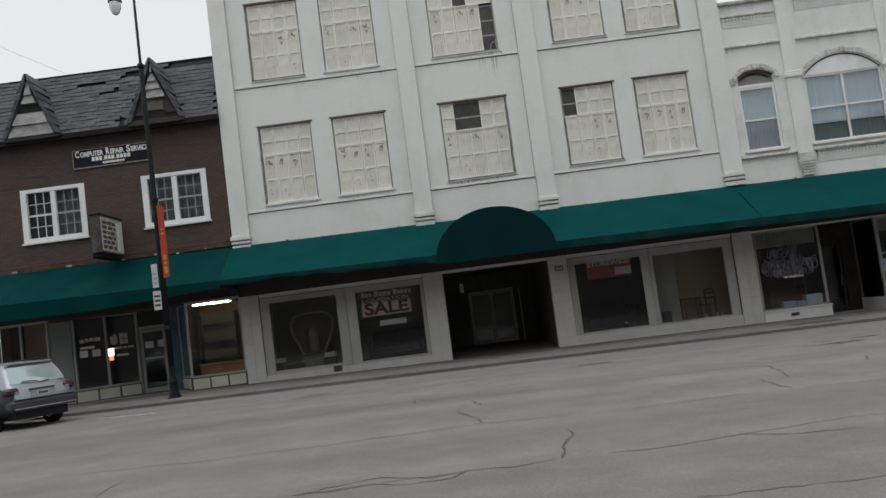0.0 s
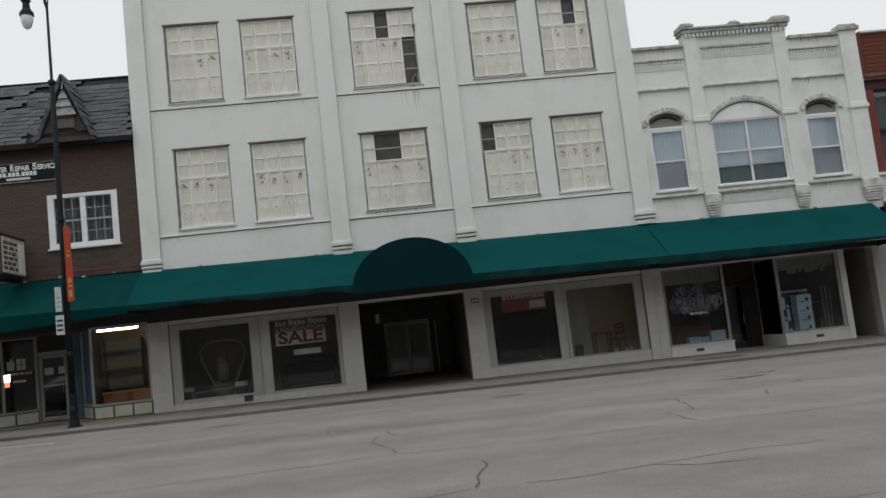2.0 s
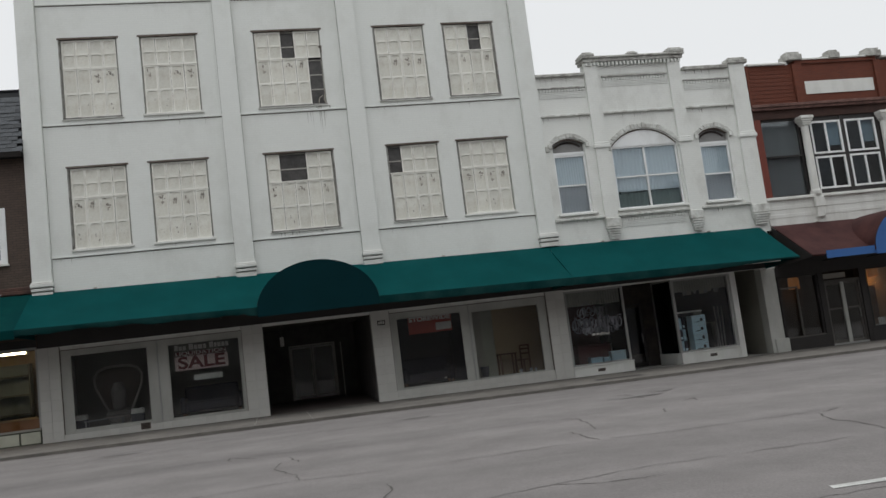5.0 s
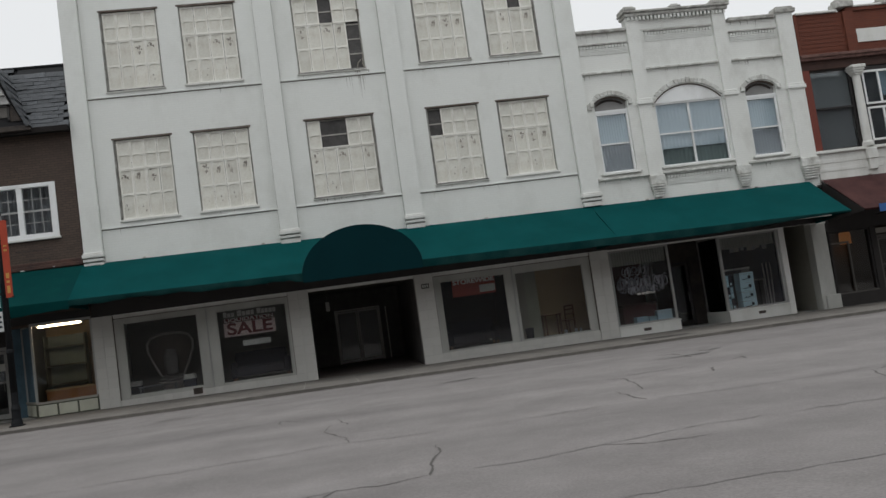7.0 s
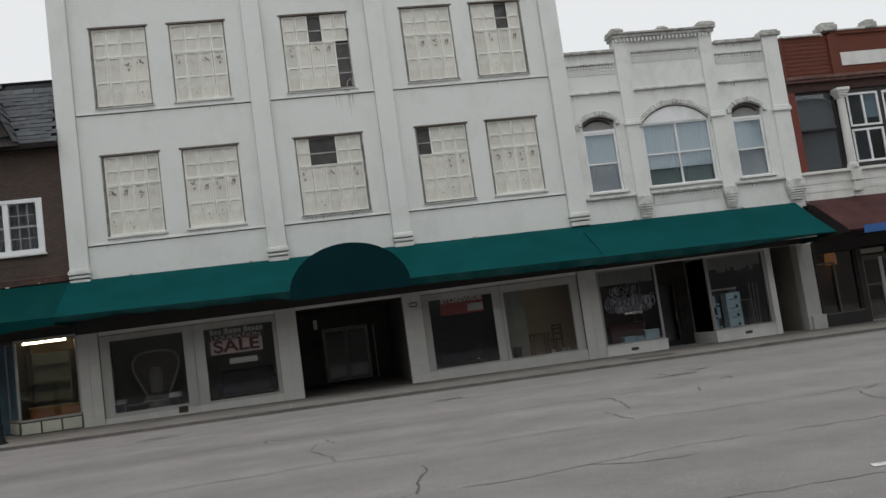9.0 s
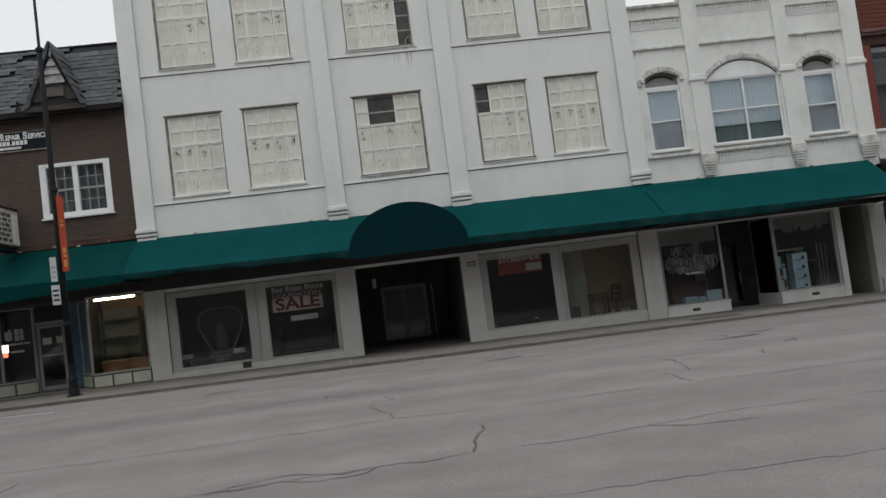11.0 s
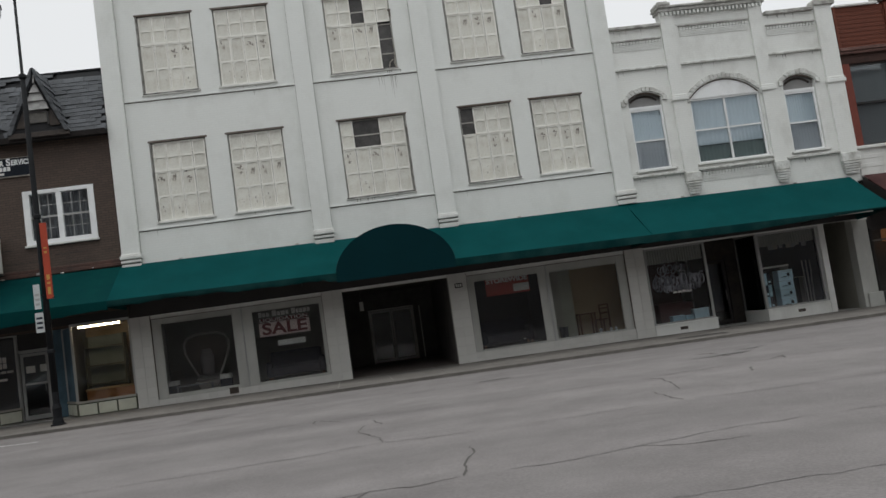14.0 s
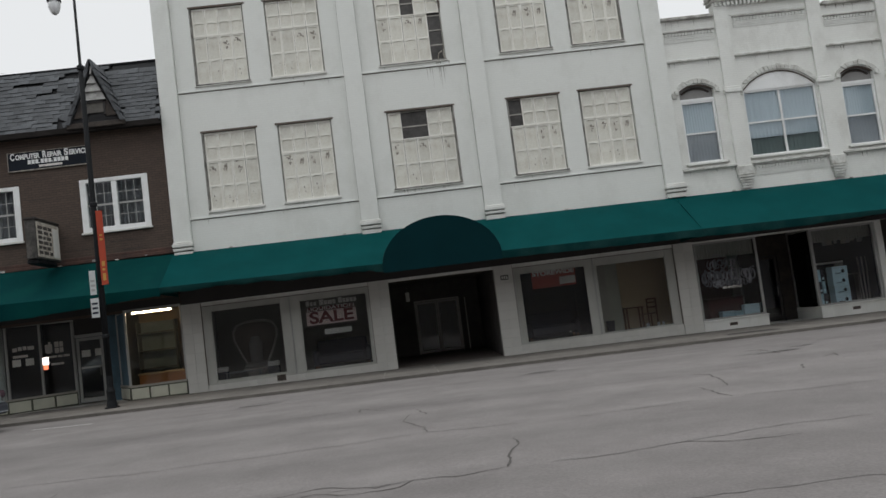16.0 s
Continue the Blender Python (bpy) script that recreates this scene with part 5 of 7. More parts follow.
def tiled(parent, x0, x1, z0, z1, y, tw, th, depth=0.2):
    """A backing of grout with proud glazed tiles on its street side."""
    part("tile_bed", boxes((x0, x1, y, y + depth, z0, z1)), GROUT, parent)
    nx, nz = max(1, round((x1 - x0) / tw)), max(1, round((z1 - z0) / th))
    me = mesh_of("tile", boxes((0.003, (x1 - x0) / nx - 0.003, -0.012, 0.0, 0.003, (z1 - z0) / nz - 0.003)), TILE)
    for i in range(nx):
        for j in range(nz):
            o = new("tile", me)
            o.parent = parent
            o.matrix_basis = pose(x0 + (x1 - x0) * i / nx, y + random.uniform(-0.0015, 0.0015), z0 + (z1 - z0) * j / nz)


for a, b in ((-6.74, -6.14), (-0.84, -0.20), (3.20, 3.80), (9.13, 9.77)):
    tiled(front, a, b, walk_z(a) - 0.04, 3.02, F - 0.04, 0.31, 0.30, 0.3)
for a, b in ((-6.14, -0.84), (3.80, 9.13)):
    zb = walk_z((a + b) / 2)
    tiled(front, a, b, zb - 0.06, 0.42, F, 0.25, 0.24)
# awning shade is put into the fascia's dark colour
part("fascia", boxes((-6.72, 9.77, F - 0.03, F - 0.002, 3.02, 4.30)), DARK_PAINT_AND_SHADE, front, "fascia board darkened for the shade under the awning")
part("transom_board", boxes((-6.14, -0.84, F + 0.02, F + 0.22, 2.90, 3.02), (3.80, 9.13, F + 0.02, F + 0.22, 2.90, 3.02)), WHITE_PAINT, front)


def shop_window(no, x0, x1, z0, z1, label, y=F + 0.05, fw=(0.2, 0.2, 0.05, 0.17), material=None, glass=None):
    """A large pane in a deep metal frame: fw is left, right, foot and head widths."""
    w = tagged(thing("window_%d" % no, label, "window"), kind="structure")
    mt = material or ALU
    l, r, f, h = fw
    part("window_frame", boxes((x0, x0 + l, y, y + 0.12, z0, z1), (x1 - r, x1, y, y + 0.12, z0, z1), (x0 + l, x1 - r, y, y + 0.12, z0, z0 + f), (x0 + l, x1 - r, y, y + 0.12, z1 - h, z1), bevel=0.008), mt, w)
    part("bead", boxes((x0 + l, x0 + l + 0.025, y - 0.012, y + 0.05, z0 + f, z1 - h), (x1 - r - 0.025, x1 - r, y - 0.012, y + 0.05, z0 + f, z1 - h), (x0 + l + 0.025, x1 - r - 0.025, y - 0.012, y + 0.05, z1 - h - 0.025, z1 - h), (x0 + l + 0.025, x1 - r - 0.025, y - 0.012, y + 0.05, z0 + f, z0 + f + 0.025)), mt, w)
    g = part("pane", boxes((x0 + l, x1 - r, y + 0.06, y + 0.068, z0 + f, z1 - h)), glass or GLASS, w)
    g.visible_shadow = False
    return w


shop_window(51, -6.14, -3.40, 0.42, 2.90, "wide display window in a pale metal frame", fw=(0.28, 0.26, 0.09, 0.17), material=STORE_FRAME)
shop_window(52, -3.36, -0.84, 0.42, 2.90, "wide display window in a pale metal frame", fw=(0.28, 0.10, 0.05, 0.19), material=STORE_FRAME)
shop_window(53, 3.80, 6.42, 0.42, 2.90, "wide display window in a pale metal frame", fw=(0.22, 0.24, 0.03, 0.20), material=STORE_FRAME)
shop_window(54, 6.46, 9.13, 0.42, 2.90, "wide display window in a pale metal frame", fw=(0.06, 0.29, 0.025, 0.24), material=STORE_FRAME)
part("post", boxes((-3.40, -3.36, F + 0.03, F + 0.18, 0.42, 2.90), (6.42, 6.46, F + 0.03, F + 0.18, 0.42, 2.90)), ALU, front)
for a, b in ((-6.14, -0.84), (3.80, 9.13)):
    part("joint", boxes((a - 0.004, a + 0.014, F - 0.0, F + 0.06, 0.42, 3.02), (b - 0.014, b + 0.004, F - 0.0, F + 0.06, 0.42, 3.02), (a + 0.014, b - 0.014, F + 0.0, F + 0.06, 2.885, 2.902)), RUST_AND_SHADE, front, "dark joint round the window frames")
vent = thing("wall_vent", "small rusty vent grille in the tiled base", "vent")
part("frame", boxes((-4.0, -3.72, F - 0.03, F - 0.012, 0.28, 0.47)), RUST_AND_SHADE, vent)
for k in range(4):
    part("slat", boxes((-3.97, -3.75, F - 0.042, F - 0.03, 0.305 + k * 0.04, 0.325 + k * 0.04)), OLD_WOOD, vent)
numb = thing("number_plate", "small dark number plate on a tiled pillar", "sign")
part("plate", boxes((3.40, 3.65, F - 0.066, F - 0.053, 2.55, 2.70)), DARK_PAINT_AND_SHADE, numb)
for k in range(3):
    part("bar", boxes((3.43 + k * 0.07, 3.48 + k * 0.07, F - 0.07, F - 0.066, 2.58, 2.67)), WHITE_PAINT, numb)

# recessed entrance
BRONZE = mat("pale_door_frame", (0.74, 0.73, 0.70), 0.5)
ENT = 33.0
ENT_TONE = mat("dark_mottled_entrance", (0.15, 0.14, 0.132), 0.7, vary=0.25, scale=10)
setting("wall_entrance_west", boxes((-0.34, -0.20, F + 0.262, ENT, 0.0, 3.3)), ENT_TONE, "dark side wall of the recessed entrance", "wall")
setting("wall_entrance_east", boxes((3.20, 3.34, F + 0.262, ENT, 0.0, 3.3)), ENT_TONE, "dark side wall of the recessed entrance", "wall")
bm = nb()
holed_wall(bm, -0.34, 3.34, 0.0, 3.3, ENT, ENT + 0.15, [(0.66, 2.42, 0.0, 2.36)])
setting("wall_entrance_back", bm, ENT_TONE, "dark wall round the entrance doors", "wall")
setting("ceiling_entrance", boxes((-0.20, 3.20, F + 0.31, ENT, 3.02, 3.1)), SHADED_PLASTER, "dim boarded entrance ceiling", "ceiling")
part("header", boxes((-0.20, 3.20, F + 0.0, F + 0.25, 2.93, 3.0)), WHITE_PAINT, front)


def door_leaf(no, x0, x1, z0, z1, y, material, label, stile=0.06, mid=None, glass=None):
    d = tagged(thing("door_%d" % no, label, "door"), kind="structure")
    part("door_frame", boxes((x0, x0 + stile, y, y + 0.05, z0, z1), (x1 - stile, x1, y, y + 0.05, z0, z1), (x0 + stile, x1 - stile, y, y + 0.05, z0, z0 + stile * 1.6), (x0 + stile, x1 - stile, y, y + 0.05, z1 - stile, z1), bevel=0.004), material, d)
    if mid:
        part("mid_rail", boxes((x0 + stile, x1 - stile, y + 0.002, y + 0.048, mid - 0.03, mid + 0.03)), material, d)
    g = part("pane", boxes((x0 + stile, x1 - stile, y + 0.022, y + 0.028, z0 + stile, z1 - stile)), glass or GLASS, d)
    g.visible_shadow = False
    xh = x1 - stile - 0.04
    part("door_handle", pipe(nb(), [(xh, y - 0.01, z0 + 0.85), (xh, y - 0.06, z0 + 0.88), (xh, y - 0.06, z0 + 1.15), (xh, y - 0.01, z0 + 1.18)], 0.012, 6), ALU, d)
    return d


zf = 0.28
bm = nb()
lo = [bm.verts.new((x, y, z)) for x, y, z in ((-0.19, F - 0.02, walk_z(-0.19) + 0.006), (3.19, F - 0.02, walk_z(3.19) + 0.006), (3.19, ENT - 0.002, zf), (-0.19, ENT - 0.002, zf))]
bm.faces.new(lo)
setting("floor_entrance", bm, mat("brown_entrance_tile", (0.11, 0.09, 0.08), 0.8, vary=0.25, scale=14, second=(0.17, 0.145, 0.13), second_at=0.6), "worn brown tiled ramp up to the entrance doors", "floor")
for i, (a, b) in enumerate(((0.72, 1.53), (1.55, 2.36))):
    door_leaf(1 + i, a, b, zf + 0.02, 2.28, ENT + 0.03, BRONZE, "glass entrance door in an aluminium frame")
part("door_surround", boxes((0.66, 0.72, ENT - 0.01, ENT + 0.12, zf, 2.36), (2.36, 2.42, ENT - 0.01, ENT + 0.12, zf, 2.36), (0.72, 2.36, ENT - 0.01, ENT + 0.12, 2.30, 2.36)), BRONZE, front)
part("side_mullion", boxes((2.62, 2.67, ENT - 0.04, ENT - 0.002, zf, 2.30)), BRONZE, front)
note = thing("paper_notice", "small white paper notice in the entrance", "notice")
part("sheet", boxes((0.33, 0.46, 29.38, 29.385, 2.3, 2.62)), WHITE_PAINT, note)
part("string", pipe(nb(), [(0.395, 29.383, 2.62), (0.395, 29.383, 3.02)], 0.004, 5), ALU, note)

# rooms behind the glass
setting("floor_white_shop", boxes((-6.42, -0.35, F + 0.3, 44.9, -0.2, 0.42), (3.35, 9.5, F + 0.3, 44.9, -0.2, 0.42), (-0.35, 3.35, ENT + 0.16, 44.9, -0.2, 0.28)), FLOOR_MAT, "dark carpeted display floor", "floor")

bar = thing("awning_bar", "pale horizontal bar hung below the end of an awning", "bar")
part("bar", pipe(nb(), [(15.1, AW_Y + 0.1, 3.10), (16.75, AW_Y + 0.1, 3.085)], 0.02, 6), WHITE_PAINT, bar)
part("hanger", pipe(nb(), [(15.9, AW_Y + 0.1, 3.10), (15.9, AW_Y + 0.06, 3.15)], 0.014, 6), WHITE_PAINT, bar)
# wall colour carries the darkness of the unlit display
NEAR_BLACK = mat("unlit_display_tone", (0.035, 0.038, 0.05), 0.85, vary=0.15)
setting("wall_shop_back_west", boxes((-6.42, -0.35, 30.2, 30.3, 0.42, 3.3)), SHADED_PLASTER, "dim back wall of the furniture shop", "wall")
setting("wall_shop_back_mid", boxes((3.35, 6.45, 30.2, 30.3, 0.42, 3.3)), NEAR_BLACK, "back wall of the display, darkened as an unlit room", "wall")
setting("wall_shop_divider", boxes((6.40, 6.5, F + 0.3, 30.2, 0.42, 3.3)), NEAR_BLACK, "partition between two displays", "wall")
setting("wall_shop_tan", boxes((6.5, 9.5, 28.75, 28.85, 0.42, 3.3)), TAN_WALL, "tan papered back wall of the display", "wall")
setting("wall_lobby_back", boxes((-0.35, 3.35, 36.5, 36.6, 0.0, 3.3)), SHADED_PLASTER, "dim back wall of the shop lobby", "wall")

PINK = mat("faded_pink_board", (0.70, 0.56, 0.54), 0.8, vary=0.05)
MAROON_INK = mat("maroon_print", (0.16, 0.04, 0.045), 0.7)
PALE_INK = mat("faded_white_print", (0.74, 0.71, 0.68), 0.8)
RED_BOARD = mat("faded_red_banner", (0.42, 0.08, 0.065), 0.8, vary=0.08)
SY = F + 0.135
sale = thing("sale_sign", "pinkish board with SALE in maroon letters hung in a shop window", "sign")
part("board", boxes((-2.90, -1.32, SY, SY + 0.012, 1.87, 2.30)), PINK, sale)
writing("SALE", -2.11, SY - 0.004, 2.085, 0.50, MAROON_INK, sale, width=1.40, bold=0.014)
liq = thing("liquidation_sign", "pale strip printed LIQUIDATION over the sale board", "sign")
part("strip", boxes((-2.88, -1.34, SY, SY + 0.012, 2.315, 2.44)), MAROON_INK, liq)
writing("LIQUIDATION", -2.11, SY - 0.004, 2.378, 0.155, PALE_INK, liq, width=1.5, bold=0.002)
nameb = thing("shop_name_lettering", "row of pale blank bars where a shop name stands", "sign")
x = -2.88
for w, h in ((0.10, 0.16), (0.10, 0.12), (0.09, 0.12), (0, 0), (0.13, 0.17), (0.10, 0.13), (0.13, 0.13), (0.09, 0.13), (0, 0), (0.12, 0.17), (0.08, 0.13), (0.10, 0.13), (0.10, 0.13), (0.09, 0.13)):
    if w:
        part("bar", boxes((x, x + w, SY, SY + 0.006, 2.49, 2.49 + h)), PALE_INK, nameb)
        x += w + 0.022
    else:
        x += 0.07
slip = thing("paper_strip", "blank white paper strip taped inside a shop window", "notice")
part("sheet", boxes((-2.37, -1.52, SY, SY + 0.003, 1.54, 1.71)), WHITE_PAINT, slip)
ban = thing("storewide_banner", "faded red banner printed STOREWIDE in a shop window", "sign")
part("cloth", boxes((4.42, 5.86, SY, SY + 0.01, 2.14, 2.70)), RED_BOARD, ban)
writing("STOREWIDE", 5.14, SY - 0.004, 2.60, 0.20, BRIGHT_WHITE, ban, width=1.38, bold=0.008)
part("patch", boxes((5.32, 5.84, SY - 0.006, SY, 2.20, 2.44)), PALE_INK, ban, "pale printed patch")

# furniture seen through the glass
RATTAN = mat("pale_rattan", (0.36, 0.34, 0.31), 0.8, vary=0.15)
DARK_CLOTH = mat("dark_blue_upholstery", (0.03, 0.035, 0.055), 0.95, vary=0.15)


def fan_chair(x, y, z):
    c = thing("rattan_chair", "high-backed rattan chair with a pale looped rim", "chair", (x, y, z))
    half = [(0.0, 1.86), (0.35, 1.84), (0.60, 1.75), (0.71, 1.56), (0.69, 1.28), (0.57, 0.98), (0.44, 0.70), (0.34, 0.50)]
    arc = [(-px, 0.02, pz) for px, pz in reversed(half[1:])] + [(px, 0.02, pz) for px, pz in half]
    part("back_rim", pipe(nb(), arc, 0.035, 7), RATTAN, c)
    b = nb()
    prism(b, [(px * 0.93, 1.10 + (pz - 1.10) * 0.93) for px, py, pz in arc], 0.02, 0.05)
    part("back_panel", b, mat("dark_woven_cane", (0.075, 0.06, 0.05), 0.9, vary=0.3, fine=120), c)
    part("cushion", tube(nb(), 0, -0.28, [(0.2, 0.34), (0.36, 0.36), (0.38, 0.42), (0.30, 0.47)], 16), mat("faded_cushion", (0.2, 0.19, 0.18), 0.95), c)
    part("pillow", tube(nb(), 0.0, -0.1, [(0.05, 0.48), (0.20, 0.58), (0.22, 1.1), (0.13, 1.35)], 12), mat("pale_pillow", (0.17, 0.16, 0.155), 0.95), c)
    part("seat", tube(nb(), 0, -0.28, [(0.36, 0.28), (0.42, 0.30), (0.42, 0.34)], 16), RATTAN, c)
    part("base", tube(nb(), 0, -0.28, [(0.40, 0.0), (0.26, 0.14), (0.36, 0.28)], 14), RATTAN, c)
    return c


fan_chair(-4.72, 28.05, 0.42)


def low_table(x, y, z, w, d, h, material, label):
    t = thing("low_table", label, "table", (x, y, z))
    part("tabletop", boxes((-w / 2, w / 2, -d / 2, d / 2, h - 0.04, h), bevel=0.008), material, t)
    for sx in (-1, 1):
        for sy in (-1, 1):
            cx, cy = sx * (w / 2 - 0.05), sy * (d / 2 - 0.05)
            part("leg", boxes((cx - 0.025, cx + 0.025, cy - 0.025, cy + 0.025, 0, h - 0.04)), material, t)
    return t


low_table(-5.1, 27.62, 0.42, 1.15, 0.42, 0.30, mat("grey_painted_wood", (0.2, 0.21, 0.23), 0.6), "low grey table in a shop window")
for px, py, w in ((-5.80, 27.7, 0.34), (-4.15, 27.6, 0.36)):
    f = thing("folded_cloth", "crumpled white cloth on a small stand", "cloth", (px, py, 0.42))
    part("stand", boxes((-w / 2, w / 2, -0.12, 0.12, 0, 0.34)), DARK_CLOTH, f)
    b = nb()
    box(b, -w / 2, w / 2, -0.14, 0.14, 0.34, 0.48)
    bmesh.ops.subdivide_edges(b, edges=b.edges[:], cuts=3, use_grid_fill=True)
    for v in b.verts:
        if v.co.z > 0.345:
            v.co += Vector(noise.noise_vector(v.co * 9 + Vector((px, 0, 0)))) * 0.045
            v.co.z = max(v.co.z, 0.345)
    part("cloth", b, WHITE_PAINT, f, smooth=True)


def sofa(x, y, z, w, label, material):
    s = thing("sofa", label, "sofa", (x, y, z))
    part("seat", boxes((-w / 2 + 0.16, w / 2 - 0.16, -0.4, 0.3, 0.14, 0.44), bevel=0.05), material, s)
    part("backrest", boxes((-w / 2 + 0.1, w / 2 - 0.1, 0.22, 0.45, 0.14, 0.92), bevel=0.06), material, s)
    for sx in (-1, 1):
        a = sx * (w / 2 - 0.09)
        part("armrest", boxes((a - 0.09, a + 0.09, -0.42, 0.42, 0.1, 0.62), bevel=0.05), material, s)
        for yy in (-0.34, 0.34):
            part("leg", boxes((a - 0.03, a + 0.03, yy - 0.03, yy + 0.03, 0, 0.14)), WOOD, s)
    return s


sofa(-2.0, 28.6, 0.42, 1.9, "dark blue upholstered sofa behind a shop window", DARK_CLOTH)
sofa(5.2, 29.0, 0.42, 1.8, "dark blue upholstered sofa in an unlit display", DARK_CLOTH)
jar = thing("glass_jar", "small pale jar on the display floor", "jar")
part("jar", tube(nb(), 5.55, 27.6, [(0.05, 0.42), (0.07, 0.44), (0.07, 0.56), (0.04, 0.60)], 10), HOUSE_GLASS, jar)
part("lid", tube(nb(), 5.55, 27.6, [(0.045, 0.602), (0.045, 0.63)], 10), WHITE_PAINT, jar)
low_table(7.85, 28.15, 0.42, 0.62, 0.5, 0.72, WOOD, "small brown wooden table in a tan display")


def plain_chair(x, y, z, turn):
    c = thing("wooden_chair", "brown wooden chair beside a small table", "chair", (x, y, z), turn=turn)
    part("seat", boxes((-0.21, 0.21, -0.2, 0.2, 0.42, 0.46), bevel=0.01), WOOD, c)
    for sx in (-0.18, 0.18):
        part("leg", boxes((sx - 0.02, sx + 0.02, -0.19, -0.15, 0, 0.42)), WOOD, c)
        part("leg", boxes((sx - 0.02, sx + 0.02, 0.15, 0.19, 0, 0.95)), WOOD, c)
    for zz in (0.62, 0.78, 0.90):
        part("back_slat", boxes((-0.16, 0.16, 0.155, 0.18, zz, zz + 0.06)), WOOD, c)
    return c


plain_chair(8.45, 28.3, 0.42, 200)
scr = thing("folding_screen", "pale painted folding screen in a shop window", "screen")
for k, (a, b) in enumerate(((6.62, 6.98), (7.0, 7.42))):
    part("panel", boxes((a, b, 27.75 + 0.1 * k, 27.79 + 0.1 * k, 0.42, 2.85), bevel=0.01), mat("pale_screen", (0.40, 0.40, 0.33), 0.8) if k else PLASTER, scr)
bin_ = thing("waste_bin", "dark grey bin on the display floor", "bin")
part("body", tube(nb(), 6.9, 27.6, [(0.12, 0.42), (0.15, 0.80), (0.14, 0.80), (0.12, 0.46)], 14), DARK_CLOTH, bin_)
for k, (px, pz) in enumerate(((8.5, 0.06), (8.7, 0.05), (8.2, 0.07))):
    o = thing("ornament", "small pale ornament on the display floor", "ornament", (px, 27.6 + 0.1 * k, 0.42), group="ornaments in the display")
    part("figure", tube(nb(), 0, 0, [(pz, 0), (pz * 0.6, 0.05), (pz, 0.10), (pz * 0.3, 0.15)], 9), WHITE_PAINT, o)

# ---- shop front of the cream building ----
cream = tagged(thing("shopfront_cream", "plain white shop front with a dark recessed doorway", "shop front"), kind="structure")
RET = 28.65
# dark fascia colour stands for the shade below the awning
part("fascia", boxes((9.78, 17.9, F - 0.02, F - 0.002, 3.0, 4.20)), DARK_PAINT_AND_SHADE, cream)
part("header", boxes((9.78, 16.18, F - 0.03, F + 0.29, 2.95, 3.0), (17.18, 17.8, F - 0.03, F + 0.29, 2.95, 3.0)), WHITE_PAINT, cream)
for a, b in ((9.78, 11.95), (13.72, 15.95)):
    zb = walk_z((a + b) / 2)
    part("base", boxes((a, b, F - 0.05, F + 0.3, zb - 0.08, 0.36), (a - 0.0, b + 0.02, F - 0.08, F + 0.3, 0.36, 0.41), bevel=0.01), WHITE_PAINT, cream)
part("base", boxes((13.72, 13.82, F + 0.302, RET, -0.1, 0.40), (11.85, 11.95, F + 0.302, RET, -0.1, 0.40)), WHITE_PAINT, cream)
for px in (10.75, 14.9):
    v = thing("wall_vent", "small dark vent in the white shop base", "vent")
    part("frame", boxes((px - 0.13, px + 0.13, F - 0.062, F - 0.051, 0.17, 0.27)), RUST_AND_SHADE, v)
    for k in range(2):
        part("slat", boxes((px - 0.11, px + 0.11, F - 0.07, F - 0.062, 0.19 + 0.04 * k, 0.21 + 0.04 * k)), DARK_PAINT_AND_SHADE, v)
shop_window(55, 9.80, 11.92, 0.41, 2.95, "display window with faded white lettering", F + 0.02, (0.03, 0.06, 0.03, 0.04))
shop_window(56, 13.72, 15.96, 0.41, 2.95, "display window with stacked boxes behind it", F + 0.02, (0.06, 0.08, 0.03, 0.04))
w = tagged(thing("window_57", "side pane of a shop doorway", "window"), kind="structure")
part("window_frame", boxes((13.74, 13.80, RET - 0.06, RET, 0.40, 3.0), (13.74, 13.80, F + 0.15, RET - 0.06, 2.92, 3.0)), ALU, w)
part("pane", boxes((13.766, 13.772, F + 0.142, RET - 0.06, 0.40, 2.92)), GLASS, w).visible_shadow = False
w = tagged(thing("window_58", "side pane of a shop doorway", "window"), kind="structure")
part("window_frame", boxes((11.86, 11.92, RET - 0.06, RET, 0.40, 3.0), (11.86, 11.92, F + 0.15, RET - 0.06, 2.92, 3.0)), ALU, w)
part("pane", boxes((11.888, 11.894, F + 0.142, RET - 0.06, 0.40, 2.92)), GLASS, w).visible_shadow = False
setting("wall_cream_door", boxes((11.92, 12.3, RET, RET + 0.1, 0.0, 3.3), (13.3, 13.74, RET, RET + 0.1, 0.0, 3.3), (12.3, 13.3, RET, RET + 0.1, 2.3, 3.3)), OLD_WOOD, "dark wall round the shop door", "wall")
door_leaf(3, 12.32, 13.28, walk_z(12.8), 2.28, RET + 0.02, DARK_PAINT_AND_SHADE, "dark shop door with a glass light", 0.1)
part("post", boxes((15.96, 16.18, F - 0.04, F + 0.3, -0.1, 2.95), bevel=0.01), WHITE_PAINT, cream)
part("column", boxes((17.18, 17.74, F - 0.06, F + 0.34, -0.1, 2.95), bevel=0.015), STORE_FRAME, cream, "pale painted corner column")
part("column_base", boxes((17.3, 17.84, F - 0.14, F + 0.34, -0.15, 0.46), bevel=0.015), STORE_FRAME, cream)
PASSAGE = mat("pale_passage_paint", (0.30, 0.29, 0.25), 0.85, vary=0.08)
setting("wall_passage_west", boxes((16.0, 16.16, F + 0.302, 30.4, -0.1, 3.3)), PASSAGE, "grey plastered side of a stair passage", "wall")
setting("wall_passage_east", boxes((17.22, 17.4, F + 0.342, 30.4, -0.1, 3.3)), PASSAGE, "grey plastered side of a stair passage", "wall")
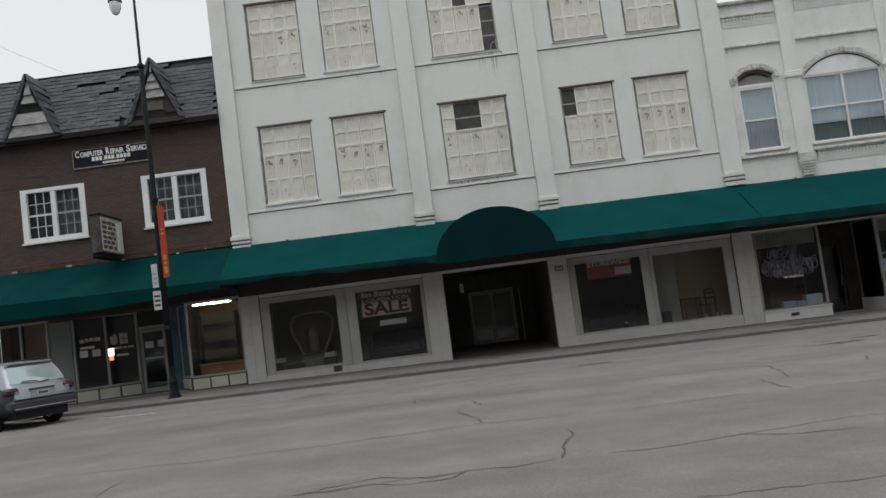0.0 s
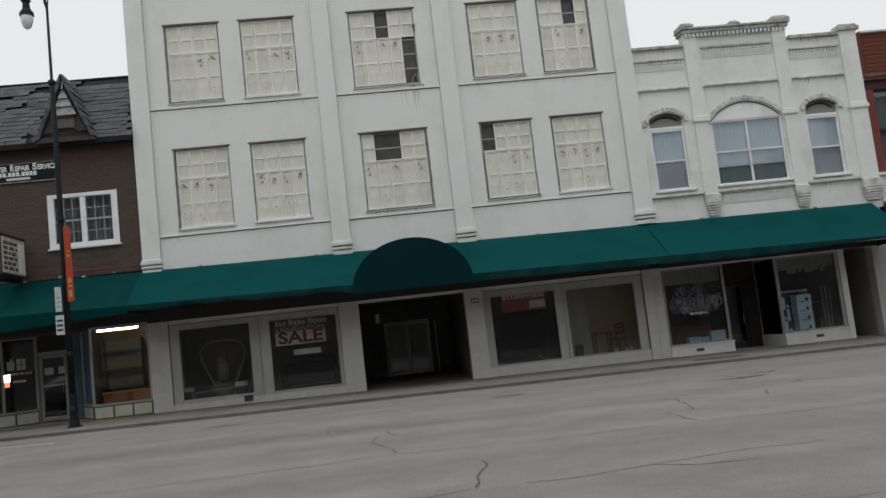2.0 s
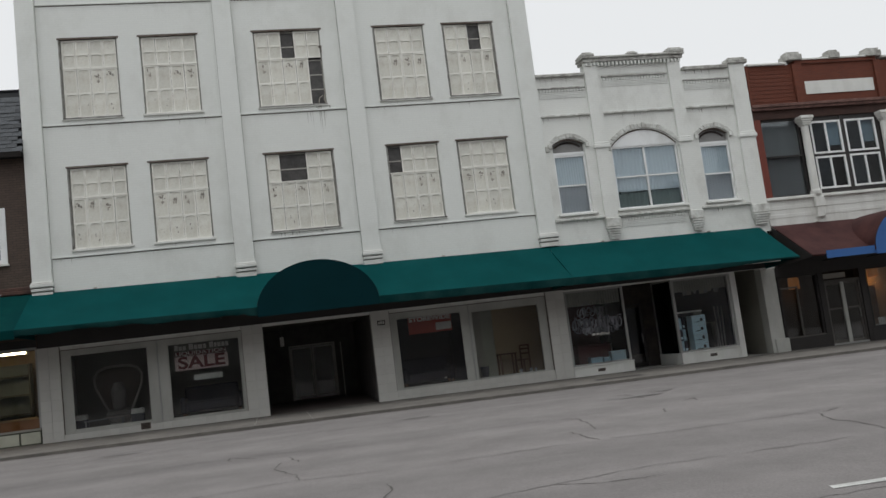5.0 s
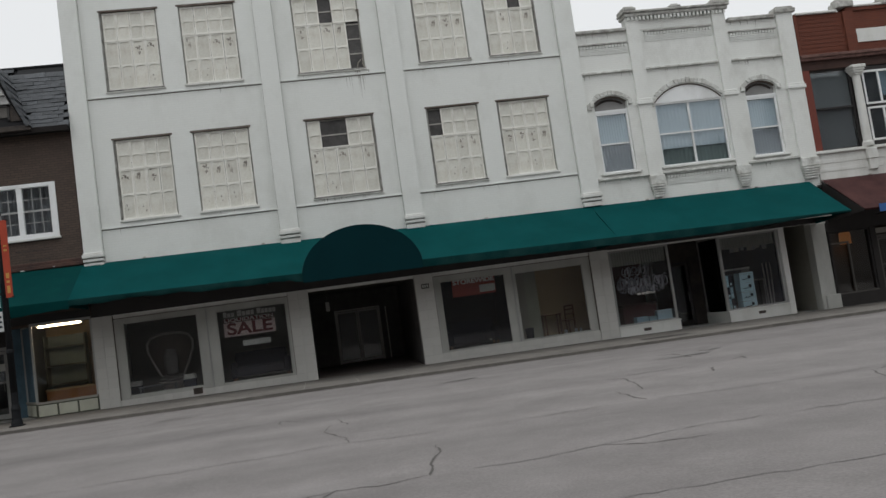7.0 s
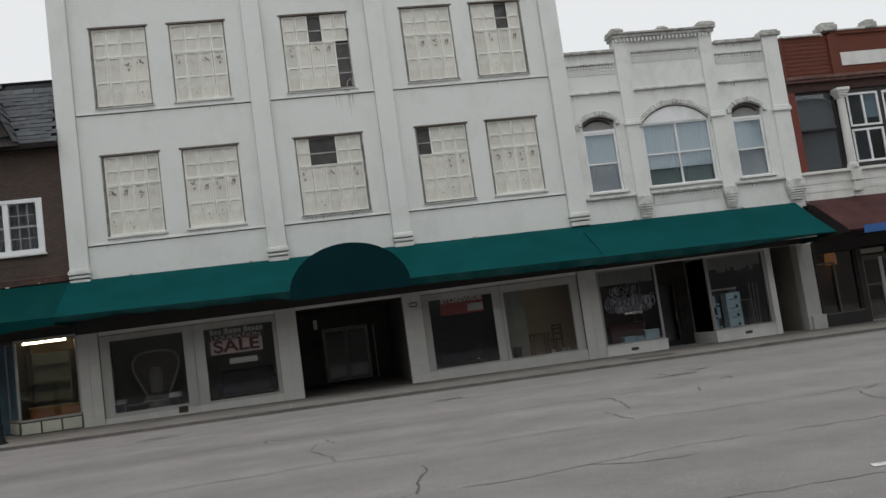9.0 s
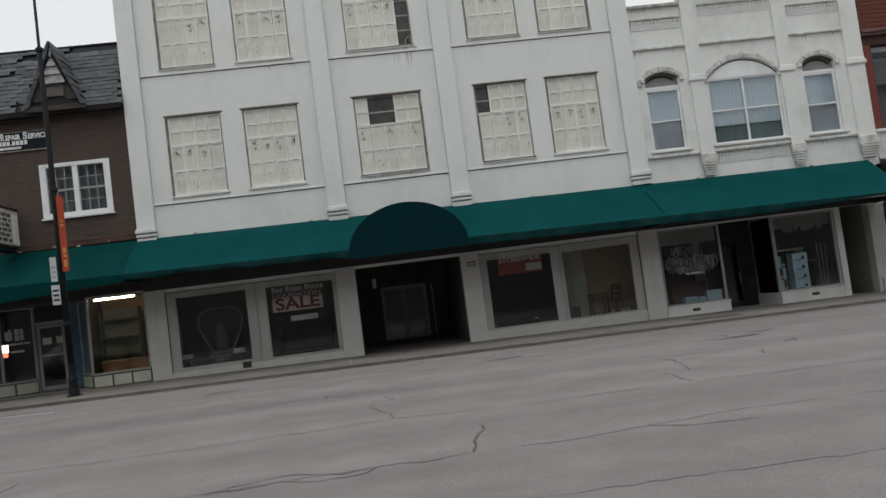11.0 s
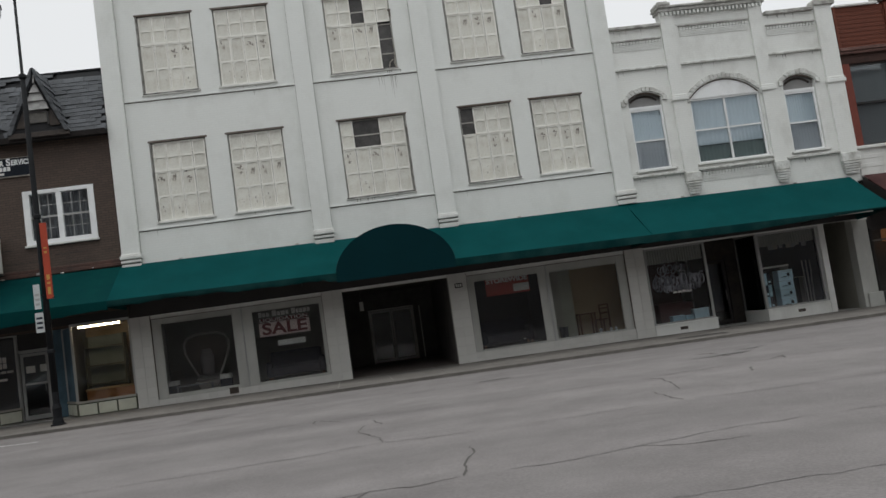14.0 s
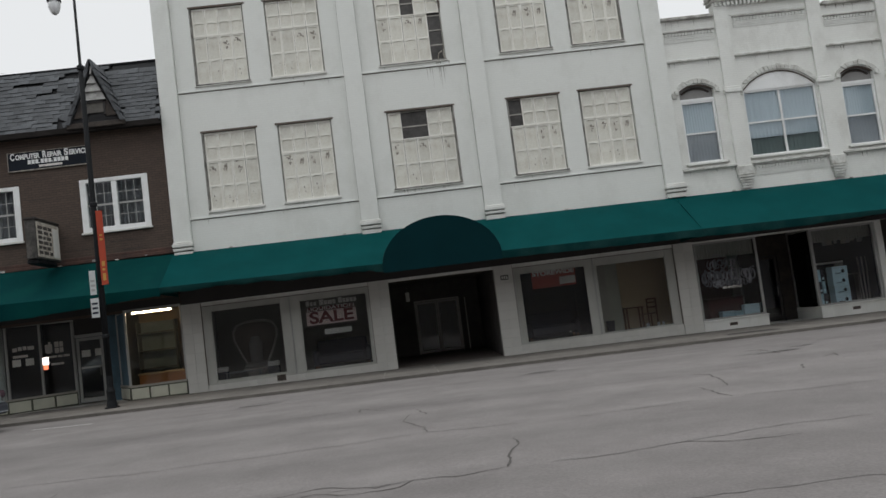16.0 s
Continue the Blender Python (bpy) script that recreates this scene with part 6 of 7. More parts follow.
setting("wall_passage_back", boxes((16.16, 17.22, 29.0, 29.1, -0.1, 3.3)), mat("dim_green_grey_paint", (0.16, 0.155, 0.135), 0.85), "dim painted wall at the passage end", "wall")
setting("floor_cream_shop", boxes((9.8, 11.84, F + 0.302, 41.9, -0.2, 0.40), (13.83, 15.99, F + 0.302, 41.9, -0.2, 0.40)), FLOOR_MAT, "dark display floor", "floor")
setting("wall_cream_shop_west", boxes((9.8, 11.84, 29.4, 29.5, 0.4, 3.3)), mat("dark_red_cloth", (0.06, 0.022, 0.024), 0.95, vary=0.2), "dark red curtain wall behind a display", "wall")
# navy tone puts the unlit shop's darkness into its walls
NAVY_GLOOM = mat("dark_navy_gloom", (0.030, 0.038, 0.062), 0.8, vary=0.2)
setting("wall_cream_shop_side", boxes((15.94, 15.995, F + 0.31, 31.4, 0.41, 3.29)), NAVY_GLOOM, "side wall of the shop, toned navy for the dark interior", "wall")
setting("wall_cream_shop_east", boxes((13.83, 15.93, 31.4, 31.5, 0.4, 3.3)), NAVY_GLOOM, "back wall of the shop, toned navy for the dark interior", "wall")
# faded lettering on the glass becomes plain shapes
let = thing("window_lettering", "faded white lettering on the glass, worn to plain shapes", "lettering")
rng = random.Random(31)
DIM_INK = mat("worn_grey_print", (0.27, 0.27, 0.30), 0.9, vary=0.25, scale=40)
FAINT_INK = mat("faint_grey_print", (0.15, 0.15, 0.17), 0.9, vary=0.25, scale=40)
GY = F + 0.07


def flourish(xc, zc, w, h, turns, material, r):
    """A looping stroke, as the worn remains of a drawn letter."""
    pts = []
    a0 = rng.uniform(0, 6.28)
    for k in range(15):
        a = a0 + turns * 2 * math.pi * k / 14
        f = 1 - 0.45 * k / 14
        pts.append((xc + w * 0.5 * f * math.cos(a), GY, zc + h * 0.5 * f * math.sin(a)))
    part("mark", pipe(nb(), pts, r, 5), material, let)


for z, x0, x1, h, step in ((2.20, 10.26, 11.22, 0.40, 0.17), (1.80, 10.04, 11.70, 0.44, 0.16), (1.56, 10.10, 11.62, 0.24, 0.13)):
    x = x0
    while x < x1:
        flourish(x, z + rng.uniform(-0.05, 0.05), step * rng.uniform(0.8, 1.5), h * rng.uniform(0.6, 1.1), rng.choice((0.5, 1.1, 1.7, 2.3)), DIM_INK if rng.random() < 0.6 else FAINT_INK, rng.uniform(0.010, 0.030))
        x += step * rng.uniform(0.4, 0.75)
part("mark", pipe(nb(), [(10.36 + 0.34 * k / 8, GY, 2.42 + 0.08 * math.sin(math.pi * k / 8)) for k in range(9)], 0.022, 5), DIM_INK, let)
for x0 in (10.62, 10.78, 10.94, 11.12):
    part("mark", boxes((x0, x0 + 0.13, GY, GY + 0.003, 1.38, 1.45)), PALE_INK, let)
BOX_BLUE = mat("pale_blue_carton", (0.42, 0.66, 0.78), 0.8, vary=0.08, rand=0.1)
BOX_WHITE = mat("white_carton", (0.62, 0.84, 0.95), 0.8, vary=0.06, rand=0.06)


def carton(x, y, z, w, d, h, material, label, turn=0, tilt=0, spot=True):
    c = thing("carton", label, "box", (x, y, z), "cartons in the shop windows", turn)
    part("body", boxes((-w / 2, w / 2, -d / 2, d / 2, 0, h), bevel=0.006), material, c)
    part("lid_seam", boxes((-w / 2 - 0.002, w / 2 + 0.002, -d / 2 - 0.003, d / 2, h * 0.80, h * 0.83)), ALU, c)
    if spot:
        b = nb()
        prism(b, [(w * 0.18 + 0.055 * math.cos(2 * math.pi * k / 10), h * 0.45 + 0.065 * math.sin(2 * math.pi * k / 10)) for k in range(10)], -d / 2 - 0.004, -d / 2)
        part("printed_spot", b, DARK_CLOTH, c, "dark printed spot")
        part("printed_bar", boxes((-w * 0.35, w * 0.05, -d / 2 - 0.004, -d / 2, h * 0.2, h * 0.28)), DARK_CLOTH, c)
    return c


for k in range(4):
    carton(14.64 + random.uniform(-0.015, 0.015), 27.36, 0.40 + k * 0.31, 0.52, 0.4, 0.305, BOX_WHITE, "pale blue-white carton with a dark printed spot, stacked four high")
carton(10.76, 27.42, 0.41, 0.42, 0.3, 0.22, BOX_BLUE, "pale blue carton on the display floor", 0, 0, False)
carton(11.13, 27.42, 0.41, 0.27, 0.25, 0.19, BOX_BLUE, "small pale blue carton on the display floor", 8, 0, False)
carton(11.58, 27.42, 0.41, 0.50, 0.3, 0.36, BOX_WHITE, "white carton on the display floor", -6, 0, False)
cnt = thing("display_counter", "glass display counter with a pale top", "counter")
part("tabletop", boxes((13.95, 15.25, 27.95, 28.5, 1.76, 1.82), bevel=0.008), WHITE_PAINT, cnt)
part("glass_front", boxes((13.97, 15.23, 27.97, 27.98, 0.5, 1.76)), GLASS, cnt)
for px in (13.97, 15.19):
    part("post", boxes((px, px + 0.04, 27.98, 28.48, 0.4, 1.76)), ALU, cnt)
rng = random.Random(8)
for k in range(9):
    px = 13.93 + (k % 3) * 0.12
    g = thing("small_goods", "small blue and white packet in a counter", "packet", (px, 27.45, 0.40 + (k // 3) * 0.40), "packets in the counter")
    part("packet", boxes((-0.05, 0.05, -0.05, 0.05, 0, 0.40), bevel=0.005), BOX_BLUE if k % 2 else DARK_CLOTH, g)
    part("label", boxes((-0.035, 0.035, -0.054, -0.05, 0.06, 0.14)), BOX_WHITE, g)
for k in range(3):
    pl = thing("leaning_board", "long pale board leaning inside a shop window", "board", (15.62 + 0.09 * k, 27.75, 0.40), "leaning boards", 0)
    pl.matrix_basis = pose(15.55 + 0.1 * k, 27.55, 0.40, -9, 4 + 2 * k, 0)
    part("board", boxes((-0.025, 0.025, 0, 0.02, 0, 1.5)), PALE_SHINGLE, pl)
for x0, x1, z0, lab in ((9.84, 11.86, 2.42, "faded grey-green valance across a shop window"), (13.80, 15.90, 2.50, "pale grey valance across a shop window")):
    vl = thing("window_valance", lab, "valance", group="valances in the shop windows")
    blind(vl, x0, x1, z0, 2.93, F + 0.22, mat("faded_valance_cloth", (0.36, 0.365, 0.33), 0.9, vary=0.12), 22, "cloth", 0.03)
rng = random.Random(61)
for k in range(7):
    px = 14.35 + k * 0.2 + rng.uniform(-0.07, 0.07)
    hd = thing("hanging_goods", "small pale packet hung below the valance", "packet", (px, F + 0.30, 2.34), "packets hung in the window")
    part("packet", boxes((-rng.uniform(0.04, 0.11), rng.uniform(0.04, 0.1), -0.02, 0.02, rng.uniform(0, 0.09), 0.24), bevel=0.008), PLASTER if k % 2 else DIM_CURTAIN, hd)
    part("thread", pipe(nb(), [(0, 0, 0.1), (0, 0, 0.66)], 0.004, 5), ALU, hd)
chair_red = thing("red_chest", "dark red cloth-covered chest in a shop window", "chest", (10.95, 28.1, 0.40))
part("body", boxes((-0.62, 0.62, -0.25, 0.25, 0, 0.62), bevel=0.03), mat("dark_red_cover", (0.075, 0.016, 0.02), 0.9, vary=0.15), chair_red)
part("lid", boxes((-0.64, 0.64, -0.27, 0.27, 0.62, 0.68), bevel=0.02), mat("dark_red_lid", (0.055, 0.013, 0.016), 0.8), chair_red)
sh = thing("wall_shelf", "thin metal shelf across a shop window", "shelf")
part("shelf_board", boxes((15.1, 15.95, 28.3, 28.6, 1.30, 1.33)), ALU, sh)
part("bracket", boxes((15.15, 15.18, 28.32, 28.58, 0.40, 1.30)), ALU, sh)
part("bracket", boxes((15.88, 15.91, 28.32, 28.58, 0.40, 1.30)), ALU, sh)

# ---- shop front of the red building ----
red = tagged(thing("shopfront_red", "dark painted shop front with warm-lit windows", "shop front"), kind="structure")
part("fascia", boxes((17.75, 31, F, F + 0.3, 2.62, 4.3)), DARK_PAINT_AND_SHADE, red)
for a, b in ((17.84, 19.44), (21.30, 31.0)):
    part("base", boxes((a, b, F - 0.02, F + 0.25, -0.3, 0.40)), DARK_PAINT_AND_SHADE, red)
part("pier", boxes((19.44, 19.66, F - 0.01, F + 0.28, -0.3, 2.62), (21.16, 21.40, F - 0.01, F + 0.28, -0.3, 2.62)), DARK_PAINT_AND_SHADE, red)
DIM_BRONZE = mat("dim_bronze_frame", (0.12, 0.11, 0.10), 0.5, metal=0.2, vary=0.15)
shop_window(61, 17.84, 19.44, 0.40, 2.62, "dark-framed shop window", F + 0.03, (0.05, 0.05, 0.04, 0.05), DARK_PAINT_AND_SHADE)
part("mullion", boxes((18.52, 18.57, F - 0.01, F + 0.06, 0.44, 2.2), (17.9, 18.57, F - 0.01, F + 0.06, 2.16, 2.22), (17.9, 19.42, F - 0.02, F + 0.06, 0.40, 0.45)), DIM_BRONZE, red)
shop_window(62, 21.40, 25.4, 0.40, 2.62, "warm-lit shop window in a dark frame", F + 0.03, (0.05, 0.05, 0.05, 0.05), DARK_PAINT_AND_SHADE)
shop_window(63, 25.4, 31.0, 0.40, 2.62, "dark-framed shop window", F + 0.03, (0.05, 0.05, 0.05, 0.05), DARK_PAINT_AND_SHADE)
zr = walk_z(20.4)
part("transom_sign", boxes((19.74, 20.66, F + 0.1, F + 0.2, 2.36, 2.54)), PLASTER, red, "pale board over the door")
part("door_surround", boxes((19.66, 19.72, F + 0.05, F + 0.2, zr, 2.30), (21.10, 21.16, F + 0.05, F + 0.2, zr, 2.30), (19.72, 21.10, F + 0.05, F + 0.2, 2.20, 2.30)), DIM_BRONZE, red)
part("door_sill", boxes((19.66, 21.16, F + 0.03, F + 0.25, zr - 0.02, zr + 0.06)), ALU, red)
part("centre_stile", boxes((20.36, 20.50, F + 0.06, F + 0.1, zr + 0.06, 2.2), bevel=0.006), STORE_FRAME, red)
door_leaf(4, 19.73, 20.42, zr + 0.06, 2.19, F + 0.1, DIM_BRONZE, "pale-framed glass shop door", 0.07, 1.25)
door_leaf(5, 20.44, 21.09, zr + 0.06, 2.19, F + 0.1, DIM_BRONZE, "pale-framed glass shop door", 0.06, 1.25)
setting("floor_red_shop", boxes((17.95, 30.7, F + 0.302, 33.9, -0.3, -0.02)), FLOOR_MAT, "dark shop floor", "floor")
setting("wall_red_shop_back", boxes((17.95, 30.7, 31.2, 31.3, -0.1, 3.4)), TAN_WALL, "tan back wall of a lit shop", "wall")
# added dark wall hides the lit back wall from the door
setting("wall_red_shop_front", boxes((17.95, 23.0, 29.2, 29.3, -0.02, 3.4)), mat("dark_brown_panelling", (0.03, 0.02, 0.014), 0.7, vary=0.15), "dark brown wall added to keep the shop door dark", "wall")
LAMP_GLOW = glow_mat("warm_lamp_glow", (0.5, 0.2, 0.06), 0.16)
bulb_data = bpy.data.lights.new("shop_bulb", "POINT")
bulb_data.energy, bulb_data.color, bulb_data.shadow_soft_size = 5.0, (1.0, 0.46, 0.13), 0.1
dim_bulb = bulb_data.copy()
dim_bulb.energy = 0.8
for px, py, pz, lit in ((24.75, 30.75, 2.80, bulb_data), (19.75, 28.9, 2.62, dim_bulb)):
    l = thing("ceiling_lamp", "warm glowing ceiling lamp in a shop", "lamp", (px, py, pz), "ceiling lamps in the lit shop")
    part("shade", tube(nb(), 0, 0, [(0.21, -0.46), (0.20, -0.06), (0.08, 0.04)], 14), LAMP_GLOW, l)
    part("stem", pipe(nb(), [(0, 0, 0.04), (0, 0, 3.39 - pz)], 0.012, 6), BLACK_METAL, l)
    bulb = new("shop_bulb", lit)
    bulb.matrix_basis = pose(px, py, pz - 0.66)
cab = thing("wall_cabinet", "dark wooden cabinet inside a lit shop", "cabinet", (23.0, 30.2, -0.02))
part("body", boxes((-1.3, 1.3, 0, 0.5, 0, 2.0), bevel=0.01), WOOD, cab)
for k in range(3):
    part("door", boxes((-1.26 + k * 0.85, -0.44 + k * 0.85, -0.02, 0, 0.1, 1.9), bevel=0.01), WOOD, cab)
pp = thing("paper_stack", "white papers leaning in a shop window", "papers", (22.15, 27.5, -0.02))
part("stand", boxes((-0.3, 0.3, -0.1, 0.1, 0, 0.44)), WOOD, pp)
part("sheet", boxes((-0.13, 0.15, -0.02, 0.0, 0.44, 0.76)), WHITE_PAINT, pp)
part("sheet", boxes((-0.42, -0.18, -0.04, 0.1, 0.44, 0.5)), WHITE_PAINT, pp)

# ---- shop front of the brown building ----
brown = tagged(thing("shopfront_brown", "shop front with cream tiled base and slanted glass to a recessed door", "shop front"), kind="structure")
DY = 28.4
GREEN_TRIM = mat("dull_green_trim", (0.10, 0.105, 0.075), 0.7, vary=0.1)
BLUE_PANEL = mat("dark_blue_board", (0.085, 0.16, 0.215), 0.6, vary=0.2, scale=10)


def run(parent, name, p0, p1, z0, z1, thick, material, label=""):
    """An upright slab between two points of the plan."""
    (ax, ay), (bx, by) = p0, p1
    d = Vector((bx - ax, by - ay)).normalized()
    n = Vector((-d.y, d.x)) * thick / 2
    b = nb()
    q = [(ax + n.x, ay + n.y), (bx + n.x, by + n.y), (bx - n.x, by - n.y), (ax - n.x, ay - n.y)]
    lo, hi = [b.verts.new((x, y, z0)) for x, y in q], [b.verts.new((x, y, z1)) for x, y in q]
    b.faces.new(lo)
    b.faces.new(hi)
    for k in range(4):
        b.faces.new((lo[k], lo[(k + 1) % 4], hi[(k + 1) % 4], hi[k]))
    return part(name, b, material, parent, label)


def along(p0, p1, f):
    return (p0[0] + (p1[0] - p0[0]) * f, p0[1] + (p1[1] - p0[1]) * f)


part("fascia", boxes((-14.7, -6.76, F - 0.01, F + 0.3, 3.08, 3.32)), DARK_PAINT_AND_SHADE, brown)
RUNS = [((-6.76, F), (-8.50, F), 3), ((-8.50, F), (-9.20, DY), 2), ((-10.66, DY), (-13.0, F), 4), ((-13.0, F), (-14.7, F), 3)]
for p0, p1, n in RUNS:
    zb = walk_z(p0[0])
    run(brown, "base_bed", p0, p1, zb - 0.08, zb + 0.40, 0.10, GREEN_TRIM)
    run(brown, "base_cap", p0, p1, zb + 0.40, zb + 0.46, 0.16, PLASTER)
    dx, dy_ = p1[0] - p0[0], p1[1] - p0[1]
    ln = math.hypot(dx, dy_)
    for k in range(n):
        a, b = along(p0, p1, (k + 0.05) / n), along(p0, p1, (k + 0.95) / n)
        off = Vector((-dy_, dx)).normalized() * 0.058
        if off.y > 0:
            off = -off
        run(brown, "base_tile", (a[0] + off.x, a[1] + off.y), (b[0] + off.x, b[1] + off.y), zb + 0.04, zb + 0.36, 0.02, CREAM_TILE)
for no, (p0, p1, n) in enumerate(RUNS):
    w = tagged(thing("window_%d" % (71 + no), "tall shop pane above a cream tiled base", "window"), kind="structure")
    zb = walk_z(p0[0]) + 0.46
    if no == 1:
        run(w, "pane", p0, p1, zb, 3.08, 0.012, BLUE_PANEL, "dark blue boarded pane")
    else:
        run(w, "pane", p0, p1, zb, 3.08, 0.008, GLASS).visible_shadow = False
    run(w, "head", p0, p1, 3.0, 3.08, 0.07, ALU)
    posts = {0: (0.0, 1.0), 1: (1.0,), 2: (0.0, 0.36, 0.72, 1.0), 3: (0.5, 1.0)}[no]
    for f in posts:
        c = along(p0, p1, f)
        part("mullion", boxes((c[0] - 0.035, c[0] + 0.035, c[1] - 0.05, c[1] + 0.03, zb, 3.0), bevel=0.006), ALU, w)
# added pale sheet paints the sky's reflection on this pane
pane_glare = thing("window_blind", "pale grey-green sheet that stands in for sky reflected in a shop pane", "blind")
q0, q1 = along(RUNS[2][0], RUNS[2][1], 0.745), along(RUNS[2][0], RUNS[2][1], 0.975)
run(pane_glare, "reflection_sheet", (q0[0] - 0.05, q0[1] + 0.09), (q1[0] - 0.05, q1[1] + 0.09), 0.75, 2.98, 0.01, mat("pale_sky_reflection", (0.58, 0.62, 0.60), 0.85, vary=0.08, streak=0.7))
run(pane_glare, "head_rail", (q0[0] - 0.05, q0[1] + 0.09), (q1[0] - 0.05, q1[1] + 0.09), 2.98, 3.09, 0.03, ALU)
door_leaf(6, -10.58, -9.72, walk_z(-10) + 0.03, 2.42, DY + 0.02, ALU, "aluminium-framed glass shop door with notices", 0.09, 1.45)
part("door_surround", boxes((-10.70, -10.60, DY - 0.02, DY + 0.12, 0.2, 3.08), (-9.70, -9.62, DY - 0.02, DY + 0.12, 0.2, 3.08), (-10.60, -9.70, DY - 0.01, DY + 0.1, 2.44, 2.54), bevel=0.006), ALU, brown)
part("door_side", boxes((-9.62, -9.16, DY, DY + 0.1, 0.2, 3.08)), BLUE_PANEL, brown)
part("over_door", boxes((-10.60, -9.70, DY, DY + 0.1, 2.54, 3.08)), DARK_PAINT_AND_SHADE, brown)
setting("ceiling_shop_door", boxes((-13.0, -8.5, F + 0.302, DY + 0.1, 3.1, 3.2)), SHADED_PLASTER, "dim soffit over the recessed door", "ceiling")
setting("floor_brown_shop", boxes((-8.4, -6.76, F + 0.12, 33, -0.1, 0.62), (-14.4, -13.1, F + 0.12, 33, -0.1, 0.62), (-13.1, -10.8, DY + 0.12, 33, -0.1, 0.4)), FLOOR_MAT, "dark shop floor", "floor")
setting("wall_brown_shop_back", boxes((-9.15, -6.76, 30.6, 30.7, 0, 3.3)), TAN_WALL, "tan back wall of the shop", "wall")
# the bluish reflection of the panes is put into this wall's colour
setting("wall_brown_shop_dark", boxes((-14.4, -9.25, 30.6, 30.7, 0, 3.3)), mat("blue_grey_reflection_tone", (0.11, 0.125, 0.14), 0.8, vary=0.15), "back wall of the shop, toned blue-grey for reflections in the glass", "wall")
setting("wall_brown_shop_divider", boxes((-9.25, -9.15, DY + 0.12, 30.6, 0, 3.3)), SHADED_PLASTER, "partition between two shops", "wall")
setting("wall_brown_shop_tan", boxes((-14.4, -13.1, 28.3, 28.4, 0.62, 3.3)), mat("warm_tan_board", (0.58, 0.37, 0.18), 0.8, vary=0.1), "warm tan boarded wall in the window", "wall")

tubel = thing("tube_lamp", "glowing fluorescent tube lamp inside a shop window", "lamp")
part("tube", pipe(nb(), [(-8.36, F + 0.32, 2.985), (-7.12, F + 0.32, 2.985)], 0.042, 12), glow_mat("tube_glow", (1.0, 0.80, 0.52), 21.0), tubel)
part("housing", boxes((-8.40, -7.08, F + 0.26, F + 0.40, 3.05, 3.3)), WHITE_PAINT, tubel)
for px in (-8.38, -7.10):
    part("end_cap", boxes((px - 0.02, px + 0.02, F + 0.26, F + 0.40, 2.92, 3.05)), WHITE_PAINT, tubel)

# goods in the shop window
cnt = thing("shop_counter", "orange-brown wooden counter behind the shop window", "counter", (-7.7, 28.4, 0.62))
part("body", boxes((-0.95, 0.92, 0, 0.5, 0, 0.34), bevel=0.01), mat("orange_brown_wood", (0.36, 0.15, 0.05), 0.5, vary=0.12), cnt)
part("worktop", boxes((-0.98, 0.94, -0.03, 0.53, 0.34, 0.40), bevel=0.01), mat("light_wood_top", (0.42, 0.28, 0.14), 0.5, vary=0.12), cnt)
shv = thing("shelf_unit", "grey metal shelf unit behind the shop window", "shelf", (-8.15, 29.2, 0.62))
for px in (-0.7, 0.55):
    part("upright", boxes((px, px + 0.04, 0, 0.4, 0, 2.1)), GREEN_TRIM, shv)
for pz in (0.5, 1.1, 1.7):
    part("shelf_board", boxes((-0.66, 0.55, 0, 0.4, pz, pz + 0.04)), GREEN_TRIM, shv)
part("back", boxes((-0.66, 0.55, 0.4, 0.42, 0, 2.1)), mat("grey_green_panel", (0.20, 0.23, 0.21), 0.8), shv)


def on_pane(f0, f1, z0, z1, name, parent, material, out=0.02, shape=0):
    """A flat mark on the slanted glass, at a share of its length from the door."""
    p0, p1 = RUNS[2][0], RUNS[2][1]
    a, b = along(p0, p1, f0), along(p0, p1, f1)
    d = Vector((p1[0] - p0[0], p1[1] - p0[1])).normalized()
    off = Vector((-d.y, d.x)) * out
    if off.y > 0:
        off = -off
    return run(parent, name, (a[0] + off.x, a[1] + off.y), (b[0] + off.x, b[1] + off.y), z0, z1, 0.004, material)


lt = thing("pane_lettering", "white lettering and emblems on slanted shop glass, worn to plain bars", "lettering")
for f0, f1, z0, z1 in ((0.235, 0.315, 2.08, 2.34), (0.25, 0.30, 2.05, 2.08), (0.25, 0.275, 2.34, 2.42), (0.115, 0.155, 2.23, 2.40), (0.163, 0.21, 2.23, 2.41), (0.115, 0.155, 2.05, 2.21), (0.163, 0.21, 2.04, 2.21)):
    on_pane(f0, f1, z0, z1, "emblem", lt, PALE_INK)
for f0, f1, z0, z1 in ((0.05, 0.12, 1.90, 1.97), (0.13, 0.18, 1.90, 1.97), (0.19, 0.31, 1.90, 1.97), (0.12, 0.26, 1.66, 1.73), (0.43, 0.50, 2.24, 2.36), (0.51, 0.55, 2.25, 2.37), (0.56, 0.60, 2.24, 2.36), (0.61, 0.66, 2.22, 2.34), (0.50, 0.66, 2.02, 2.10)):
    on_pane(f0, f1, z0, z1, "bar", lt, PALE_INK)
for f0, f1 in ((0.44, 0.53), (0.58, 0.67)):
    pn = thing("paper_notice", "white paper notice taped to slanted shop glass", "notice", group="paper notices")
    on_pane(f0, f1, 1.75, 1.97, "sheet", pn, WHITE_PAINT)
for x0, x1, z0, z1 in ((-10.42, -10.14, 1.80, 2.02), (-9.99, -9.79, 1.80, 2.03)):
    pn = thing("paper_notice", "white paper notice taped to a glass door", "notice", group="paper notices")
    part("sheet", boxes((x0, x1, DY + 0.01, DY + 0.014, z0, z1)), WHITE_PAINT, pn)
neon = thing("lit_sign", "small glowing white and red lit sign in a shop window", "lit sign")
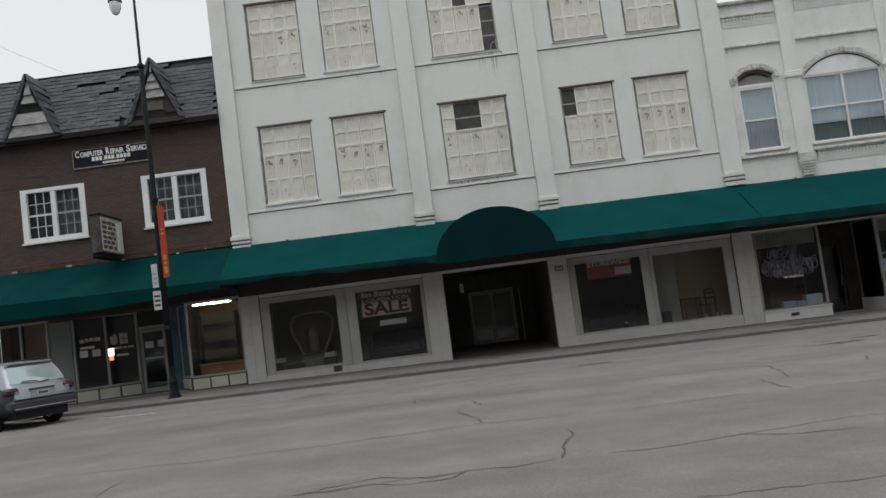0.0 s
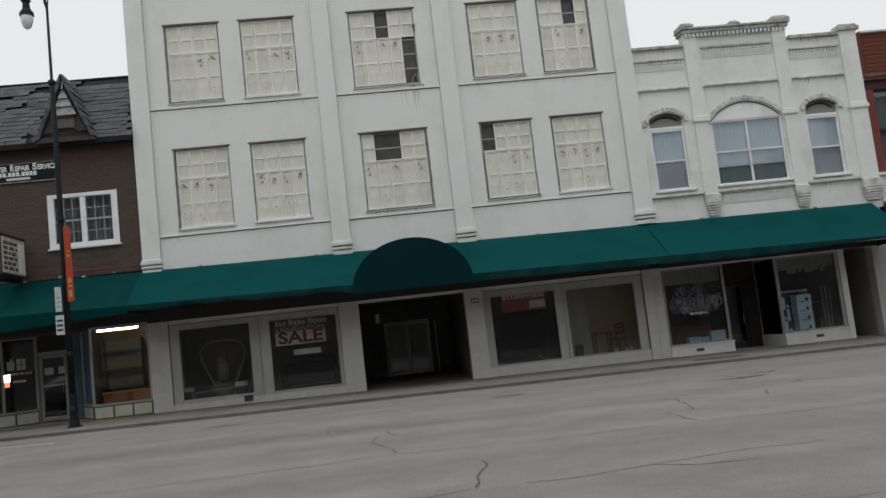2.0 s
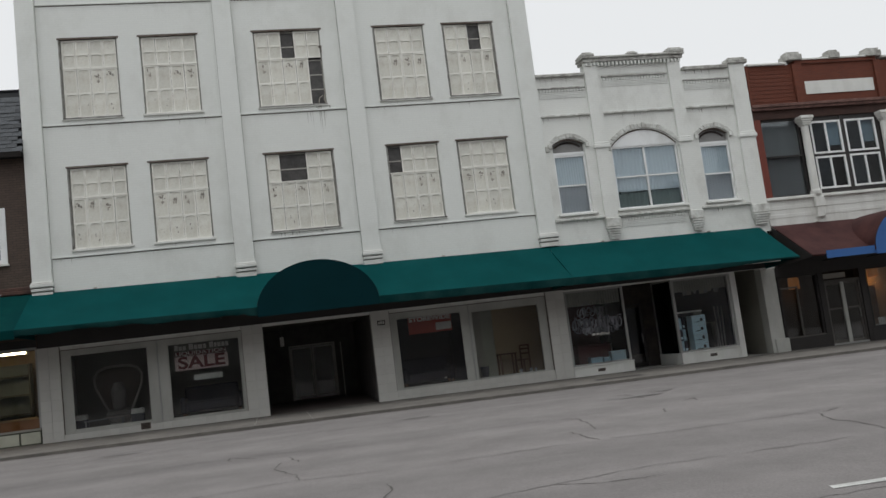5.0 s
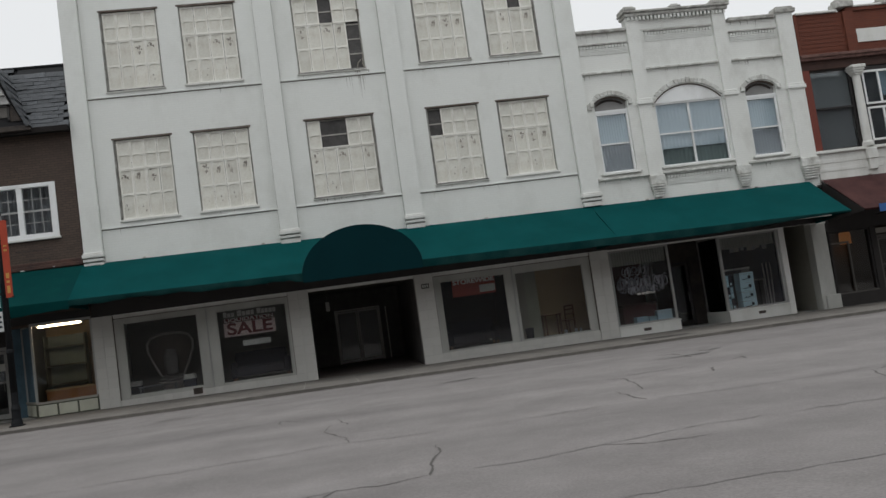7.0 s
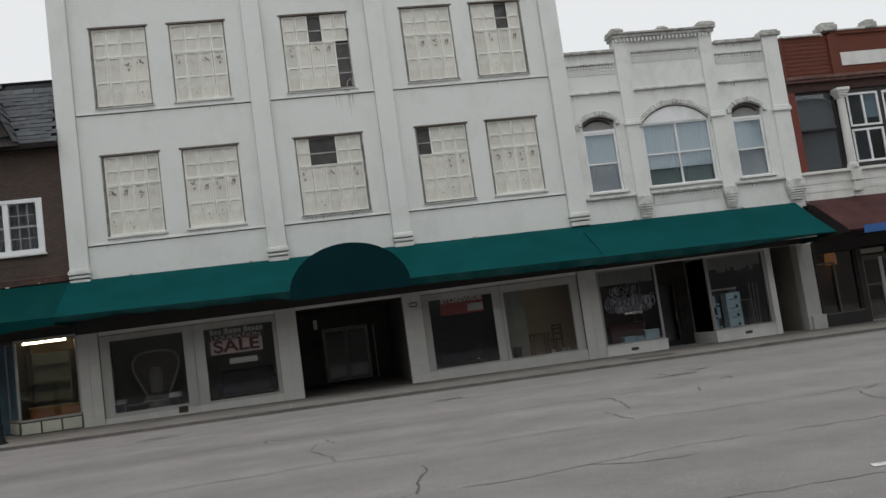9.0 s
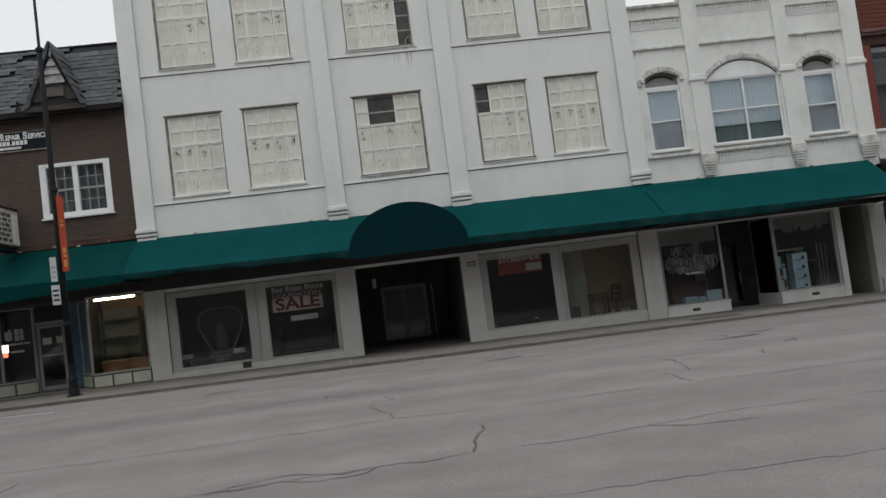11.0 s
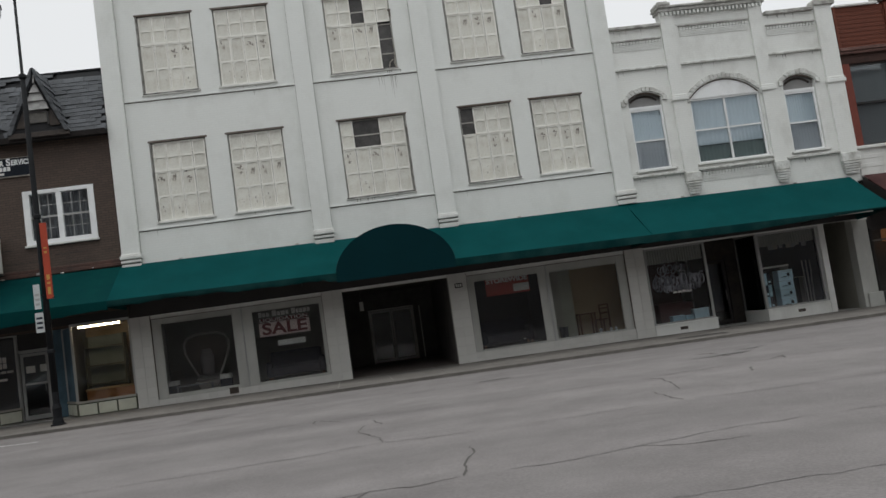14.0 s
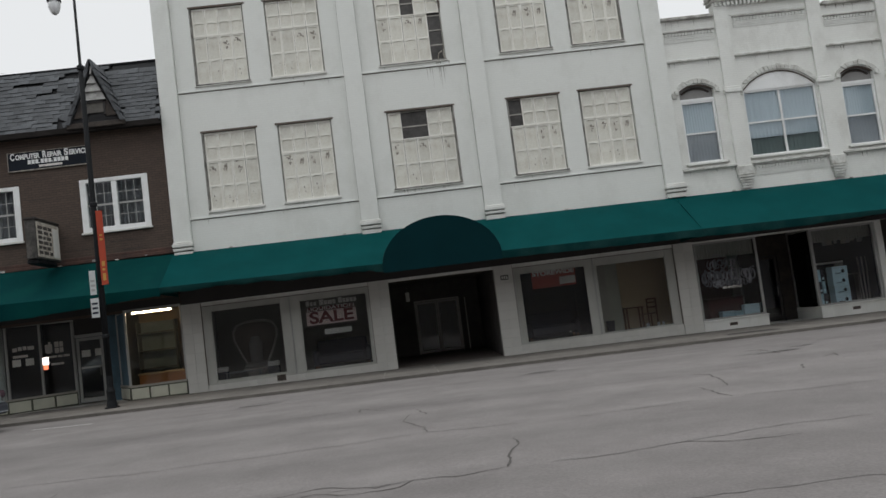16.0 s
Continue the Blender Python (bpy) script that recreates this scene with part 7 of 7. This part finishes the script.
on_pane(0.285, 0.355, 1.70, 1.94, "upper_glow", neon, glow_mat("white_sign_glow", (1.0, 0.85, 0.8), 2.2), -0.03)
on_pane(0.295, 0.345, 1.55, 1.70, "lower_glow", neon, glow_mat("red_sign_glow", (1.0, 0.25, 0.12), 1.4), -0.03)
on_pane(0.315, 0.322, 1.94, 3.02, "hanging_cord", neon, BLACK_METAL, -0.03)

# ---- signs on the brown wall ----
cs = thing("wall_sign", "dark board lettered COMPUTER REPAIR SERVICE on the brown wall", "sign")
part("board", boxes((-11.60, -9.10, F - 0.06, F - 0.002, 7.86, 8.42)), mat("dark_navy_sign", (0.014, 0.018, 0.026), 0.8, spec=0.2), cs)
part("border", boxes((-11.62, -9.08, F - 0.065, F - 0.0, 7.83, 7.86), (-11.62, -9.08, F - 0.065, F - 0.0, 8.42, 8.44), (-11.625, -11.60, F - 0.065, F - 0.0, 7.83, 8.44)), PEEL, cs)
for initial, rest, x0, x1 in (("C", "OMPUTER", -11.53, -10.62), ("R", "EPAIR", -10.54, -9.94), ("S", "ERVICE", -9.86, -9.13)):
    writing(initial, x0 + 0.065, F - 0.064, 8.29, 0.30, BRIGHT_WHITE, cs, width=0.13, bold=0.012)
    writing(rest, (x0 + 0.15 + x1) / 2, F - 0.064, 8.27, 0.22, BRIGHT_WHITE, cs, width=x1 - x0 - 0.15, bold=0.010)
x = -11.0
for k, w in enumerate((0.11, 0.11, 0.11, 0.04, 0.11, 0.11, 0.11, 0.04, 0.11, 0.11, 0.11, 0.11)):
    part("bar", boxes((x, x + w - 0.015, F - 0.066, F - 0.06, 8.03, 8.03 + (0.13 if w > 0.06 else 0.04))), BRIGHT_WHITE, cs)
    x += w + 0.008
part("bar", boxes((-10.66, -9.94, F - 0.066, F - 0.06, 7.91, 7.98)), PALE_INK, cs)

ps = thing("projecting_sign", "weathered white box sign projecting from the brown wall", "sign")
part("cabinet", boxes((-10.50, -10.20, 25.08, 26.82, 4.80, 5.96), bevel=0.02), mat("rusted_dark_metal", (0.032, 0.031, 0.029), 0.85, vary=0.3, scale=20, second=(0.12, 0.11, 0.10), second_at=0.6), ps)
part("face", boxes((-10.198, -10.185, 25.14, 26.76, 4.86, 5.90)), mat("weathered_white_face", (0.66, 0.63, 0.56), 0.7, vary=0.15, scale=20, second=(0.28, 0.23, 0.18), second_at=0.55), ps)
part("blank_strip", boxes((-10.184, -10.176, 26.28, 26.70, 4.90, 5.80)), WHITE_PAINT, ps, "blank white strip")
rng = random.Random(15)
INK = mat("faded_dark_print", (0.07, 0.06, 0.055), 0.8, vary=0.3)
for k in range(6):
    y = 25.22
    while y < 26.1:
        ln = rng.uniform(0.12, 0.34)
        part("bar", boxes((-10.184, -10.179, y, min(y + ln, 26.2), 5.69 - k * 0.15, 5.79 - k * 0.15)), INK, ps)
        y += ln + rng.uniform(0.05, 0.12)
part("torn_top", boxes((-10.52, -10.17, 25.05, 26.84, 5.955, 6.02), bevel=0.015), OLD_WOOD, ps)
part("bottom_tray", boxes((-10.56, -10.24, 25.2, 26.6, 4.66, 4.80), bevel=0.03), BLACK_METAL, ps, "black tray under the sign")
for zz in (5.0, 5.85):
    part("arm", pipe(nb(), [(-10.35, 26.8, zz), (-10.35, F + 0.0, zz)], 0.025, 8), BLACK_METAL, ps)

# ---- street lamp ----
LX, LY = -8.2, 24.25
lz = walk_z(LX)
lamp = thing("street_lamp", "tall black street lamp with a hanging white globe and a banner", "street lamp")
part("base_plate", boxes((LX - 0.16, LX + 0.16, LY - 0.16, LY + 0.16, lz, lz + 0.04), bevel=0.01), BLACK_METAL, lamp)
part("base", tube(nb(), LX, LY, [(0.15, lz + 0.04), (0.145, lz + 0.10), (0.118, lz + 0.20), (0.112, lz + 0.40), (0.125, lz + 0.46), (0.10, lz + 0.54), (0.088, lz + 0.58), (0.088, lz + 0.9)], 16), BLACK_METAL, lamp)
part("pole", tube(nb(), LX, LY, [(0.088, lz + 0.9), (0.081, 5.0), (0.066, 9.9), (0.042, 9.95), (0.036, 12.3)], 14), BLACK_METAL, lamp, smooth=True)
for z in (2.2, 5.95, 9.95):
    part("collar", tube(nb(), LX, LY, [(0.08, z), (0.105, z + 0.03), (0.105, z + 0.11), (0.08, z + 0.14)], 14), BLACK_METAL, lamp)
arm = [(LX, LY, 12.25), (LX - 0.06, LY, 12.5), (LX - 0.2, LY, 12.68), (LX - 0.38, LY, 12.82), (LX - 0.52, LY, 12.88), (LX - 0.58, LY, 12.80), (LX - 0.57, LY, 12.66)]
part("arm", pipe(nb(), arm, [0.045, 0.045, 0.042, 0.04, 0.036, 0.034, 0.03], 8), BLACK_METAL, lamp)
part("scroll", pipe(nb(), [(LX + 0.02, LY, 12.3), (LX + 0.04, LY, 12.52), (LX - 0.02, LY, 12.62), (LX - 0.14, LY, 12.60), (LX - 0.26, LY, 12.80), (LX - 0.36, LY, 12.98)], 0.02, 6), BLACK_METAL, lamp)
part("finial", tube(nb(), LX - 0.6, LY, [(0.02, 12.86), (0.05, 12.92), (0.02, 13.02)], 8), BLACK_METAL, lamp)
gx = LX - 0.57
part("hood", tube(nb(), gx, LY, [(0.20, 12.05), (0.185, 12.15), (0.11, 12.25), (0.09, 12.42), (0.14, 12.5), (0.06, 12.6), (0.035, 12.7)], 16), BLACK_METAL, lamp)
part("globe", tube(nb(), gx, LY, [(0.04, 11.66), (0.105, 11.71), (0.16, 11.85), (0.175, 11.98), (0.165, 12.05)], 16), mat("white_frosted_globe", (0.75, 0.76, 0.77), 0.4, vary=0.03), lamp, "frosted white globe", smooth=True)
bn = thing("street_banner", "narrow orange and yellow banner on the street lamp", "banner")
part("cloth", boxes((LX + 0.11, LX + 0.29, LY - 0.22, LY - 0.21, 3.70, 5.80)), mat("orange_banner_cloth", (0.40, 0.055, 0.024), 0.8, vary=0.08), bn)
for z0, z1 in ((3.82, 4.02), (4.10, 4.16), (4.22, 4.36), (4.95, 5.01), (5.08, 5.12)):
    part("yellow_mark", boxes((LX + 0.16, LX + 0.24, LY - 0.226, LY - 0.22, z0, z1)), mat("yellow_print", (0.52, 0.30, 0.07), 0.8), bn)
for z in (3.72, 5.78):
    part("rod", pipe(nb(), [(LX, LY, z), (LX + 0.1, LY - 0.2, z), (LX + 0.32, LY - 0.215, z)], 0.014, 6), BLACK_METAL, bn)
for k, (x0, x1, z0, z1) in enumerate(((-0.26, -0.09, 3.46, 4.14), (-0.28, -0.06, 2.82, 3.36))):
    sg = thing("street_sign", "small white street sign clamped to the lamp post", "sign", group="small signs on the lamp post")
    part("plate", boxes((LX + x0, LX + x1, LY - 0.12, LY - 0.11, z0, z1)), mat("white_sign_enamel", (0.55, 0.57, 0.57), 0.5, vary=0.06), sg)
    for j in range(3):
        part("bar", boxes((LX + x0 + 0.03, LX + x1 - 0.03, LY - 0.124, LY - 0.12, z0 + 0.1 + j * 0.13, z0 + 0.16 + j * 0.13)), DARK_CLOTH if k else ALU, sg)
    part("clamp", boxes((LX + x0 + 0.04, LX + 0.0, LY - 0.11, LY - 0.05, (z0 + z1) / 2, (z0 + z1) / 2 + 0.05)), BLACK_METAL, sg)


# ---- parked car ----
def car():
    c = thing("car", "silver estate car with dark grey bumpers parked at the kerb", "car", (-10.16, 20.62, road_z(-10.16)), turn=61)
    c.scale = (0.95, 0.95, 0.95)
    S = 1.03
    silver = mat("silver_car_paint", (0.34, 0.37, 0.39), 0.32, metal=0.6, vary=0.03, spec=0.6)
    grey = mat("dark_grey_cladding", (0.042, 0.048, 0.060), 0.55, metal=0.1, vary=0.05)
    black = mat("black_rubber", (0.015, 0.015, 0.016), 0.85)
    dark = mat("car_interior", (0.02, 0.02, 0.022), 0.9)
    red_l = mat("red_lamp_lens", (0.045, 0.02, 0.03), 0.25)
    cglass = mat("car_glass", (0.44, 0.53, 0.53), 0.06, metal=0.75, vary=0.02, bump=0.0, spec=1.0)
    # y from the tail: floor, belt, roof heights and half widths
    st = [(0.00, 0.54, 0.86, 0.86, 0.78, 0.70), (0.06, 0.47, 0.92, 0.98, 0.86, 0.74), (0.14, 0.44, 0.98, 1.10, 0.90, 0.72), (0.40, 0.36, 1.02, 1.46, 0.905, 0.66), (0.62, 0.29, 1.03, 1.60, 0.91, 0.62), (0.9, 0.28, 1.03, 1.65, 0.91, 0.61),
          (1.6, 0.28, 1.02, 1.67, 0.91, 0.61), (2.3, 0.28, 1.00, 1.63, 0.91, 0.60), (2.75, 0.28, 0.99, 1.45, 0.91, 0.62), (3.25, 0.28, 0.98, 1.06, 0.91, 0.70), (3.8, 0.28, 0.92, 0.98, 0.89, 0.66), (4.25, 0.3, 0.80, 0.84, 0.84, 0.6), (4.4, 0.4, 0.62, 0.66, 0.72, 0.5)]
    b = nb()
    rows_ = []
    for y, zb, zl, zr_, hw, hr in st:
        half = [(hw * 0.86, zb), (hw * 0.985, zb + 0.10), (hw, zb + (zl - zb) * 0.55), (hw * 0.965, zl), (hr + (hw - hr) * 0.35, zl + (zr_ - zl) * 0.55), (hr, zr_ - 0.03 if zr_ - zl > 0.1 else zr_ - 0.005), (hr * 0.6, zr_)]
        ring = [(-x, z) for x, z in half] + [(x, z) for x, z in reversed(half)]
        rows_.append([b.verts.new((x * S, y * S, z * S)) for x, z in ring])
    for n_, (p, q) in enumerate(zip(rows_, rows_[1:])):
        for k in range(len(p)):
            j = (k + 1) % len(p)
            f = b.faces.new((p[k], p[j], q[j], q[k]))
            f.material_index = 1 if k in (0, 1, 11, 12, 13) or (n_ < 3 and k in (2, 10)) else 0
    b.faces.new(rows_[0])
    b.faces.new(list(reversed(rows_[-1])))
    part("body", b, [silver, grey], c, smooth=True)
    # lower rear bumper and skirts
    part("rear_bumper", boxes((-0.90 * S, 0.90 * S, -0.12, 0.25, 0.45, 0.74), bevel=0.07), grey, c)
    part("bumper_top", boxes((-0.80 * S, 0.80 * S, -0.105, 0.1, 0.742, 0.775), bevel=0.012), silver, c)
    part("bumper_line", boxes((-0.84 * S, 0.84 * S, -0.135, -0.05, 0.50, 0.53), bevel=0.01), silver, c, "silver strip along the lower bumper")
    part("underside", boxes((-0.72, 0.72, 0.06, 4.3, 0.24, 0.46)), black, c)
    for sx in (-1, 1):
        part("skirt", boxes((sx * 0.90 * S, sx * 0.95 * S, 1.3, 2.95, 0.30, 0.52), bevel=0.01), grey, c)
    # rear window lies on the sloping tail

    def panel(name, pts, material, parent=c, th=0.012, label=""):
        bb = nb()
        v = [Vector(p) for p in pts]
        nrm = (v[1] - v[0]).cross(v[2] - v[0]).normalized()
        lo_, hi_ = [bb.verts.new(p) for p in v], [bb.verts.new(p + nrm * th) for p in v]
        bb.faces.new(lo_)
        bb.faces.new(hi_)
        for k in range(len(v)):
            bb.faces.new((lo_[k], lo_[(k + 1) % len(v)], hi_[(k + 1) % len(v)], hi_[k]))
        return part(name, bb, material, parent, label)
    rw = panel("rear_window", [(-0.74 * S, 0.155, 1.13), (0.74 * S, 0.155, 1.13), (0.70 * S, 0.30, 1.36), (0.62 * S, 0.47, 1.60), (-0.62 * S, 0.47, 1.60), (-0.70 * S, 0.30, 1.36)], cglass)
    part("wiper", pipe(nb(), [(0.0, 0.12, 1.13), (-0.12, 0.12, 1.17), (-0.46, 0.135, 1.18)], 0.014, 6), black, rw)
    part("wiper_arm", pipe(nb(), [(0.02, 0.12, 1.12), (0.30, 0.13, 1.155)], 0.012, 6), black, rw)
    for sx in (-1, 1):
        for y0, y1 in ((0.95, 1.65), (1.75, 2.5)):
            xx = lambda z: sx * S * (0.90 - (z - 1.04) * 0.46)
            panel("side_window", [(xx(1.10), y0 * S, 1.10 * S), (xx(1.10), y1 * S, 1.10 * S), (xx(1.52), (y1 - 0.12) * S, 1.52 * S), (xx(1.52), (y0 + 0.06) * S, 1.52 * S)], cglass, th=0.012 * sx)
        panel("quarter_window", [(sx * 0.875 * S, 0.50, 1.13), (sx * 0.875 * S, 0.90, 1.13), (sx * 0.70 * S, 0.92, 1.50), (sx * 0.70 * S, 0.68, 1.48)], cglass, th=0.012 * sx)
        lampb = nb()
        box(lampb, sx * 0.60 * S, sx * 0.92 * S, -0.01, 0.30, 0.85, 1.05, 0.06)
        tl = part("tail_lamp", lampb, red_l, c, "dark red tail lamp", smooth=False)
        part("reversing_lens", boxes((sx * 0.63 * S, sx * 0.74 * S, -0.02, 0.05, 0.89, 0.96), bevel=0.01), mat("clear_lens", (0.3, 0.27, 0.28), 0.2), tl)
        part("mirror", boxes((sx * 0.93 * S, sx * 1.10 * S, 2.62, 2.74, 1.05, 1.20), bevel=0.03), silver, c)
        for y in (0.86, 3.50):
            wh = nb()
            tube(wh, 0, 0, [(0.20, -0.115), (0.335, -0.11), (0.35, -0.07), (0.35, 0.07), (0.335, 0.11), (0.20, 0.115)], 22)
            tyre = part("wheel", wh, black, c, "black tyre on a silver alloy rim")
            tyre.matrix_basis = pose(sx * 0.82 * S, y * S, 0.35, 0, 90, 0)
            rim = nb()
            tube(rim, 0, 0, [(0.205, -0.118), (0.215, 0.0), (0.205, 0.118)], 20)
            part("rim", rim, silver, tyre)
            hub = nb()
            for k in range(5):
                a = 2 * math.pi * k / 5
                pipe(hub, [(0.04 * math.cos(a), 0.04 * math.sin(a), sx * 0.12), (0.19 * math.cos(a), 0.19 * math.sin(a), sx * 0.122)], 0.025, 6)
            part("spokes", hub, grey, tyre)
            arch = nb()
            pipe(arch, [(sx * 0.915 * S, (y + 0.40 * math.cos(t)) * S, 0.35 + 0.42 * math.sin(t)) for t in [math.pi * k / 12 for k in range(13)]], 0.035, 6)
            part("wheel_arch", arch, grey, c)
        part("roof_rail", pipe(nb(), [(sx * 0.60 * S, 0.75, 1.66), (sx * 0.60 * S, 0.85, 1.73), (sx * 0.60 * S, 2.2, 1.74), (sx * 0.60 * S, 2.35, 1.67)], 0.02, 6), black, c)
    part("spoiler", boxes((-0.62 * S, 0.62 * S, 0.40, 0.62, 1.625, 1.675), bevel=0.015), silver, c)
    pl = part("plate_recess", boxes((-0.34, 0.34, -0.01, 0.06, 0.76, 0.95), bevel=0.01), silver, c)
    part("number_plate", boxes((-0.17, 0.17, -0.022, -0.011, 0.79, 0.92)), mat("white_plate", (0.5, 0.52, 0.53), 0.5), pl)
    for k in range(5):
        part("bar", boxes((-0.13 + k * 0.055, -0.09 + k * 0.055, -0.026, -0.022, 0.825, 0.89)), dark, pl)
    part("handle_bar", boxes((-0.36, 0.36, -0.025, 0.08, 0.955, 0.99), bevel=0.01), grey, c)
    return c


car()
